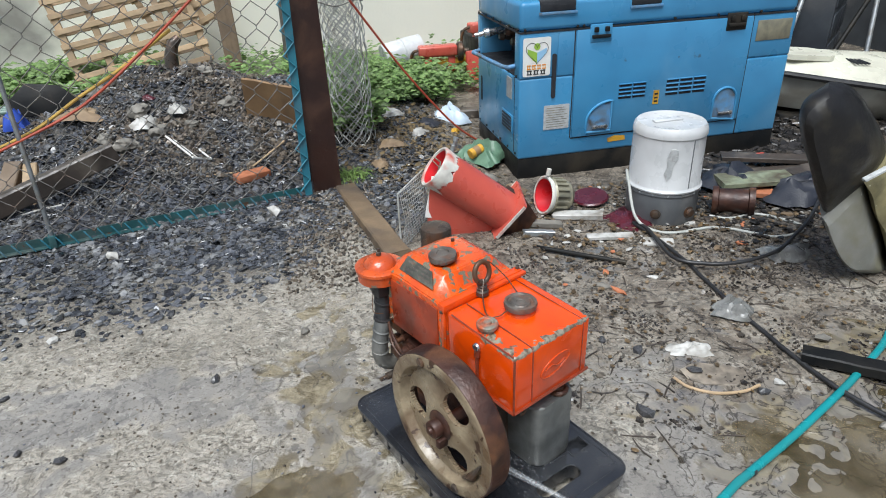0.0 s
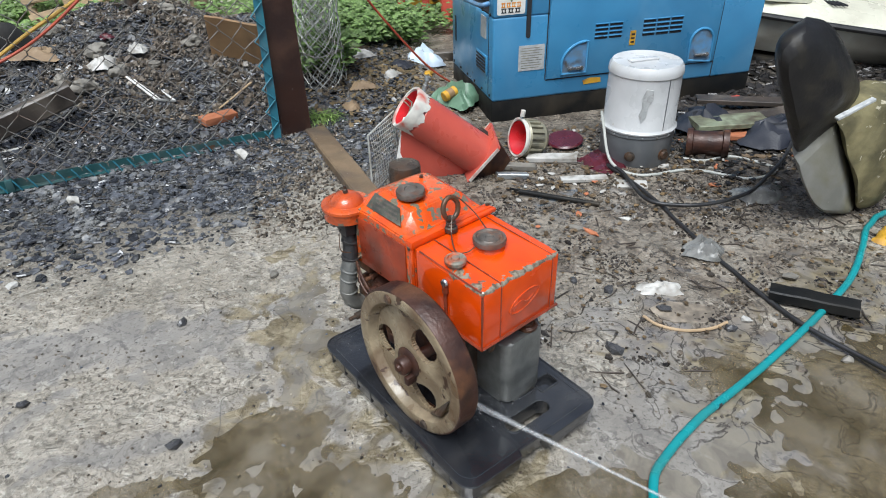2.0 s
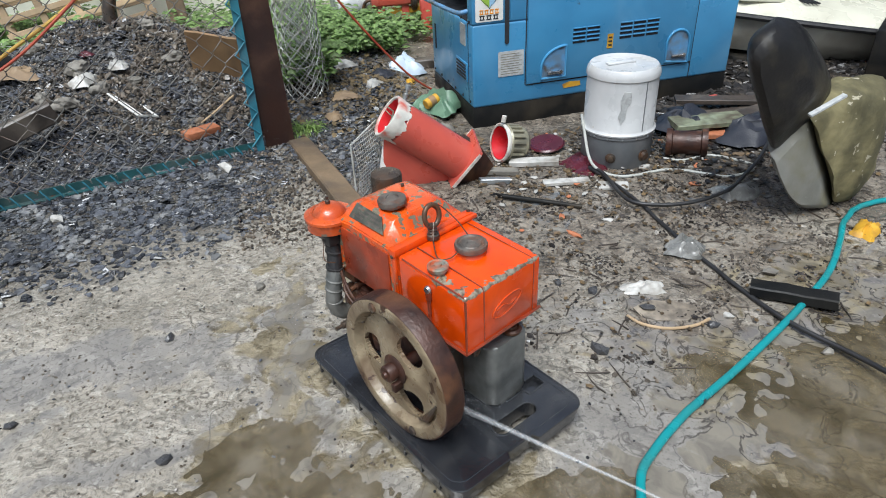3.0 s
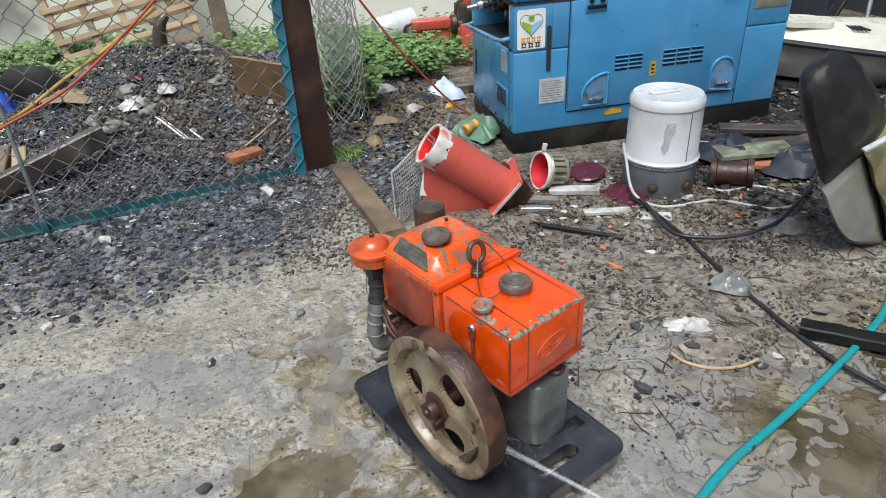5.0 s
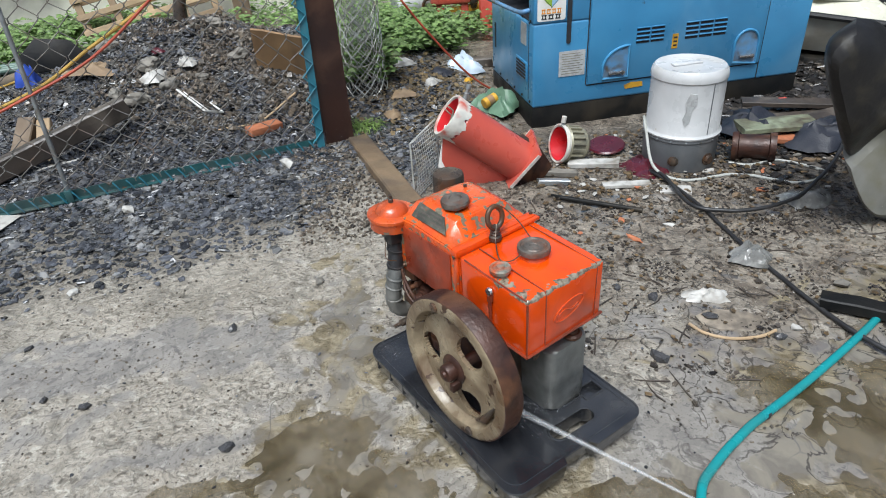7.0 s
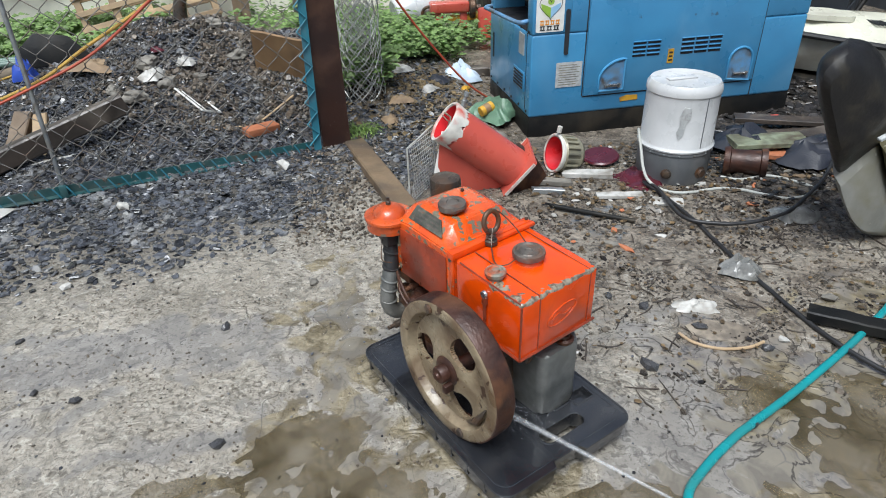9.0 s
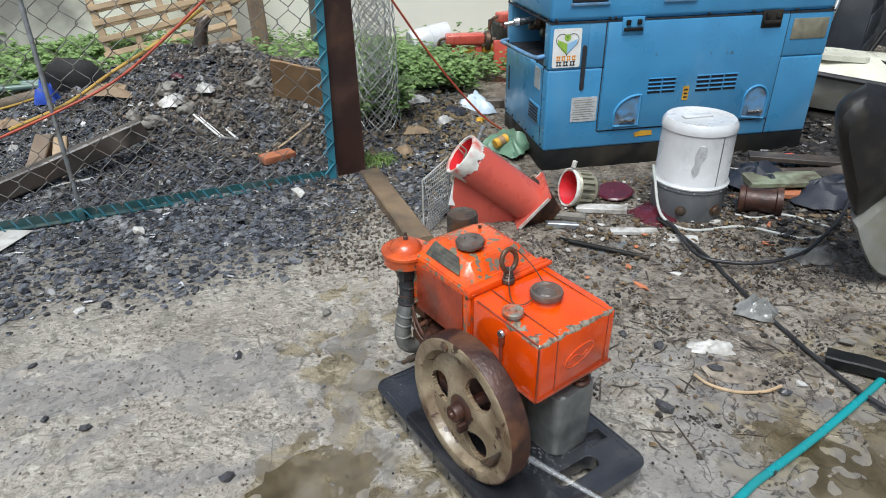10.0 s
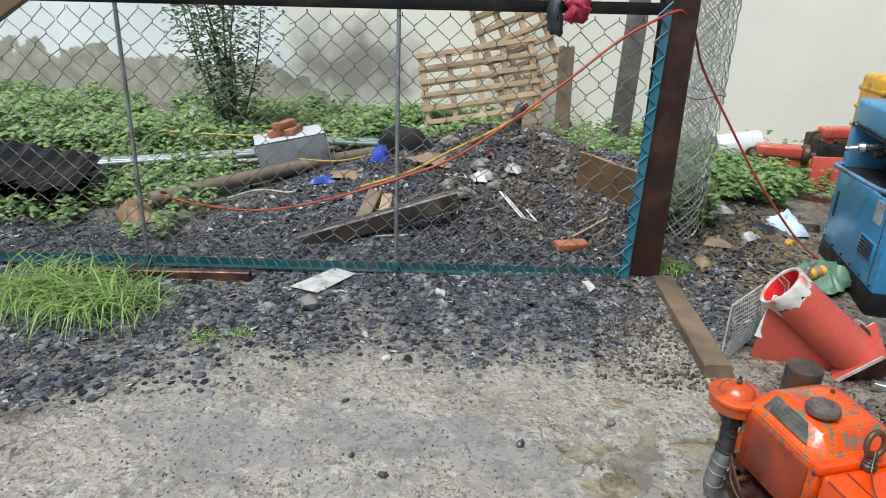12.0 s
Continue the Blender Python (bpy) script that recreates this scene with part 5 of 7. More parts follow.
    for sgn, mt in ((-1, LEAFGREEN), (1, SKYBLUE)):
        bm = B()
        prism(bm, [(0.108, 0.775), (0.108 + sgn * 0.062, 0.80), (0.108 + sgn * 0.058, 0.77), (0.108 + sgn * 0.03, 0.735), (0.108, 0.713)], 0, 0.001, pose(0, -0.0038, 0, 90, 0, 0))
        part("print_patch", bm, mt, st, smooth=False)
    bm = B()
    lathe(bm, [(0.02, 0), (0.02, 0.001), (0, 0.001)], 20, pose(0.108, -0.0038, 0.81, 90, 0, 0))
    part("print_patch", bm, LEAFGREEN, st, smooth=False)
    for z, mt, n in ((0.687, PRINT_ORANGE, 4), (0.655, PRINT, 3)):
        for k in range(n):
            bm = B()
            w = 0.13 / n
            x0 = 0.045 + k * w
            box(bm, x0, x0 + w * 0.75, -0.0052, -0.003, z + 0.011, z + 0.017)
            box(bm, x0, x0 + w * 0.75, -0.0052, -0.003, z - 0.010, z - 0.004)
            box(bm, x0 + w * 0.1, x0 + w * 0.25, -0.005, -0.003, z - 0.006, z + 0.012)
            box(bm, x0 + w * 0.5, x0 + w * 0.65, -0.005, -0.003, z - 0.006, z + 0.012)
            part("print_bar", bm, mt, st, smooth=False)
    # paper notices and plate
    bm = B()
    prism(bm, rounded(0.165, 0.335, 0.29, 0.445, 0.004), 0, 0.002, pose(0, -0.0015, 0, 90, 0, 0))
    nt = part("notice", bm, PAPER_GREY, body, "faded grey notice with illegible print")
    bm = B()
    for k in range(9):
        box(bm, 0.182, 0.30 + 0.02 * (k % 2), -0.0042, -0.003, 0.425 - 0.015 * k, 0.429 - 0.015 * k)
    part("print_bar", bm, BEIGE_PLATE, nt, smooth=False)
    bm = B()
    box(bm, 1.595, 1.845, -0.004, 0.001, 0.725, 0.852, 0.002)
    part("maker_plate", bm, BEIGE_PLATE, body, "tarnished beige plate")
    bm = B()
    box(bm, 0.905, 0.945, -0.014, -0.010, 0.385, 0.475)
    y = part("warning_label", bm, YELLOW, door, "small yellow label")
    bm = B()
    for k in range(3):
        box(bm, 0.913, 0.937, -0.0155, -0.013, 0.40 + 0.024 * k, 0.41 + 0.024 * k)
    part("print_bar", bm, PRINT, y, smooth=False)
    bm = B()
    prism(bm, [(0.62, 0.16), (0.74, 0.165), (0.735, 0.195), (0.66, 0.2), (0.61, 0.185)], 0, 0.002, pose(0, -0.0015, 0, 90, 0, 0))
    part("paint_scrape", bm, YELLOW, body, "yellow scrape")
    # end face: grab rail, vent, plates
    bm = B()
    tube(bm, spline([(0.0, 0.08, 0.69), (-0.05, 0.1, 0.68), (-0.055, 0.3, 0.665), (-0.055, 0.75, 0.64), (-0.05, 0.84, 0.635), (0.0, 0.86, 0.64)], 6), 0.014, 10)
    part("grab_rail", bm, BLUE_EDGE, body, "scuffed blue grab rail")
    bm = B()
    box(bm, -0.008, 0.001, 0.10, 0.32, 0.25, 0.37, 0.003)
    vent = part("end_vent", bm, BLUE, body)
    for k in range(5):
        bm = B()
        box(bm, -0.011, -0.007, 0.12, 0.3, 0.262 + 0.021 * k, 0.274 + 0.021 * k)
        part("louvre", bm, SLOT, vent, smooth=False)
    bm = B()
    box(bm, -0.004, 0.001, 0.13, 0.23, 0.47, 0.6)
    part("notice", bm, PAPER_GREY, body, "faded notice on the end")
    bm = B()
    box(bm, -0.004, 0.001, 0.79, 0.815, 0.3, 0.47)
    part("gauge_slot", bm, SLOT, body)
    spots = [pose(-0.001, yy, zz, 0, -90, 0) for yy in (0.05, 0.2, 0.36, 0.52, 0.68, 0.85) for zz in (0.632, 0.905, 0.14)]
    spots += [pose(xx, -0.001, 0.907, 90, 0, 0) for xx in (0.03, 0.36, 0.4, 1.0, 1.3, 1.6, 1.85)]
    for mm in spots:
        bm = B()
        lathe(bm, [(0.009, 0), (0.008, 0.006), (0, 0.007)], 8, mm)
        part("bolt", bm, SKID, body, smooth=False)
    # peeled spots on the skid line
    return g


def build_tray():
    t = thing("fibreglass_tray", pose(2.12, 4.27, 1.064, 0, 0, -4), "green fibreglass tub of wilted cuttings, standing on the generator", "tub")
    bm = B()
    lo, hi = rounded(-0.58, 0.6, -0.36, 0.36, 0.07, 5), rounded(-0.66, 0.68, -0.42, 0.42, 0.08, 5)
    li, hin = rounded(-0.565, 0.585, -0.345, 0.345, 0.06, 5), rounded(-0.64, 0.66, -0.40, 0.40, 0.07, 5)
    rings = [[bm.verts.new((x, y, z)) for x, y in o] for o, z in ((lo, 0.0), (hi, 0.27), (hin, 0.275), (li, 0.012))]
    for a, b in zip(rings, rings[1:]):
        for i in range(len(a)):
            j = (i + 1) % len(a)
            bm.faces.new((a[i], a[j], b[j], b[i]))
    bm.faces.new(rings[0][::-1])
    bm.faces.new(rings[-1])
    part("basin", bm, GREENTRAY, t, "dull green fibreglass basin")
    bm = B()
    tube(bm, [(x, y, 0.272) for x, y in rounded(-0.665, 0.685, -0.425, 0.425, 0.08, 6)], 0.02, 8, closed=True)
    part("rim", bm, GREENRIM, t, "lighter green rolled rim")
    bm = B()
    prism(bm, [(0.34, 0.05), (0.6, 0.03), (0.58, 0.24), (0.42, 0.25)], -0.001, 0.002, pose(0, -0.393, 0, 77, 0, 0))
    s = part("sticker", bm, STICKER, t, "torn white sticker")
    bm = B()
    for k in range(3):
        prism(bm, [(0.46 + 0.045 * k, 0.09), (0.48 + 0.045 * k, 0.09), (0.5 + 0.045 * k, 0.17), (0.48 + 0.045 * k, 0.17)], 0.002, 0.004, pose(0, -0.393, 0, 77, 0, 0))
    part("print_bar", bm, PRINT, s)
    random.seed(31)
    verts, faces = [], []
    for _ in range(420):
        shard(verts, faces, (random.uniform(-0.45, 0.5), random.uniform(-0.28, 0.28), 0.19 + 0.03 * random.random()), random.uniform(0.015, 0.04), 0.002, random.uniform(0, 6.3), (random.gauss(0, 0.6), random.gauss(0, 0.6)))
    ob = from_lists("cuttings", verts, faces, STRAW, t)
    bm = B()
    box(bm, -0.585, 0.605, -0.365, 0.365, 0.16, 0.186)
    part("soil", bm, LITTER, t)


build_generator()
build_tray()


# ---- white and grey drum heater ----
def build_drum():
    d = thing("drum_blower", pose(1.968, 3.055, 0.006), "white round drum on a grey painted base, standing on the mud", "drum")
    bm = B()
    lathe(bm, [(0.186, 0.0), (0.19, 0.006), (0.19, 0.165), (0.195, 0.17), (0.195, 0.185)], 56)
    base = part("base", bm, GREYBASE, d, "grey painted steel base ring")
    bm = B()
    lathe(bm, [(0.19, 0.186), (0.198, 0.188), (0.2, 0.196), (0.193, 0.204), (0.188, 0.212), (0.186, 0.475), (0.1885, 0.477), (0.191, 0.48), (0.191, 0.495), (0.187, 0.514), (0.174, 0.532), (0.166, 0.532), (0.158, 0.528), (0, 0.530)], 64)
    part("casing", bm, WHITE, d, "dirty white casing with a rolled rim")
    bm = B()
    box(bm, -0.1, 0.06, -0.02, 0.025, 0.529, 0.540, 0.005)
    part("lid_strip", bm, WHITE, d)
    for k in range(16):
        a = 2 * math.pi * k / 16
        bm = B()
        lathe(bm, [(0.006, 0), (0.005, 0.006), (0, 0.007)], 6, pose(0.193 * math.cos(a), 0.193 * math.sin(a), 0.176, 0, 90, math.degrees(a)))
        part("rivet", bm, GALV, base, smooth=False)
    for a, s in ((-128, 1.0), (-72, 1.2)):
        bm = B()
        lathe(bm, [(0.026 * s, -0.004), (0.028 * s, 0.004), (0.02 * s, 0.006), (0.018 * s, 0.02), (0.012 * s, 0.022), (0, 0.022)], 20, pose(0.19 * math.cos(radians(a)), 0.19 * math.sin(radians(a)), 0.07, 0, 90, a))
        part("screw_fitting", bm, IRON, base)
    bm = B()
    tube(bm, [(0.1885 * math.cos(radians(-80)), 0.1885 * math.sin(radians(-80)), 0.21), (0.1885 * math.cos(radians(-80)), 0.1885 * math.sin(radians(-80)), 0.475)], 0.0025, 6)
    part("seam", bm, GREYBASE, d)


bm = B()
outline = [(0.0, 0.0), (0.02, 0.03), (0.025, 0.09), (0.045, 0.12), (0.04, 0.17), (0.005, 0.175), (-0.012, 0.13), (-0.005, 0.08), (-0.018, 0.04)]
ang = lambda q: radians(-118) + q / 0.1905
front = [bm.verts.new((0.1905 * math.cos(ang(a)), 0.1905 * math.sin(ang(a)), 0.26 + z)) for a, z in outline]
bm.faces.new(front)
rear = [bm.verts.new((0.186 * math.cos(ang(a)), 0.186 * math.sin(ang(a)), 0.26 + z)) for a, z in outline]
for i in range(len(front)):
    j = (i + 1) % len(front)
    bm.faces.new((front[i], rear[i], rear[j], front[j]))
build_drum()
scuff = part("paint_scuff", bm, PAPER_GREY, bpy.data.objects["drum_blower"], "bare grey scuff in the white paint", False)


# ---- gate, post and rolled mesh ----
GATE = Matrix.Translation((0.05, 3.838, 0)) @ pose(0, 0, 0, 0, 0, 11.4)


def build_gate():
    g = thing("chain_link_gate", GATE, "wide teal steel gate with rusty chain-link mesh, standing shut", "gate")
    W, H = 4.4, 1.57
    lean = 0.035

    def at(x, z):
        return (x + lean * z * min(1.0, -x / 2.5), 0, z)

    bm = B()
    box(bm, -W, 0.03, -0.02, 0.022, 0.045, 0.05)
    box(bm, -W, 0.03, 0.018, 0.023, 0.05, 0.095)
    part("bottom_rail", bm, TEAL, g, "rusting teal angle-iron bottom rail", False)
    bm = B()
    box(bm, -W, 0.03, -0.02, 0.02, H - 0.03, H + 0.03, 0.004)
    part("top_rail", bm, SKID, g, "dark top rail")
    bm = B()
    prism(bm, [(-0.014, -0.028), (0.03, -0.028), (0.03, 0.02), (0.024, 0.02), (0.024, -0.02), (-0.014, -0.02)], 0.05, H)
    for v in bm.verts:
        v.co.x += 0.02 * v.co.z
    part("hinge_stile", bm, TEAL_BRIGHT, g, "teal-blue painted angle-iron stile", False)
    for x in (-1.37, -2.88):
        bm = B()
        tube(bm, [at(x, 0.04), at(x, H)], 0.0115, 12)
        part("upright", bm, GALV, g, "galvanised pipe upright")
        bm = B()
        box(bm, x - 0.018, x + 0.018, -0.024, 0.02, 0.04, 0.11, 0.004)
        part("clamp", bm, TEAL, g)
    # the mesh: zigzag wires that hook into each other
    bm = B()
    w, h = 0.064, 0.068
    rows = int((H - 0.12) / h)
    for k in range(int(W / w)):
        pts = []
        for j in range(rows + 1):
            off = w if (j + k) % 2 else 0.0
            x, z = -(k * w + off) - 0.01, 0.09 + j * h
            jog = Vector((random.gauss(0, 0.003), (0.004 if off else -0.004) + 0.02 * math.sin(0.8 * x + 2 * z), random.gauss(0, 0.003)))
            for dz in (-0.008, 0.008):
                pts.append(Vector(at(x, z + dz)) + jog)
        tube(bm, pts, 0.0025, 4)
    part("chain_link", bm, WIRE, g, "rusty grey chain-link wires", False)
    # lacing wires round the frame
    bm = B()
    pts = []
    for j in range(24):
        pts.append((0.032 * (1 if j % 2 else -1) + 0.02 * 0.066 * j - 0.006, -0.034, 0.09 + 0.066 * j))
    tube(bm, pts, 0.0055, 6)
    part("lacing", bm, TEAL_BRIGHT, g, "teal lacing wire")
    bm = B()
    for j in range(64):
        x = -0.03 - 0.068 * j
        tube(bm, [(x, -0.024, 0.045), (x - 0.012, -0.027, 0.075), (x - 0.03, -0.02, 0.104)], 0.0042, 5)
    part("lacing", bm, TEAL_BRIGHT, g, "teal lacing wire along the rail")


build_gate()

bm = B()
prism(bm, [(-0.085, -0.075), (0.085, -0.075), (0.085, -0.066), (0.005, -0.066), (0.005, 0.066), (0.085, 0.066), (0.085, 0.075), (-0.085, 0.075), (-0.085, 0.066), (-0.005, 0.066), (-0.005, -0.066), (-0.085, -0.066)], -0.02, 3.4)
single("gate_post", bm, BROWNSTEEL, "tall brown painted steel beam post beside the gate", "post", pose(0.172, 3.93, 0, 0, -0.6, 8), smooth=False)

# roll of spare mesh standing behind the post
roll = thing("mesh_roll", pose(0.43, 4.5, 0.02, 2, -1, 0), "upright roll of galvanised chain-link mesh behind the post", "wire roll")
bm = B()
random.seed(41)
for R in (0.05, 0.09, 0.12, 0.145):
    n = max(6, int(2 * math.pi * R / 0.05))
    n += n % 2
    for k in range(n):
        pts = []
        for j in range(44):
            a = 2 * math.pi * (k + (1 if (j + k) % 2 else 0)) / n
            r = R + random.gauss(0, 0.006)
            pts.append((r * math.cos(a), r * math.sin(a), 0.05 * j + random.gauss(0, 0.004)))
        tube(bm, pts, 0.0032, 4)
tagged(part("wire_mesh", bm, WIRE_LIGHT, roll, smooth=False), kind="stuff")

for z in (0.35, 1.05, 1.7):
    bm = B()
    tube(bm, [(0.152 * math.cos(2 * math.pi * k / 24), 0.152 * math.sin(2 * math.pi * k / 24), z + 0.012 * math.sin(k)) for k in range(24)], 0.0035, 5, closed=True)
    part("binding_wire", bm, WIRE, roll, "dark wire binding the roll")

# red and black rag on the top rail
bm = B()
crumpled(bm, (0.13, 0.13), 0.05, 5)
single("red_rag", bm, RED_RAG, "crumpled red cloth hanging over the gate's top rail", "rag", pose(-0.36, 3.71, 1.56, 80, 0, 11))
bm = B()
crumpled(bm, (0.08, 0.2), 0.04, 6)
single("black_rag", bm, DARK_RAG, "black rag hanging beside the red cloth", "rag", pose(-0.47, 3.69, 1.54, 80, 0, 11))

# cables
bm = B()
tube(bm, spline([(0.09, 3.79, 1.55), (-0.12, 3.8, 1.42), (-0.386, 3.745, 1.193), (-0.667, 3.69, 0.968), (-0.964, 3.63, 0.761), (-1.274, 3.565, 0.63), (-1.721, 3.475, 0.481), (-2.079, 3.405, 0.415), (-2.399, 3.34, 0.438), (-2.633, 3.295, 0.492)], 8), 0.007, 8)
single("red_cable", bm, CABLE_RED, "orange-red cable strung along the gate's mesh", "cable")
bm = B()
tube(bm, spline([(0.09, 3.78, 1.55), (0.17, 3.84, 1.56), (0.26, 3.98, 1.45), (0.36, 4.15, 1.25), (0.57, 4.2, 0.93), (0.8, 4.25, 0.6), (1.1, 4.3, 0.24), (1.33, 4.35, 0.06), (1.42, 4.4, 0.03)], 8), 0.007, 8)
single("red_cable", bm, CABLE_RED, "orange-red cable sagging from the post to the generator", "cable")
bm = B()
tube(bm, spline([(-1.5, 3.57, 0.56), (-1.22, 3.62, 0.66), (-0.99, 3.66, 0.79), (-0.78, 3.7, 0.9), (-0.5, 3.74, 1.07)], 8), 0.0085, 8)
single("yellow_cable", bm, CABLE_YELLOW, "thick yellow cable tied beside the red one", "cable")


def ground_tube(name, pts, r, mat, label, cat, segs=10, n=10, lift=None):
    bm = B()
    line = spline(pts, n)
    line = [Vector((p.x, p.y, max(p.z, ground_z(p.x, p.y) + r * 0.9))) for p in line]
    tube(bm, line, r, segs)
    return single(name, bm, mat, label, cat)


ground_tube("water_hose", [(0.82, 0.72, 0.02), (0.86, 0.93, 0.02), (0.93, 1.085, 0.02), (1.016, 1.157, 0.02), (1.159, 1.238, 0.02), (1.269, 1.287, 0.02), (1.502, 1.384, 0.02), (1.88, 1.56, 0.02), (2.162, 1.712, 0.02), (2.38, 1.88, 0.02), (2.55, 2.02, 0.02), (2.8, 2.1, 0.02), (3.4, 2.0, 0.02)], 0.0138, HOSE_TEAL, "teal rubber water hose lying across the puddle", "hose", 14)
bm = B()
lathe(bm, [(0.0138, -0.01), (0.0152, -0.007), (0.0152, 0.007), (0.0138, 0.01)], 14, pose(1.269, 1.287, 0.018, 0, 90, 24))
single("hose_clip", bm, RUBBER, "dark tape band round the teal hose", "hose clip")
ground_tube("black_hose", [(1.86, 0.7, 0.2), (1.87, 0.95, 0.1), (1.87, 1.26, 0.03), (1.784, 1.577, 0.02), (1.763, 2.054, 0.02), (1.785, 2.537, 0.02), (1.76, 2.8, 0.03), (1.735, 2.93, 0.03), (1.76, 2.82, 0.045), (1.72, 2.5, 0.05), (1.84, 2.395, 0.05), (1.97, 2.36, 0.055), (2.095, 2.365, 0.06), (2.235, 2.41, 0.06), (2.39, 2.505, 0.065), (2.55, 2.61, 0.07), (2.72, 2.75, 0.075), (2.89, 2.91, 0.08), (3.1, 3.1, 0.1)], 0.0095, RUBBER, "black pressure hose looping over the mud", "hose", 10)
ground_tube("grey_cable", [(1.80, 3.16, 0.24), (1.765, 3.06, 0.2), (1.745, 2.9, 0.06), (1.86, 2.78, 0.02), (2.13, 2.76, 0.02), (2.36, 2.58, 0.02), (2.56, 2.64, 0.02), (2.44, 2.83, 0.02), (2.26, 2.84, 0.02), (2.18, 2.9, 0.02)], 0.008, CABLE_GREY, "grey cable coiled beside the drum", "cable", 8)


# ---- timber beside the post and red pipe pieces ----
def plank(name, x, y, z, rz, l, w, h, mat, label, cat="plank", tilt=0, roll=0, seed=0, group=""):
    bm = B()
    n = 10
    rings = []
    for i in range(n + 1):
        t = i / n - 0.5
        dx = 0.004 * noise.noise(Vector((t * 4, seed, 1)))
        s = 1 + 0.05 * noise.noise(Vector((t * 5, seed, 2)))
        c = min(w, h) * 0.12
        o = [(-w / 2 + c, -h / 2), (w / 2 - c, -h / 2), (w / 2, -h / 2 + c), (w / 2, h / 2 - c), (w / 2 - c, h / 2), (-w / 2 + c, h / 2), (-w / 2, h / 2 - c), (-w / 2, -h / 2 + c)]
        rings.append([bm.verts.new((t * l + 0.02 * noise.noise(Vector((a * 30, b * 30, seed))) * (abs(t) > 0.49), a * s + dx, b * s + h / 2)) for a, b in o])
    for a, b in zip(rings, rings[1:]):
        for i in range(8):
            j = (i + 1) % 8
            bm.faces.new((a[i], b[i], b[j], a[j]))
    bm.faces.new(rings[0])
    bm.faces.new(rings[-1][::-1])
    bmesh.ops.recalc_face_normals(bm, faces=bm.faces[:])
    return single(name, bm, mat, label, cat, pose(x, y, z, roll, tilt, rz), group, smooth=False)


plank("timber_baulk", 0.375, 3.38, 0.005, 100, 0.98, 0.125, 0.07, PLANKWOOD, "wet old timber baulk lying beside the gate post", "timber", seed=3)


def build_red_pipe():
    p = thing("red_pipe_elbow", pose(0.915, 3.17, 0), "chalky red flanged steel pipe lying propped on the mud", "pipe")
    a, b = Vector((-0.205, -0.02, 0.40)), Vector((0.165, -0.05, 0.105))
    d = (b - a).normalized()
    m = Matrix.Translation(a) @ d.to_track_quat("Z", "Y").to_matrix().to_4x4()
    ln = (b - a).length
    R = 0.108
    bm = B()
    lathe(bm, [(R - 0.004, 0.07), (R, 0.075), (R, ln), (R - 0.012, ln)], 48, m, cap=False)
    tubep = part("pipe", bm, REDPAINT, p, "chalky red pipe")
    bm = B()
    lathe(bm, [(R - 0.012, 0.32), (R - 0.012, 0.004)], 48, m, cap=False)
    part("lining", bm, REDINNER, tubep, "bright red lining")
    bm = B()
    lathe(bm, [(R - 0.012, 0.005), (R - 0.008, -0.005), (R + 0.003, -0.005), (R + 0.006, 0.0), (R + 0.002, 0.05)], 48, m, cap=False)
    part("mouth", bm, PEEL, tubep, "peeling mouth rim")
    bm = B()
    vs = []
    for i in range(97):
        t = 2 * math.pi * i / 96
        z1 = 0.06 + 0.10 * max(0.0, noise.noise(Vector((math.cos(t) * 2.2, math.sin(t) * 2.2, 4)))) + 0.02 * noise.noise(Vector((math.cos(t) * 9, math.sin(t) * 9, 2)))
        vs.append([bm.verts.new(m @ Vector(((R + 0.0015) * math.cos(t), (R + 0.0015) * math.sin(t), z))) for z in (0.045, max(0.05, z1))])
    for u, v in zip(vs, vs[1:]):
        bm.faces.new((u[0], v[0], v[1], u[1]))
    part("peeling_band", bm, PEEL, tubep, "white primer where red paint has peeled")
    bm = B()
    tube(bm, [tuple(m @ Vector((-0.09, 0.02, 0.0))), tuple(m @ Vector((0.0, 0.035, 0.012))), tuple(m @ Vector((0.09, 0.02, 0.0)))], 0.004, 6)
    tube(bm, [tuple(m @ Vector((-0.09, -0.0, 0.0))), tuple(m @ Vector((0.0, 0.01, 0.02))), tuple(m @ Vector((0.09, 0.0, 0.0)))], 0.003, 6)
    part("tie_wire", bm, BEIGE_PLATE, tubep)
    bm = B()
    lathe(bm, [(0.012, 0), (0.014, 0.03), (0.009, 0.035), (0.009, 0.05), (0.014, 0.055), (0.014, 0.075), (0, 0.078)], 12, Matrix.Translation(m @ Vector((0.0, 0.0, 0.0))) @ pose(0.1, 0.03, 0.06, 0, 20, 0))
    part("clamp_screw", bm, GALV, tubep)
    # gusset plate filling the angle under the pipe
    bm = B()
    prism(bm, [(-0.27, 0.03), (-0.235, 0.33), (-0.12, 0.3), (0.1, 0.12), (0.1, 0.0), (-0.24, 0.0)], -0.01, 0.01, pose(0, -0.055, 0, 90, 0, -4), 0.002)
    part("gusset", bm, REDPAINT, p, "red steel gusset plate")
    bm = B()
    prism(bm, rounded(-0.135, 0.135, -0.14, 0.14, 0.01), -0.008, 0.006, m @ pose(0, 0, ln, 0, 0, 8))
    fl = part("flange", bm, REDPAINT, p, "square red flange with rubbed edges")
    for s in (-1, 1):
        bm = B()
        box(bm, s * 0.135 - 0.003, s * 0.135 + 0.003, -0.1, 0.13, -0.0095, 0.0075, 0.001, 1, m @ pose(0, 0, ln, 0, 0, 8))
        part("rubbed_edge", bm, PEEL, fl)
    bm = B()
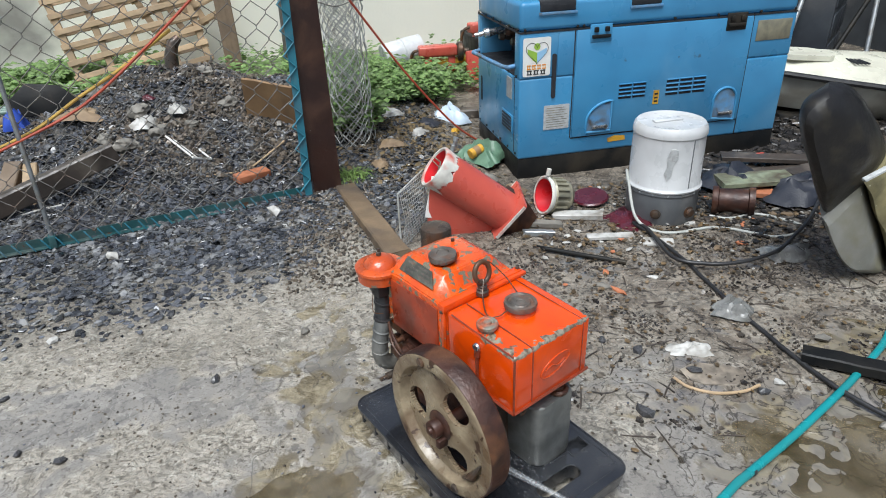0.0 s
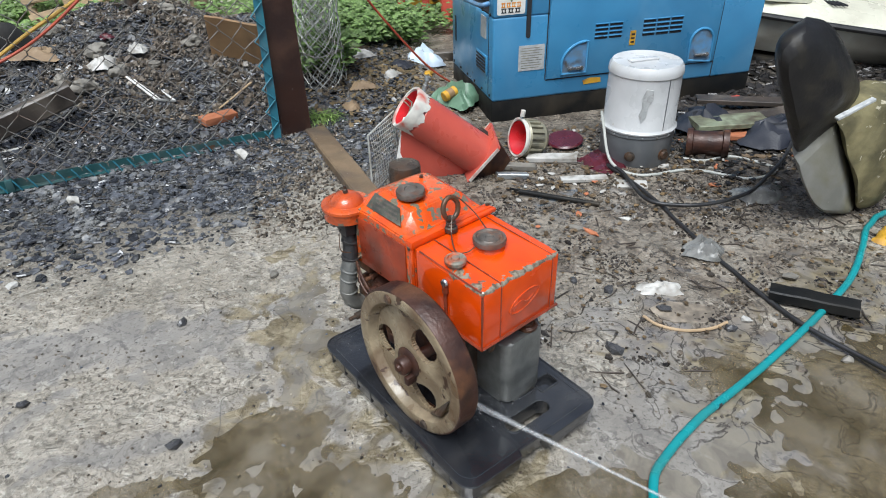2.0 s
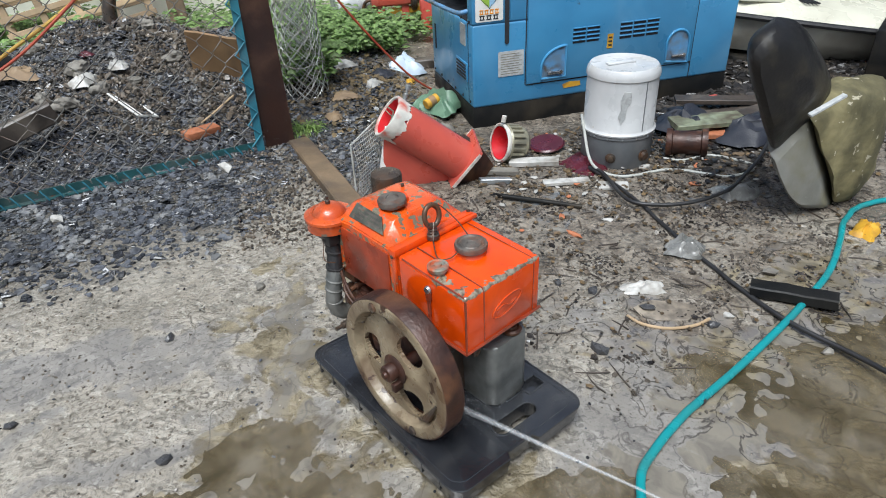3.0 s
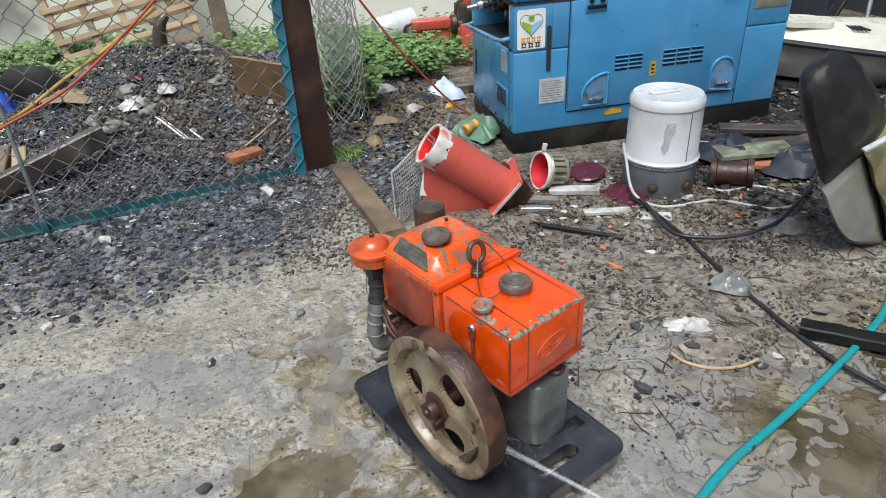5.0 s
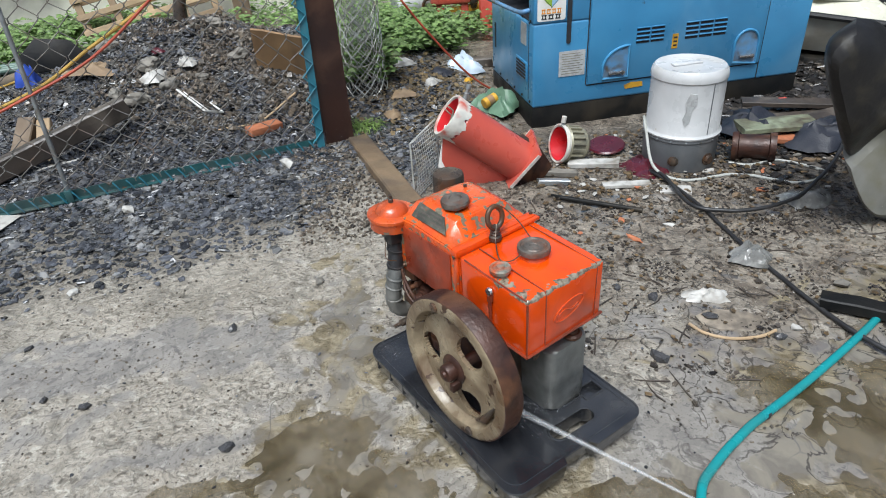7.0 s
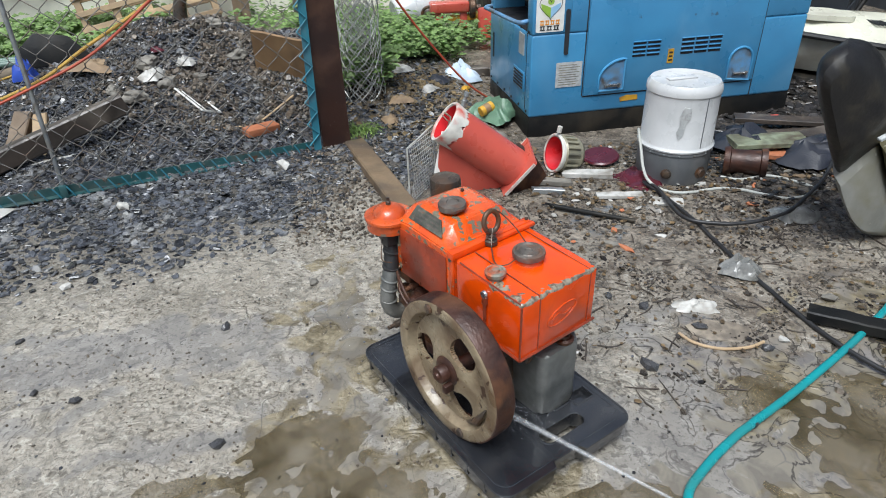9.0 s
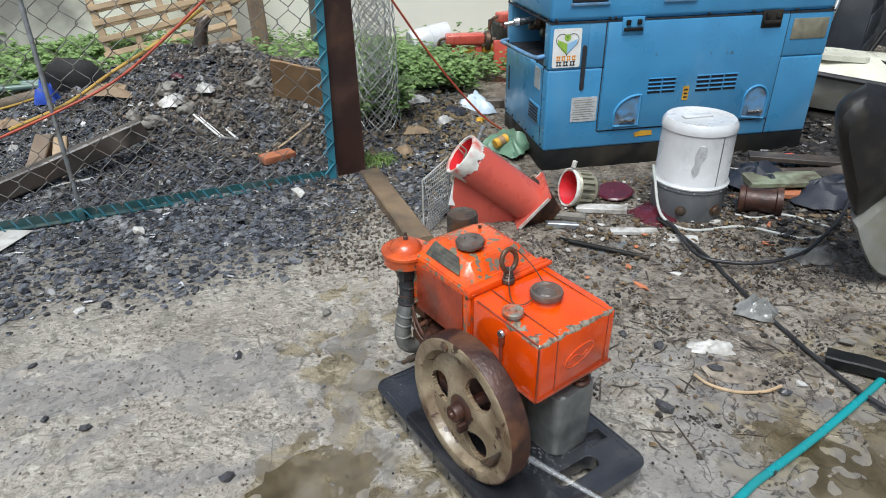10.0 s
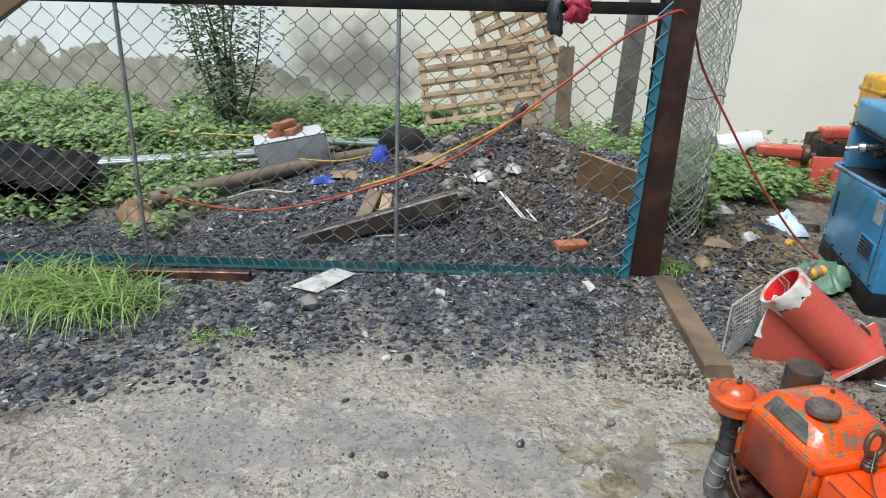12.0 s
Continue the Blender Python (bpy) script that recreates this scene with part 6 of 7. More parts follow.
    prism(bm, [(0.0, 0.0), (0.14, 0.0), (0.2, 0.07), (0.12, 0.2), (0.04, 0.16)], -0.1, 0.1, pose(0.12, -0.03, 0.0, 90, 0, 8), 0.004)
    part("outlet_box", bm, RUST, p, "dark rusty red outlet box")


build_red_pipe()

# wire basket leaning on the pipe
basket = thing("wire_basket", pose(0.58, 3.16, 0.01, 0, 0, 52), "bent galvanised wire basket leaning on the red pipe", "basket")
bm = B()
for x0, x1, z0, z1 in ((-0.14, 0.14, 0.0, 0.33),):
    tube(bm, [(x0, 0, z0), (x1, 0, z0), (x1 + 0.02, 0, z1 * 0.5), (x1, 0, z1), (x0, 0, z1 * 0.93)], 0.005, 6, closed=True)
part("rim_wire", bm, WIRE_LIGHT, basket, smooth=False)
bm = B()
for k in range(14):
    x = -0.13 + 0.02 * k
    tube(bm, [(x, -0.002, 0.0), (x, -0.03, 0.16), (x, -0.002, 0.32)], 0.0019, 4)
for k in range(16):
    z = 0.02 * k + 0.01
    tube(bm, [(-0.14, -0.002 - 0.028 * math.sin(math.pi * z / 0.33), z), (0.14, -0.002 - 0.028 * math.sin(math.pi * z / 0.33), z)], 0.0019, 4)
part("mesh", bm, WIRE_LIGHT, basket, smooth=False)
bm = B()
box(bm, -0.025, 0.025, -0.003, 0.003, 0, 0.22, 0.002, 1)
single("white_strip", bm, STICKER, "flat white plastic strip leaning on the red pipe", "strip", pose(0.66, 3.12, 0.13, -8, 18, 15))

# short flanged coupling
cp = thing("pipe_coupling", pose(1.40, 3.26, 0.118, 0, 0, 0) @ Matrix.Scale(1.15, 4), "beige ribbed pipe coupling with red lining, lying on the rubble", "coupling")
m = pose(-0.05, -0.02, 0, 78, 0, -84)
bm = B()
lathe(bm, [(0.082, 0.0), (0.09, 0.003), (0.096, -0.002), (0.096, -0.01), (0.088, -0.016), (0.086, -0.03)], 40, m, cap=False)
part("flange", bm, PEEL, cp, "worn pale flange")
bm = B()
lathe(bm, [(0.08, -0.001), (0.074, -0.03), (0.05, -0.11), (0, -0.11)], 40, m, cap=False)
part("lining", bm, REDINNER, cp, "bright red lining")
bm = B()
lathe(bm, [(0.086, -0.02), (0.092, -0.03), (0.078, -0.04), (0.078, -0.12), (0.06, -0.14), (0, -0.14)], 40, m, cap=False)
ribbed = part("ribbed_body", bm, BEIGE_PLATE, cp, "dusty beige ribbed body")
for k in range(18):
    bm = B()
    box(bm, 0.076, 0.09, -0.006, 0.006, -0.1, -0.03, 0.002, 1, m @ pose(0, 0, 0, 0, 0, 20 * k))
    part("rib", bm, BEIGE_PLATE, ribbed, smooth=False)
bm = B()
lathe(bm, [(0.012, 0), (0.012, 0.03), (0, 0.034)], 10, m @ pose(0, 0.105, 0.0, -90, 0, 0))
part("lug", bm, PEEL, cp)


# ---- litter and scrap on the mud ----
def debris_plank(x, y, rz, l, w, h, mat, label, cat="board", tilt=0.0, lift=0.0, seed=1, roll=0):
    plank("board", x, y, ground_z(x, y) + lift, rz, l, w, h, mat, label, cat, tilt, roll, seed)


debris_plank(1.5, 3.11, -18, 0.27, 0.07, 0.03, CLOTH_WHITE, "white flaking painted board on the rubble", seed=2)
debris_plank(1.56, 2.83, -14, 0.24, 0.05, 0.02, CLOTH_WHITE, "white flaking painted board on the mud", seed=4)
debris_plank(1.77, 2.71, -24, 0.15, 0.08, 0.012, CLOTH_WHITE, "white scrap of board on the mud", seed=5)
debris_plank(1.27, 3.07, -25, 0.22, 0.05, 0.03, STONE, "pale broken batten on the rubble", seed=6)
debris_plank(1.22, 2.98, -20, 0.16, 0.035, 0.03, GALV, "grey metal bracket on the rubble", "bracket", seed=7)
bm = B()
tube(bm, [(0, 0, 0.012), (0.4, 0, 0.012)], 0.012, 12)
tube(bm, [(-0.05, 0.01, 0.014), (0.0, 0, 0.016)], 0.006, 8)
single("grey_rod", bm, SKID, "dark grey steel rod lying on the mud", "rod", pose(1.19, 2.8, 0.014, 0, 0, -38))
bm = B()
lathe(bm, [(0.12, 0.0), (0.125, 0.01), (0.115, 0.02), (0.03, 0.016), (0, 0.026)], 36)
single("maroon_dish", bm, MAROON, "maroon round plastic cover lying on the rubble", "cover", pose(1.66, 3.3, 0.03, 4, -6, 0) @ Matrix.Scale(0.85, 4))
bm = B()
crumpled(bm, (0.22, 0.26), 0.05, 14, 14)
single("maroon_sheet", bm, MAROON, "crumpled maroon plastic sheet beside the drum", "sheet", pose(1.75, 3.0, 0.01, 0, 0, 20))
# rusty pipe stub
bm = B()
lathe(bm, [(0.06, 0.0), (0.075, 0.0), (0.078, 0.01), (0.078, 0.03), (0.066, 0.035), (0.066, 0.18), (0.078, 0.185), (0.078, 0.215), (0.06, 0.215), (0.055, 0.02)], 30, cap=False)
single("rusty_pipe", bm, RUST, "short rusty flanged pipe lying on the mud", "pipe", pose(2.24, 2.98, 0.075, 0, 86, -35))

# heap of boards and rags by the generator's far corner
random.seed(61)
for k, (x, y, rz, l, w, z, mt, lb) in enumerate((
        (2.95, 3.3, -8, 0.75, 0.14, 0.0, DARKWOOD, "soaked dark board"), (2.75, 3.15, 12, 0.6, 0.12, 0.03, DARKWOOD, "soaked dark board"),
        (3.0, 3.42, -20, 0.7, 0.11, 0.045, DARKWOOD, "soaked dark board"), (2.6, 3.12, -12, 0.42, 0.17, 0.07, TILE_GREEN, "pale green flaking board"),
        (3.25, 3.2, 6, 0.8, 0.12, 0.06, DARKWOOD, "soaked dark board"), (2.9, 3.05, -6, 0.6, 0.1, 0.01, DARKWOOD, "soaked dark board"),
        (3.1, 3.05, 24, 0.55, 0.12, 0.03, BRICK, "red-brown board"), (2.85, 3.5, -2, 0.2, 0.016, 0.06, REDPAINT, "narrow red batten"),
        (3.35, 3.45, -14, 0.7, 0.1, 0.0, DARKWOOD, "soaked dark board"), (3.3, 2.9, -30, 0.5, 0.09, 0.0, PLANKWOOD, "old brown board"), (2.62, 3.02, -30, 0.3, 0.09, 0.02, BRICK, "red-brown board"))):
    debris_plank(x, y, rz, l, w, 0.03, mt, lb + " in a heap of scrap wood", "board", random.uniform(-3, 3), z, seed=20 + k)
bm = B()
crumpled(bm, (0.5, 0.35), 0.12, 15, 14)
single("dark_cloth", bm, DARK_RAG, "dark wet cloth thrown over the scrap boards", "cloth", pose(2.85, 2.98, 0.03, 0, 0, -10))
bm = B()
crumpled(bm, (0.4, 0.3), 0.1, 17, 12)
single("dark_cloth", bm, DARK_RAG, "dark wet cloth among the scrap boards", "cloth", pose(2.55, 3.25, 0.04, 0, 0, 40))
for k in range(46):
    x, y = random.uniform(1.2, 2.9), random.uniform(2.35, 3.35)
    mt = random.choice((BRICK, STONE, PLANKWOOD, DARKWOOD, DARKWOOD, CLOTH_WHITE))
    bm = B()
    s = random.uniform(0.02, 0.05)
    lump(bm, (s * random.uniform(1.2, 2.4), s, s * 0.5), 100 + k, 1, 0.5)
    single("scrap_piece", bm, mt, {BRICK: "broken bit of orange tile on the mud", STONE: "pale chip of stone on the mud", PLANKWOOD: "brown splinter of wood on the mud", DARKWOOD: "dark splinter of wood on the mud", CLOTH_WHITE: "white scrap of plastic on the mud"}[mt], "scrap", pose(x, y, ground_z(x, y) + s * 0.12, 0, 0, random.uniform(0, 180)), "scraps on the mud", smooth=False)

def scatter_flakes(name, count, mat, size, label, seed, x0=1.1, x1=3.1, y0=2.3, y1=3.55):
    random.seed(seed)
    verts, faces = [], []
    while len(faces) < count * 6:
        x, y = random.uniform(x0, x1), random.uniform(y0, y1)
        if random.random() > 0.25 + 0.75 * smooth01(y0, y0 + 0.7, y):
            continue
        s = size * random.uniform(0.4, 1.3)
        shard(verts, faces, (x, y, ground_z(x, y) + 0.012), s, s * 0.09, random.uniform(0, 6.3), (random.gauss(0, 0.22), random.gauss(0, 0.22)))
    tagged(from_lists(name, verts, faces, mat), label, "litter", "", "stuff")


LEAF_LITTER = material("rotten_leaves", (0.13, 0.085, 0.04), (0.06, 0.042, 0.024), 30, 0.4, 0, 0.2, island=0.6)
scatter_flakes("leaf_flakes", 1300, LEAF_LITTER, 0.016, "rotten brown leaf flakes and bark on the mud", 64)
scatter_flakes("leaf_flakes", 260, LEAF_LITTER, 0.012, "rotten brown leaf flakes pressed into the mud", 65, 0.85, 2.6, 1.45, 2.4)
scatter_flakes("plastic_flakes", 70, CLOTH_WHITE, 0.018, "torn white flakes of plastic and paper on the mud", 66)
scatter_flakes("tile_flakes", 22, BRICK, 0.02, "orange flakes of broken tile on the mud", 67)

SCRAP_DARK = material("soaked_dark_scrap", (0.03, 0.026, 0.023), (0.014, 0.013, 0.013), 20, 0.35, 0, 0.4, 80, (0.075, 0.06, 0.045), 7, 0.35, island=0.7)
scatter_flakes("dark_scrap", 1700, SCRAP_DARK, 0.05, "soaked dark scraps of bark, board and sheet in a heap", 68, 2.5, 4.6, 2.95, 4.3)
scatter_flakes("dark_scrap", 800, SCRAP_DARK, 0.03, "soaked dark scraps trodden into the mud", 69, 2.15, 3.6, 2.45, 3.4)

# tissue, bags, strap, wedge
bm = B()
crumpled(bm, (0.15, 0.075), 0.035, 21, 16)
single("white_tissue", bm, CLOTH_WHITE, "crumpled white tissue on the mud", "tissue", pose(1.429, 1.877, ground_z(1.429, 1.877), 0, 0, -20))
bm = B()
crumpled(bm, (0.15, 0.13), 0.06, 22, 12)
single("plastic_bag", bm, BAG_GREY, "crumpled translucent grey plastic bag under the hose", "bag", pose(1.737, 2.06, ground_z(1.737, 2.06), 0, 0, -40))
bm = B()
tube(bm, spline([(-0.14, 0.05, 0.015), (-0.1, 0.0, 0.012), (-0.02, -0.035, 0.012), (0.08, -0.03, 0.012), (0.15, 0.0, 0.014)], 8), 0.006, 8)
single("bent_cane", bm, PALLETWOOD, "bent strip of pale cane in the mud", "cane", pose(1.395, 1.655, ground_z(1.395, 1.655) - 0.004, 0, 0, -14))
bm = B()
prism(bm, [(-0.11, 0.05), (-0.1, 0.0), (-0.05, -0.035), (0.0, -0.04), (0.06, -0.055), (0.12, -0.02), (0.125, 0.02), (0.08, 0.055), (0.03, 0.06), (-0.03, 0.085), (-0.07, 0.07)], 0.0, 0.010, None, 0.003)
single("slate_plate", bm, LITTER, "flat brown slab lying in the mud", "slab", pose(1.42, 1.71, ground_z(1.42, 1.71) - 0.006, 2, 0, -10))
plank("black_wedge", 1.907, 1.617, 0.02, -39, 0.3, 0.07, 0.045, SKID, "black wet timber wedge lying across the hose", "wedge", 0, 0, 9)
for k, (x, y, s, mt, lb) in enumerate((
        (-0.847, 1.913, 0.042, DARKSTONE, "dark slate stone on the concrete"), (-0.359, 1.605, 0.045, DARKSTONE, "dark slate stone on the concrete"), (-0.380, 2.209, 0.045, DARKSTONE, "dark slate stone on the concrete"),
        (1.087, 1.610, 0.06, DARKSTONE, "dark wet stone in the mud"), (1.366, 1.753, 0.05, DARKSTONE, "dark wet stone in the mud"), (1.539, 1.593, 0.045, DARKSTONE, "dark wet stone in the mud"), (-1.069, 2.663, 0.05, CLOTH_WHITE, "white pebble among the slate chips"),
        (-0.033, 2.433, 0.05, STONE, "pale crushed leaf of plaster on the concrete"), (1.620, 1.618, 0.035, CLOTH_WHITE, "white broken shell in the puddle"), (1.946, 1.793, 0.06, STONE, "pale stone beside the wedge"), (2.028, 1.633, 0.05, STONE, "pale stone beside the wedge"),
        (-1.140, 2.303, 0.03, DARKSTONE, "dark slate stone on the concrete"), (-0.998, 1.983, 0.03, DARKSTONE, "dark slate stone on the concrete"), (-1.629, 3.063, 0.13, STONE, "pale rounded stone among the chips"), (-1.832, 2.983, 0.08, STONE, "pale rounded stone among the chips"),
        (1.824, 1.353, 0.05, STONE, "grey stone standing in the puddle"), (1.234, 1.933, 0.045, DARKSTONE, "dark wet stone in the mud"), (1.132, 2.033, 0.035, DARKSTONE, "dark wet stone in the mud"), (-0.143, 3.653, 0.09, CLOTH_WHITE, "crushed white paper near the gate"), (-0.967, 3.363, 0.075, CLOTH_WHITE, "white crushed carton among the chips"))):
    bm = B()
    lump(bm, (s * 1.2, s * 0.85, s * 0.6), 10 + k, 1, 0.6)
    single("stone" if mt in (STONE, DARKSTONE) else "litter_piece", bm, mt, lb, "stone" if mt in (STONE, DARKSTONE) else "litter", pose(x, y, ground_z(x, y) + s * 0.18, 0, 0, 37 * k), smooth=False)
bm = B()
prism(bm, [(-0.16, -0.14), (0.02, -0.16), (0.15, 0.12), (0.0, 0.15)], 0.0, 0.003)
single("plastic_sheet", bm, CLOTH_WHITE, "dirty clear plastic sheet lying under the gate", "sheet", pose(-1.66, 3.35, ground_z(-1.66, 3.35) + 0.02, 3, 2, 0))
plank("angle_iron", -2.66, 3.16, 0.0, 12, 1.15, 0.05, 0.075, RUST, "rusty brown steel angle lying under the gate", "angle iron", 0, 0, 12)
for x, y, rz in ((-0.27, 4.1, 32),):
    bm = B()
    box(bm, -0.11, 0.11, -0.045, 0.045, 0.0, 0.045, 0.005)
    single("brick", bm, BRICK, "broken orange brick on the slate chips", "brick", pose(x, y, ground_z(x, y), 4, 3, rz))


# ---- black hooded seat shell at the yard's edge ----
def pillow(bm, outline, depth, layers=9, power=0.55, lean=0.0, shear=1.05, drop=0.0):
    """A closed outline in x, z swollen to both sides in y."""
    n = len(outline)
    cx, cz = sum(p[0] for p in outline) / n, sum(p[1] for p in outline) / n
    fine = [p for p in spline([(x, 0, z) for x, z in outline] + [(outline[0][0], 0, outline[0][1])], 4)][:-1]
    rings = []
    for k in range(layers):
        t = -1 + 2 * (k + 0.5) / layers
        s = (1 - abs(t) ** 2.6) ** power
        rings.append([bm.verts.new((cx + (p.x - cx) * s + shear * depth * (1 + t), depth * t + lean * (p.z - cz), cz + (p.z - cz) * s - drop * depth * (1 + t))) for p in fine])
    for a, b in zip(rings, rings[1:]):
        for i in range(len(fine)):
            j = (i + 1) % len(fine)
            bm.faces.new((a[i], a[j], b[j], b[i]))
    bm.faces.new(rings[0])
    bm.faces.new(rings[-1][::-1])
    bmesh.ops.recalc_face_normals(bm, faces=bm.faces[:])
    return bm


def build_shell():
    s = thing("seat_shell", pose(-0.065, 2.25, 0.0), "black vinyl hood on a grey mossy fibreglass shell", "seat shell")
    bm = pillow(B(), [(1.983, 0.967), (2.07, 0.945), (2.153, 0.89), (2.24, 0.80), (2.313, 0.714), (2.36, 0.617), (2.3, 0.51), (2.22, 0.44), (2.14, 0.385), (2.06, 0.49), (1.99, 0.62), (1.9, 0.79), (1.885, 0.9)], 0.2, 15, 0.3, 0.0, 1.05, 0.3)
    part("hood", bm, FENDER, s, "scuffed black vinyl hood")
    bm = pillow(B(), [(2.14, 0.39), (2.2, 0.29), (2.27, 0.19), (2.335, 0.11), (2.42, 0.04), (2.5, 0.012), (2.61, 0.0), (2.56, 0.1), (2.51, 0.195), (2.42, 0.34), (2.31, 0.52), (2.23, 0.46)], 0.15, 13, 0.22, 0.0, 1.05)
    part("shell", bm, SHELLGREY, s, "grey fibreglass shell with moss stains")
    bm = pillow(B(), [(2.29, 0.53), (2.38, 0.575), (2.472, 0.58), (2.62, 0.57), (2.75, 0.5), (2.8, 0.15), (2.73, 0.02), (2.62, 0.0), (2.57, 0.1), (2.52, 0.195), (2.42, 0.34)], 0.16, 13, 0.22, 0.0, 1.05)
    for v in bm.verts:
        v.co += Vector((0, 0.02 * noise.noise(v.co * 9), 0.015 * noise.noise(v.co * 11)))
    part("moss_pad", bm, MOSS, s, "matted mossy canvas pad")
    bm = B()
    box(bm, -0.08, 0.09, -0.012, 0.012, -0.007, 0.007, 0.003, 1, pose(2.36, -0.19, 0.58, 0, -22, 0))
    part("edge_strip", bm, PAPER_GREY, s, "pale edge strip")


build_shell()
bm = B()
crumpled(bm, (0.16, 0.1), 0.06, 33, 10)
single("yellow_glove", bm, YELLOW, "yellow rubber scrap beside the seat shell", "rubber scrap", pose(2.56, 1.92, 0.01, 0, 0, 30))
bm = B()
crumpled(bm, (0.25, 0.16), 0.05, 34, 10)
single("plastic_bag", bm, BAG_GREY, "grey crumpled plastic bag on the mud", "bag", pose(2.3, 2.42, 0.012, 0, 0, -10))


# ---- cream boat behind the generator's end ----
def build_boat():
    b = thing("small_boat", pose(3.42, 4.6, 0.03, 0, 5, -12), "cream fibreglass boat resting on dark scrap beside the generator", "boat")
    secs = []
    for k in range(13):
        t = k / 12
        secs.append((2.4 * t, 0.16 + 0.62 * math.sin(min(1.0, t * 1.3) * math.pi / 2), 0.37 - 0.04 * t))
    deck, hull = B(), B()
    da, ha = [], []
    for x, w, z in secs:
        da.append([deck.verts.new((x, y * w, z + 0.13 * (1 - y * y))) for y in (-1, -0.92, -0.6, -0.25, 0.0, 0.25, 0.6, 0.92, 1)])
        ha.append([hull.verts.new((x + 0.05, y * w * 0.99, zz)) for y, zz in ((-1, z - 0.02), (-0.93, z - 0.14), (-0.7, z - 0.27), (0, z - 0.32), (0.7, z - 0.27), (0.93, z - 0.14), (1, z - 0.02))])
    for bmx, arr in ((deck, da), (hull, ha)):
        for p, q in zip(arr, arr[1:]):
            for i in range(len(p) - 1):
                bmx.faces.new((p[i], p[i + 1], q[i + 1], q[i]))
    hull.faces.new(ha[0])
    deck.faces.new(da[0])
    for bmx in (deck, hull):
        bmesh.ops.recalc_face_normals(bmx, faces=bmx.faces[:])
    part("deck", deck, HULL, b, "cream gelcoat deck")
    part("hull", hull, HULL_LOW, b, "dull beige hull side")
    bm = B()
    tube(bm, [(x, -w * 1.0, z - 0.005) for x, w, z in secs], 0.022, 8)
    tube(bm, [(secs[0][0], s * secs[0][1], secs[0][2] - 0.005) for s in (-1, -0.3, 0.3, 1)], 0.022, 8)
    part("rubbing_strake", bm, RUBBER, b, "black rubber strake")
    for k in range(4):
        bm = B()
        box(bm, 0.75 + 0.03 * k, 0.765 + 0.03 * k, -0.32, -0.1, 0.46, 0.472)
        part("deck_vent", bm, SLOT, b, smooth=False)
    bm = B()
    prism(bm, rounded(0.25, 0.65, -0.25, 0.1, 0.08), 0.455, 0.492)
    part("hatch", bm, HULL, b)
    bm = B()
    box(bm, 0.3, 2.2, -0.3, 0.5, -0.2, 0.06, 0.02)
    part("keel_block", bm, SKID, b)


build_boat()
# dark things stored behind the boat
for x, y, z, l, w, h, mt, lb in ((4.6, 3.6, 0, 0.7, 0.4, 0.35, SKID, "dark scrap crate beside the boat"), (5.2, 5.9, 0, 0.9, 0.5, 1.1, SHED, "dark metal cabinet against the shed"), (4.2, 6.3, 0, 0.8, 0.5, 0.8, DARKWOOD, "dark stack of timber behind the boat")):
    bm = B()
    box(bm, -l / 2, l / 2, -w / 2, w / 2, 0, h, 0.015)
    for k in range(4):
        box(bm, -l / 2 + 0.03, l / 2 - 0.03, -w / 2 - 0.012, -w / 2 + 0.01, 0.04 + k * h / 4, h / 4 * (k + 1) - 0.02, 0.006)
    single("scrap_crate", bm, mt, lb, "crate", pose(x, y, z, 0, 0, 8 * x))
for k, (x, y, l, rx, ry, mt) in enumerate(((4.5, 5.4, 1.9, 15, 25, GALV), (4.9, 5.3, 1.8, 12, 40, SKID), (5.3, 5.2, 1.7, 18, 15, GALV), (4.75, 5.5, 1.6, 10, -12, TEAL))):
    bm = B()
    tube(bm, [(0, 0, 0), (0, 0, l)], 0.022, 10)
    single("leaning_pipe", bm, mt, "steel pipe leaning among the dark scrap", "pipe", pose(x, y, 0, -rx, ry, 0))
# small hatch with a ledge on the boundary wall, and a tap
w1 = thing("window_1", pose(4.3, 8.13, 0.92), "small white barred vent window in the wall", "window", "", "structure")
bm = B()
box(bm, -0.2, 0.12, -0.05, 0.0, 0.0, 0.35, 0.005)
part("window_frame", bm, STICKER, w1)
for k in range(4):
    bm = B()
    box(bm, -0.18, 0.1, -0.056, -0.051, 0.04 + 0.075 * k, 0.09 + 0.075 * k)
    part("pane", bm, SLOT, w1, smooth=False)
bm = B()
box(bm, -0.15, 0.3, -0.12, 0.0, -0.16, -0.1, 0.006)
part("window_sill", bm, YELLOW, w1)


# ---- red machinery, yellow drum and weeds behind the generator ----
def machine(name, m, mat1, mat2, label):
    t = thing(name, m, label, "machine")
    bm = B()
    box(bm, -0.32, 0.2, -0.1, 0.1, 0.36, 0.5, 0.03, 3)
    part("housing", bm, mat1, t)
    for x in (-0.2, 0.12):
        bm = B()
        box(bm, x - 0.05, x + 0.05, -0.07, 0.07, 0.0, 0.37, 0.015)
        part("leg", bm, mat1, t)
    bm = B()
    lathe(bm, [(0.0, 0), (0.11, 0), (0.13, 0.02), (0.13, 0.07), (0.1, 0.09), (0.04, 0.1), (0.04, 0.16), (0, 0.16)], 28, pose(0.2, 0, 0.4, 0, 90, 0))
    part("motor_drum", bm, IRON, t)
    bm = B()
    box(bm, -0.1, 0.75, -0.05, 0.03, 0.25, 0.33, 0.01)
    part("frame_bar", bm, mat2, t)
    bm = B()
    tube(bm, spline([(-0.3, 0, 0.45), (-0.4, 0.03, 0.4), (-0.42, 0.05, 0.2), (-0.3, 0.05, 0.05)], 6), 0.02, 8)
    part("pipe", bm, IRON, t)
    return t


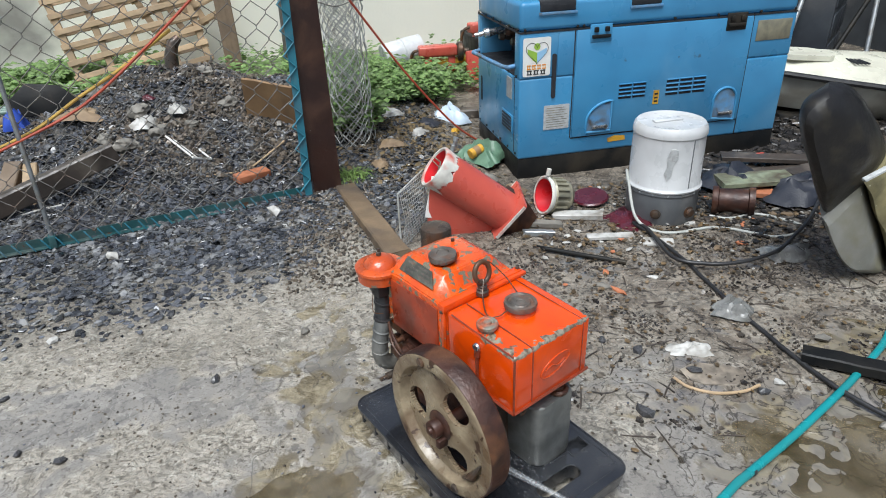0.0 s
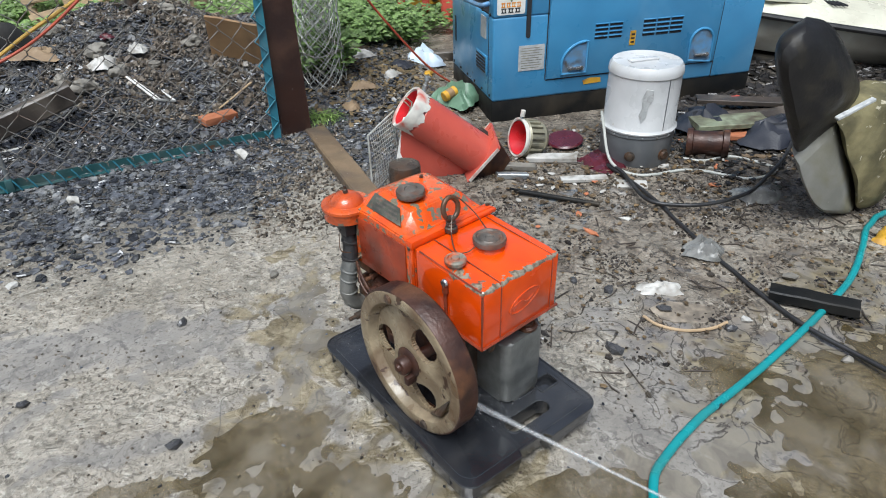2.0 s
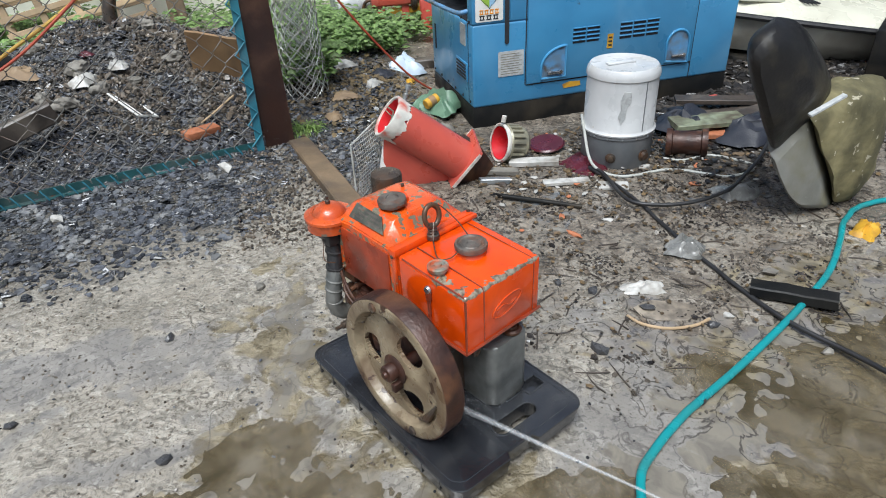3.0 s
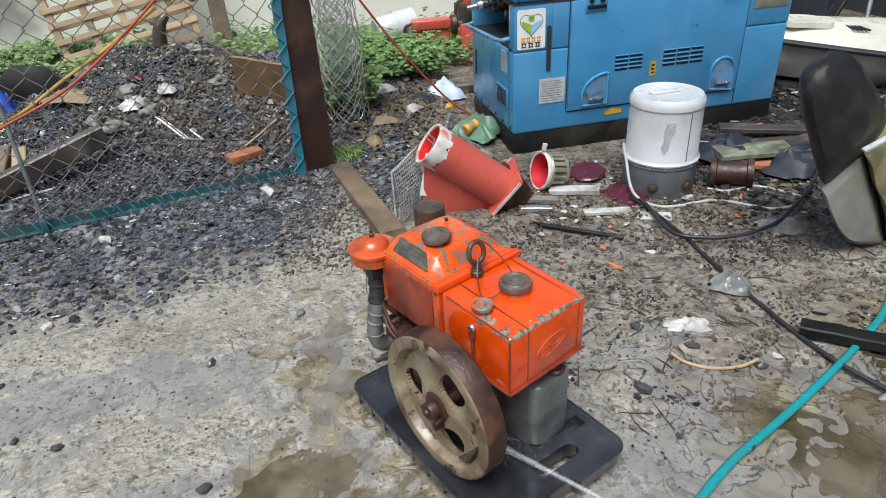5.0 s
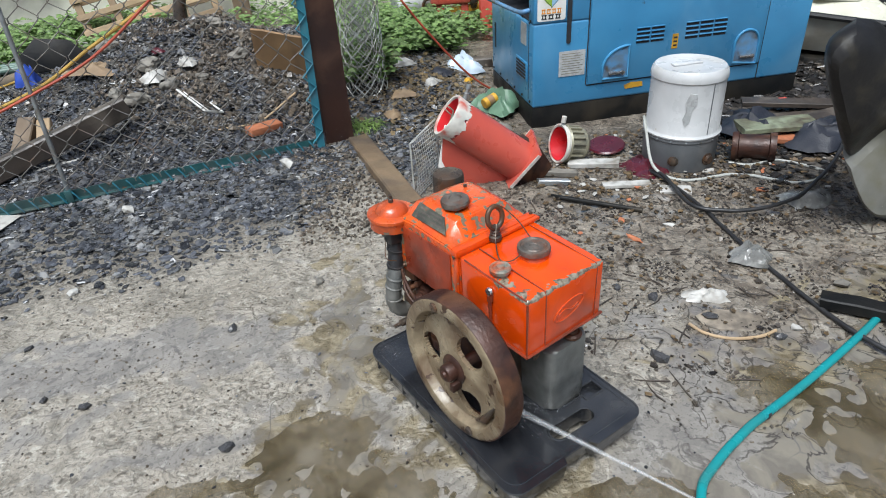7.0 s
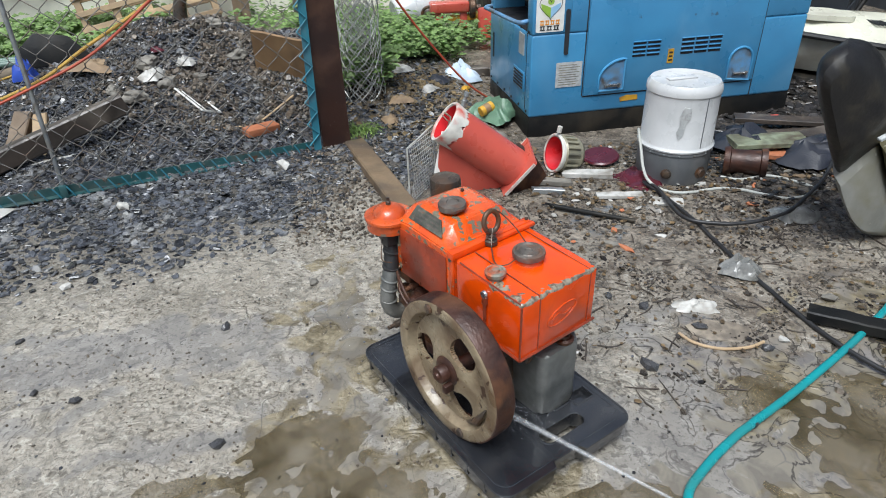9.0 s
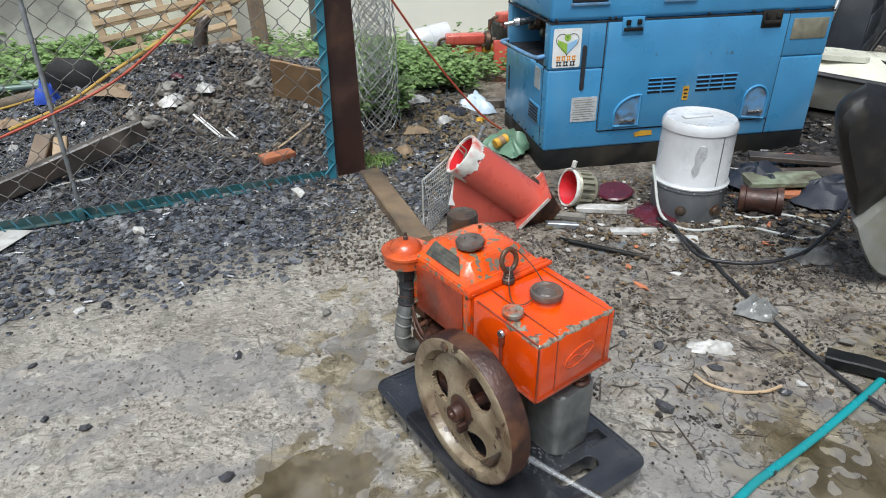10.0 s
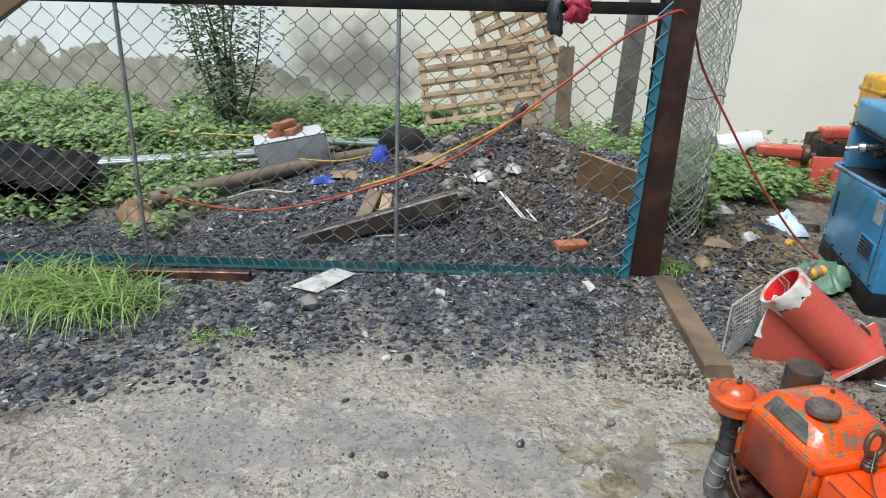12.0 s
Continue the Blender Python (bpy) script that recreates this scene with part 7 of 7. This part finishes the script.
machine("red_machine", pose(1.5, 6.35, 0.02, 0, 0, -4) @ Matrix.Scale(0.72, 4), REDPAINT, YELLOW, "faded red farm machine with a yellow frame bar, behind the weeds")
machine("red_machine", pose(2.1, 6.75, 0.14, 0, 0, 12) @ Matrix.Scale(0.72, 4), REDPAINT, YELLOW, "red and yellow machine part stacked behind")
bm = B()
box(bm, -0.14, 0.14, -0.03, 0.03, 0.0, 0.3, 0.02)
single("red_cover", bm, REDPAINT, "red sheet cover standing among machines", "cover", pose(1.85, 6.2, 0.03, -10, 0, 8))
bm = B()
lathe(bm, [(0.13, 0.0), (0.14, 0.01), (0.135, 0.1), (0.14, 0.11), (0.132, 0.2), (0.14, 0.21), (0.13, 0.4), (0.1, 0.41), (0, 0.41)], 32)
single("white_barrel", bm, WHITE, "dirty white plastic barrel lying in the weeds", "barrel", pose(0.95, 6.5, 0.26, 0, -80, -170))
bm = B()
box(bm, -0.3, 0.3, -0.2, 0.2, 0, 0.62, 0.05, 3)
for k in range(3):
    box(bm, -0.305, 0.305, -0.205, 0.205, 0.12 + 0.17 * k, 0.16 + 0.17 * k, 0.01)
single("yellow_tank", bm, YELLOW, "yellow-brown machine casing behind the generator", "casing", pose(2.55, 6.9, 0.35, 0, 0, 10))
bm = B()
box(bm, -0.5, 0.5, -0.3, 0.3, 0, 0.36, 0.02)
single("machine_stand", bm, SKID, "dark stand carrying the machines", "stand", pose(2.4, 6.9, 0))
bm = B()
crumpled(bm, (0.3, 0.25), 0.16, 44, 12)
single("white_bag", bm, BAG_BLUE, "white and blue plastic bag on the soil", "bag", pose(1.23, 5.05, 0.02, 0, 0, 0))
bm = B()
crumpled(bm, (0.26, 0.3), 0.15, 45, 14)
single("green_bag", bm, BAG_GREEN, "pale green net bag of rubbish beside the generator", "bag", pose(1.25, 4.16, 0.02, 0, 0, 30))
can = thing("yellow_can", pose(1.15, 4.08, 0.09, 0, 75, 20), "yellow tin can lying on the green bag", "can")
bm = B()
lathe(bm, [(0.03, 0.0), (0.034, 0.004), (0.034, 0.096), (0.03, 0.1), (0.028, 0.097), (0, 0.097)], 24)
part("can_body", bm, YELLOW, can)
bm = B()
lathe(bm, [(0.0345, 0.03), (0.0348, 0.032), (0.0348, 0.07), (0.0345, 0.072)], 24, cap=False)
part("label_band", bm, BROWNBOARD, can)
for k, (x, y, s, mt) in enumerate(((0.66, 4.35, 0.09, CARDBOARD), (0.9, 4.55, 0.08, CLOTH_WHITE), (0.55, 4.1, 0.08, CARDBOARD), (1.0, 4.75, 0.1, DARK_RAG), (0.75, 4.9, 0.1, CLOTH_WHITE), (1.15, 3.75, 0.12, STONE), (1.0, 3.6, 0.1, STONE), (1.3, 3.6, 0.09, PLANKWOOD), (0.62, 4.75, 0.07, STRAW), (1.2, 4.7, 0.06, YELLOW))):
    bm = B()
    crumpled(bm, (s * 1.8, s * 1.2), s * 0.5, 70 + k, 8)
    single("rubbish_scrap", bm, mt, "crushed scrap of rubbish on the soil heap", "rubbish", pose(x, y, ground_z(x, y), 0, 0, 47 * k), "rubbish on the soil")
random.seed(63)
verts, faces = [], []
for _ in range(900):
    x, y = random.gauss(0.78, 0.28), random.gauss(4.5, 0.35)
    shard(verts, faces, (x, y, ground_z(x, y) + 0.006), random.uniform(0.01, 0.035), 0.0015, random.uniform(0, 6.3), (random.gauss(0, 0.35), random.gauss(0, 0.35)))
tagged(from_lists("dead_leaves", verts, faces, STRAW), "brown dead leaves and stalks on the soil heap", "leaf litter", "", "stuff")
plank("timber_baulk", 1.05, 5.15, 0.02, -6, 0.9, 0.1, 0.08, DARKWOOD, "dark soaked timber edging the weed bed", "timber", 0, 0, 31)


# ---- things behind the gate ----
def on_ground(x, y, dz=0.0):
    return ground_z(x, y) + dz


plank("wooden_beam", -1.53, 4.05, 0.12, 21, 1.1, 0.08, 0.12, DARKWOOD, "old soaked beam lying on the slate heap", "beam", -15, 0, 41)
plank("wooden_stake", -1.72, 4.25, 0.1, 80, 0.45, 0.11, 0.05, PLANKWOOD, "short wooden stake propped on the beam", "stake", -35, 0, 42)
plank("wooden_stake", -1.58, 4.25, 0.12, 95, 0.36, 0.08, 0.05, PALLETWOOD, "short pale wooden stake propped on the beam", "stake", -32, 0, 43)
bm = B()
pts = spline([(-3.45, 4.25, 0.08), (-3.0, 4.75, 0.13), (-2.5, 5.35, 0.17), (-2.15, 5.75, 0.19)], 8)
tube(bm, pts, 0.055, 14, [0.062 - 0.012 * i / len(pts) + 0.004 * noise.noise(Vector((i * 0.7, 0, 0))) for i in range(len(pts))])
single("wooden_pole", bm, LOG, "long grey-brown wooden pole lying on the ground", "pole")
gb = thing("metal_box", pose(-2.74, 5.35, 0.0, 0, -8, 30), "grey galvanised sheet box, tilted in the weeds", "box")
bm = B()
box(bm, -0.3, 0.3, -0.18, 0.18, 0, 0.40, 0.015)
part("casing", bm, GREYBOX, gb)
bm = B()
box(bm, 0.302, 0.31, -0.17, 0.17, 0.01, 0.39, 0.003)
box(bm, -0.3, 0.3, -0.18, 0.18, 0.402, 0.408, 0.002)
part("lid", bm, LIGHTBOX, gb, "paler side and lid")
for x, z, rz in ((-0.02, 0.0, 10), (0.1, 0.0, 60), (0.03, 0.06, 25)):
    bm = B()
    box(bm, -0.1, 0.1, -0.045, 0.045, 0, 0.055, 0.005)
    single("brick", bm, BRICK, "orange brick lying on the grey metal box", "brick", pose(-2.74, 5.35, 0.0, 0, -8, 30) @ pose(x - 0.05, 0, 0.41 + z, 0, 0, rz), "bricks on the box")
ground_tube("dry_reed", [(-4.2, 5.5, 0.3), (-3.4, 5.65, 0.28), (-2.5, 5.9, 0.3)], 0.008, CABLE_YELLOW, "dry yellow reed lying over the weeds", "reed", 6)
ground_tube("dry_reed", [(-2.6, 5.1, 0.25), (-2.3, 5.25, 0.22), (-2.05, 5.5, 0.24)], 0.008, CABLE_YELLOW, "dry yellow reed beside the metal box", "reed", 6)
ground_tube("bent_wire", [(-2.95, 4.5, 0.06), (-2.75, 4.65, 0.1), (-2.45, 4.7, 0.08)], 0.008, CLOTH_WHITE, "bent pale wire on the ground", "wire", 6)
# bundle of galvanised tubes
for k in range(9):
    bm = B()
    tube(bm, [(-1.1, 0, 0), (1.1, 0, 0)], 0.024, 10)
    y, z = 0.055 * (k % 5), 0.05 + 0.05 * (k // 5)
    single("steel_tube", bm, GALV, "galvanised steel tube in a bundle on the weeds", "tube", pose(-3.75, 5.1 + y, 0.06 + z, 0, 0, 30 + 1.2 * (k % 3)), "bundle of steel tubes")
for k in range(3):
    bm = B()
    tube(bm, [(-0.9, 0, 0), (0.9, 0, 0)], 0.026, 10)
    single("green_tube", bm, GREENPIPE, "dull green pipe lying behind the slate heap", "tube", pose(-1.95, 6.05 + 0.07 * k, 0.2, 0, 0, 10), "green pipes")
# dark corrugated sheets
for k in range(6):
    bm = B()
    rings = []
    for i in range(41):
        x = -0.55 + 1.1 * i / 40
        z = 0.016 * math.sin(i * 1.25)
        rings.append([bm.verts.new((x, y, z + dz)) for y, dz in ((-0.3, 0), (0.3, 0), (0.3, 0.006), (-0.3, 0.006))])
    for a, b in zip(rings, rings[1:]):
        for i in range(4):
            j = (i + 1) % 4
            bm.faces.new((a[i], b[i], b[j], a[j]))
    bm.faces.new(rings[0][::-1])
    bm.faces.new(rings[-1])
    bmesh.ops.recalc_face_normals(bm, faces=bm.faces[:])
    single("roof_sheet", bm, SKID, "dark rusted corrugated sheet in a stack", "roof sheet", pose(-4.55 + 0.05 * (k % 3), 4.2 - 0.03 * k, 0.06 + 0.06 * k, 9 * (k % 3) - 8, 5 + 5 * (k % 2), 14 + 17 * (k % 4) - 12), "stack of corrugated sheets")
# dark bent tin and blue rag
bm = B()
prism(bm, [(-0.2, 0.0), (-0.24, 0.12), (-0.1, 0.24), (0.12, 0.2), (0.24, 0.06), (0.2, 0.0)], -0.015, 0.015, pose(0, 0, 0, 70, 0, 0), 0.004)
single("dark_tin", bm, SKID, "bent dark sheet of tin on the heap", "tin sheet", pose(-1.75, 5.4, on_ground(-1.75, 5.4, 0.0), 0, 0, 8))
for k, (x, y, sx, sy, h, mt, lb, ct) in enumerate((
        (-1.9, 5.2, 0.14, 0.12, 0.16, BLUE_RAG, "blue plastic rag on the slate heap", "rag"), (-2.3, 4.9, 0.22, 0.12, 0.05, BLUE_RAG, "blue plastic strip on the ground", "rag"), (-0.95, 4.75, 0.2, 0.15, 0.07, CLOTH_WHITE, "crushed white plastic on the slate heap", "plastic"),
        (-0.75, 4.85, 0.16, 0.12, 0.06, CLOTH_WHITE, "crushed white plastic on the slate heap", "plastic"), (-0.95, 5.0, 0.1, 0.07, 0.03, MAROON, "dark red scrap of plastic on the slate heap", "plastic"), (-1.4, 5.0, 0.4, 0.22, 0.07, CARDBOARD, "soggy brown card on the slate heap", "card"),
        (-2.1, 5.0, 0.3, 0.2, 0.05, CARDBOARD, "soggy brown card beside the pole", "card"), (-1.95, 4.55, 0.06, 0.06, 0.05, CLOTH_WHITE, "white cup lid on the chips", "lid"), (-2.0, 6.9, 0.25, 0.2, 0.2, CLOTH_WHITE, "white bag in the weeds by the wall", "bag"), (-4.8, 7.0, 0.45, 0.3, 0.22, CLOTH_WHITE, "pale sack in the weeds", "sack"), (-3.4, 4.0, 0.28, 0.22, 0.18, BROWNBOARD, "rotten brown stump in the grass", "stump"))):
    bm = B()
    crumpled(bm, (sx, sy), h, 80 + k, 12)
    single(lb.split()[1] + "_scrap" if ct in ("plastic", "rag", "card") else ct.replace(" ", "_"), bm, mt, lb, ct, pose(x, y, on_ground(x, y), 0, 0, 31 * k))
for k, (x, y, s) in enumerate(((-1.05, 4.5, 0.12), (-0.85, 4.62, 0.1), (-1.2, 4.62, 0.09), (-0.65, 4.7, 0.08), (-0.4, 4.9, 0.1), (-1.0, 4.85, 0.13), (-0.55, 5.2, 0.1), (-1.3, 5.2, 0.12))):
    bm = B()
    lump(bm, (s * 1.3, s, s * 0.8), 200 + k, 3, 0.45)
    single("rubble_stone", bm, STONE, "pale broken rubble stone on the slate heap", "stone", pose(x, y, on_ground(x, y, s * 0.2), 0, 0, 50 * k), "rubble stones", smooth=False)
# white wire rack
rk = thing("wire_rack", pose(-0.66, 4.42, on_ground(-0.66, 4.42, 0.03), -20, 8, -60), "bent white coated wire rack on the chips", "wire rack")
bm = B()
tube(bm, [(-0.2, -0.06, 0), (0.2, -0.06, 0), (0.2, 0.06, 0), (-0.2, 0.06, 0)], 0.007, 6, closed=True)
tube(bm, [(-0.2, -0.03, 0.0), (0.2, -0.03, 0.0)], 0.004, 6)
part("wire_frame", bm, STICKER, rk, smooth=False)
ground_tube("thin_rod", [(-0.55, 4.15, 0.05), (-0.3, 4.2, 0.12), (-0.05, 4.4, 0.22)], 0.006, PALLETWOOD, "thin pale twig on the slate heap", "twig", 6)
ground_tube("thin_rod", [(-1.6, 4.0, 0.03), (-1.35, 4.05, 0.03)], 0.007, CLOTH_WHITE, "thin white rod on the chips", "rod", 6)
# brown board and scorched stump on the heap
plank("brown_board", -0.07, 4.72, on_ground(-0.07, 4.72, -0.06), -22, 0.46, 0.02, 0.36, BROWNBOARD, "warped brown board stuck in the heap", "board", 10, 18, 45)
bm = B()
tube(bm, [(0, 0, -0.05), (0.02, 0, 0.12), (0.05, 0.01, 0.2), (0.1, 0.02, 0.24)], 0.05, 10, [0.06, 0.05, 0.045, 0.03])
single("stump", bm, IRON, "dark stump of pipe sticking out of the heap", "stump", pose(-0.85, 5.6, on_ground(-0.85, 5.6, -0.02)))


def build_pallet(m, label, w, h, verticals, slats, seed):
    p = thing("wooden_pallet", m, label, "pallet", "pallets against the wall")
    random.seed(seed)
    for k in range(verticals):
        bm = B()
        x = -w / 2 + 0.05 + (w - 0.1) * k / (verticals - 1)
        box(bm, x - 0.032, x + 0.032, -0.05, 0.04, 0, h, 0.004, 1)
        part("stringer", bm, PALLETWOOD, p, smooth=False)
    for k in range(slats):
        bm = B()
        z = 0.04 + (h - 0.08) * k / (slats - 1)
        box(bm, -w / 2, w / 2, 0.042, 0.062, z - 0.028, z + 0.028, 0.003, 1, pose(0, 0, 0, 0, random.uniform(-0.7, 0.7), 0))
        part("slat", bm, PALLETWOOD, p, smooth=False)
    for k in range(slats):
        bm = B()
        z = 0.05 + (h - 0.08) * k / (slats - 1)
        box(bm, -w / 2, w / 2, -0.068, -0.052, z - 0.026, z + 0.026, 0.003, 1, pose(0, 0, 0, 0, random.uniform(-0.7, 0.7), 0))
        part("slat", bm, PALLETWOOD, p, smooth=False)


build_pallet(pose(-1.35, 7.3, 0.1, -14, -9, 12), "weathered pine pallet leaning on the boundary wall", 1.32, 0.95, 5, 7, 1)
build_pallet(pose(-0.85, 7.6, 0.5, -10, -22, 14), "weathered pine pallet standing behind another", 0.8, 1.2, 4, 8, 2)
plank("grey_plank", -0.5, 7.2, 0.02, 8, 0.16, 0.05, 1.05, PLANKWOOD, "upright grey plank leaning beside the pallets", "plank", 0, -10, 51)
plank("dark_board", -2.5, 7.5, 0.12, 5, 0.9, 0.3, 0.06, DARKWOOD, "dark board lying by the wall", "board", 0, 0, 52)
bm = B()
box(bm, -0.1, 0.1, -0.08, 0.08, 0, 2.6, 0.01)
single("concrete_post", bm, STONE, "grey concrete post standing before the wall", "post", pose(0.1, 7.2, 0, 0, 1.5, 0))
plank("timber_brace", -3.1, 3.02, 1.5, 11.4, 2.6, 0.05, 0.17, PLANKWOOD, "old timber brace fixed across the gate's end", "brace", -32, 0, 53)


# ---- plants ----
def leaf(verts, faces, p, d, up, ln, w):
    """A pointed leaf folded along its rib."""
    b = len(verts)
    side = d.cross(up).normalized()
    for q in (p, p + d * ln * 0.45 + side * w - up * 0.15 * w, p + d * ln * 0.5 + up * 0.12 * ln, p + d * ln * 0.45 - side * w - up * 0.15 * w, p + d * ln - up * 0.15 * ln):
        verts.append(tuple(q))
    faces.extend(((b, b + 1, b + 2), (b, b + 2, b + 3), (b + 1, b + 4, b + 2), (b + 2, b + 4, b + 3)))


def weeds(name, spots, count, height, mat, label, seed, size=0.05):
    random.seed(seed)
    verts, faces = [], []
    for _ in range(count):
        x0, x1, y0, y1 = random.choice(spots)
        x, y = random.uniform(x0, x1), random.uniform(y0, y1)
        if noise.noise(Vector((x * 1.3, y * 1.3, seed))) < -0.28:
            continue
        g = ground_z(x, y)
        h = height * (0.35 + 0.65 * random.random()) * (0.8 + 0.5 * noise.noise(Vector((x, y, 9))))
        lean = Vector((random.gauss(0, 0.25), random.gauss(0, 0.25), 1)).normalized()
        for k in range(7):
            t = 0.25 + 0.75 * (k + random.random()) / 7
            p = Vector((x, y, g)) + lean * h * t
            a = random.uniform(0, 2 * math.pi)
            d = Vector((math.cos(a), math.sin(a), random.uniform(-0.2, 0.5))).normalized()
            ln = size * random.uniform(0.6, 1.5)
            leaf(verts, faces, p, d, Vector((0, 0, 1)), ln, ln * 0.32)
    return tagged(from_lists(name, verts, faces, mat), label, "weeds", "", "stuff")


weeds("weed_bed", ((-8.5, -2.4, 6.0, 8.05), (-7.0, -3.6, 5.5, 6.3), (-2.6, -1.2, 6.4, 8.0)), 4200, 0.34, LEAF, "rank green weeds along the boundary wall", 71, 0.085)
weeds("weed_bed", ((-5.5, -3.0, 3.6, 5.2), (-4.6, -3.3, 4.4, 5.6)), 900, 0.26, LEAF, "green weeds growing round the scrap", 72, 0.06)
weeds("weed_bed", ((0.45, 1.36, 5.15, 6.2), (0.3, 2.2, 5.8, 7.6)), 1100, 0.42, LEAF, "fresh green weeds beside the generator", 73, 0.065)
weeds("weed_bed", ((-0.6, 0.7, 6.3, 8.0), (0.25, 0.6, 4.45, 5.4)), 520, 0.38, LEAF, "green weeds behind the rolled mesh", 74, 0.065)


def build_shrub():
    s = thing("shrub", pose(-4.0, 6.5, 0.02), "tall leafy shrub growing before the wall", "shrub")
    random.seed(81)
    stems, verts, faces = B(), [], []
    for k in range(9):
        a = random.uniform(0, 6.28)
        top = Vector((0.44 * math.cos(a), 0.3 * math.sin(a), random.uniform(1.4, 2.3)))
        pts = spline([(0.03 * math.cos(a), 0.03 * math.sin(a), 0), tuple(top * 0.5 + Vector((random.gauss(0, 0.06), random.gauss(0, 0.06), 0))), tuple(top)], 8)
        tube(stems, pts, 0.012, 6, [0.014 - 0.011 * i / len(pts) for i in range(len(pts))])
        for i, p in enumerate(pts[2:]):
            for _ in range(20):
                q = p + Vector((random.gauss(0, 0.12), random.gauss(0, 0.12), random.gauss(0, 0.08)))
                a2 = random.uniform(0, 6.28)
                d = Vector((math.cos(a2), math.sin(a2), random.uniform(-0.5, 0.5))).normalized()
                ln = random.uniform(0.04, 0.1)
                leaf(verts, faces, q, d, Vector((0, 0, 1)), ln, ln * 0.26)
    part("trunk", stems, BARK, s)
    from_lists("crown", verts, faces, LEAF_DARK, s)


build_shrub()


def grass_tuft(x, y, n, ln, label, seed, spread=0.1):
    random.seed(seed)
    verts, faces = [], []
    for _ in range(n):
        a = random.uniform(0, 6.28)
        p = Vector((x + random.gauss(0, spread), y + random.gauss(0, spread * 0.6), 0))
        p.z = ground_z(p.x, p.y) - 0.003
        l, w = ln * random.uniform(0.4, 1.2), random.uniform(0.003, 0.007)
        side = Vector((-math.sin(a), math.cos(a), 0)) * w
        d = Vector((math.cos(a), math.sin(a), 0))
        b = len(verts)
        for t, h in ((0, 0), (0.25, 0.36), (0.6, 0.44), (1.0, 0.16)):
            q = p + d * l * t * 0.8 + Vector((0, 0, l * h * 0.62))
            verts.extend((tuple(q - side * (1 - t)), tuple(q + side * (1 - t))))
        for k in range(3):
            faces.append((b + 2 * k, b + 2 * k + 1, b + 2 * k + 3, b + 2 * k + 2))
    return tagged(from_lists("grass_tuft", verts, faces, GRASS), label, "grass", "", "stuff")


grass_tuft(-2.72, 2.78, 360, 0.5, "long green grass tuft at the gate's foot", 91, 0.16)
grass_tuft(-3.1, 2.75, 300, 0.52, "long green grass tuft at the gate's foot", 92, 0.16)
grass_tuft(-2.0, 2.62, 70, 0.08, "small yellowing tuft of grass in the chips", 93, 0.05)
grass_tuft(-1.85, 2.7, 50, 0.07, "small yellowing tuft of grass in the chips", 94, 0.04)
grass_tuft(0.35, 3.98, 110, 0.16, "green grass at the post's foot", 95, 0.06)

# ---- the pressure washer's jet, as it plays on the engine's foot ----
bm = B()
line = [Vector((0.515, 1.43, 0.105)).lerp(Vector((0.86, 0.845, 0.235)), k / 16) for k in range(17)]
tube(bm, line, 0.003, 8, [0.0034 - 0.0018 * (k / 16) ** 0.6 for k in range(17)])
tube(bm, line, 0.01, 10, [0.014 - 0.0105 * (k / 16) ** 0.4 for k in range(17)])
random.seed(97)
for k in range(260):
    p = line[0].lerp(line[16], abs(random.gauss(0, 0.1))) + Vector((random.gauss(0, 0.03), random.gauss(0, 0.03), abs(random.gauss(0, 0.02))))
    bmesh.ops.create_icosphere(bm, subdivisions=1, radius=random.uniform(0.0007, 0.002), matrix=Matrix.Translation(p))
single("water_jet", bm, SPRAY, "thin white jet of water playing on the engine", "water jet", kind="stuff")

# ---- fine droplets drifting off beside the engine ----
random.seed(98)
verts, faces = [], []
for _ in range(9000):
    t = random.random() ** 0.8
    c = Vector((0.26, 1.72, 0.2)).lerp(Vector((-0.2, 2.75, 0.42)), t)
    p = c + Vector((random.gauss(0, 0.07 + 0.16 * t), random.gauss(0, 0.07 + 0.16 * t), random.gauss(0, 0.05 + 0.1 * t)))
    if p.z < 0.03:
        continue
    r, b = random.uniform(0.0004, 0.0011), len(verts)
    verts += [(p.x + r, p.y, p.z), (p.x - r, p.y, p.z), (p.x, p.y + r, p.z), (p.x, p.y - r, p.z), (p.x, p.y, p.z + r), (p.x, p.y, p.z - r)]
    faces += [(b, b + 2, b + 4), (b + 2, b + 1, b + 4), (b + 1, b + 3, b + 4), (b + 3, b, b + 4), (b + 2, b, b + 5), (b + 1, b + 2, b + 5), (b + 3, b + 1, b + 5), (b, b + 3, b + 5)]
tagged(from_lists("water_mist", verts, faces, SPRAY), "thin drifting mist of fine water droplets beside the engine", "mist", "", "stuff")
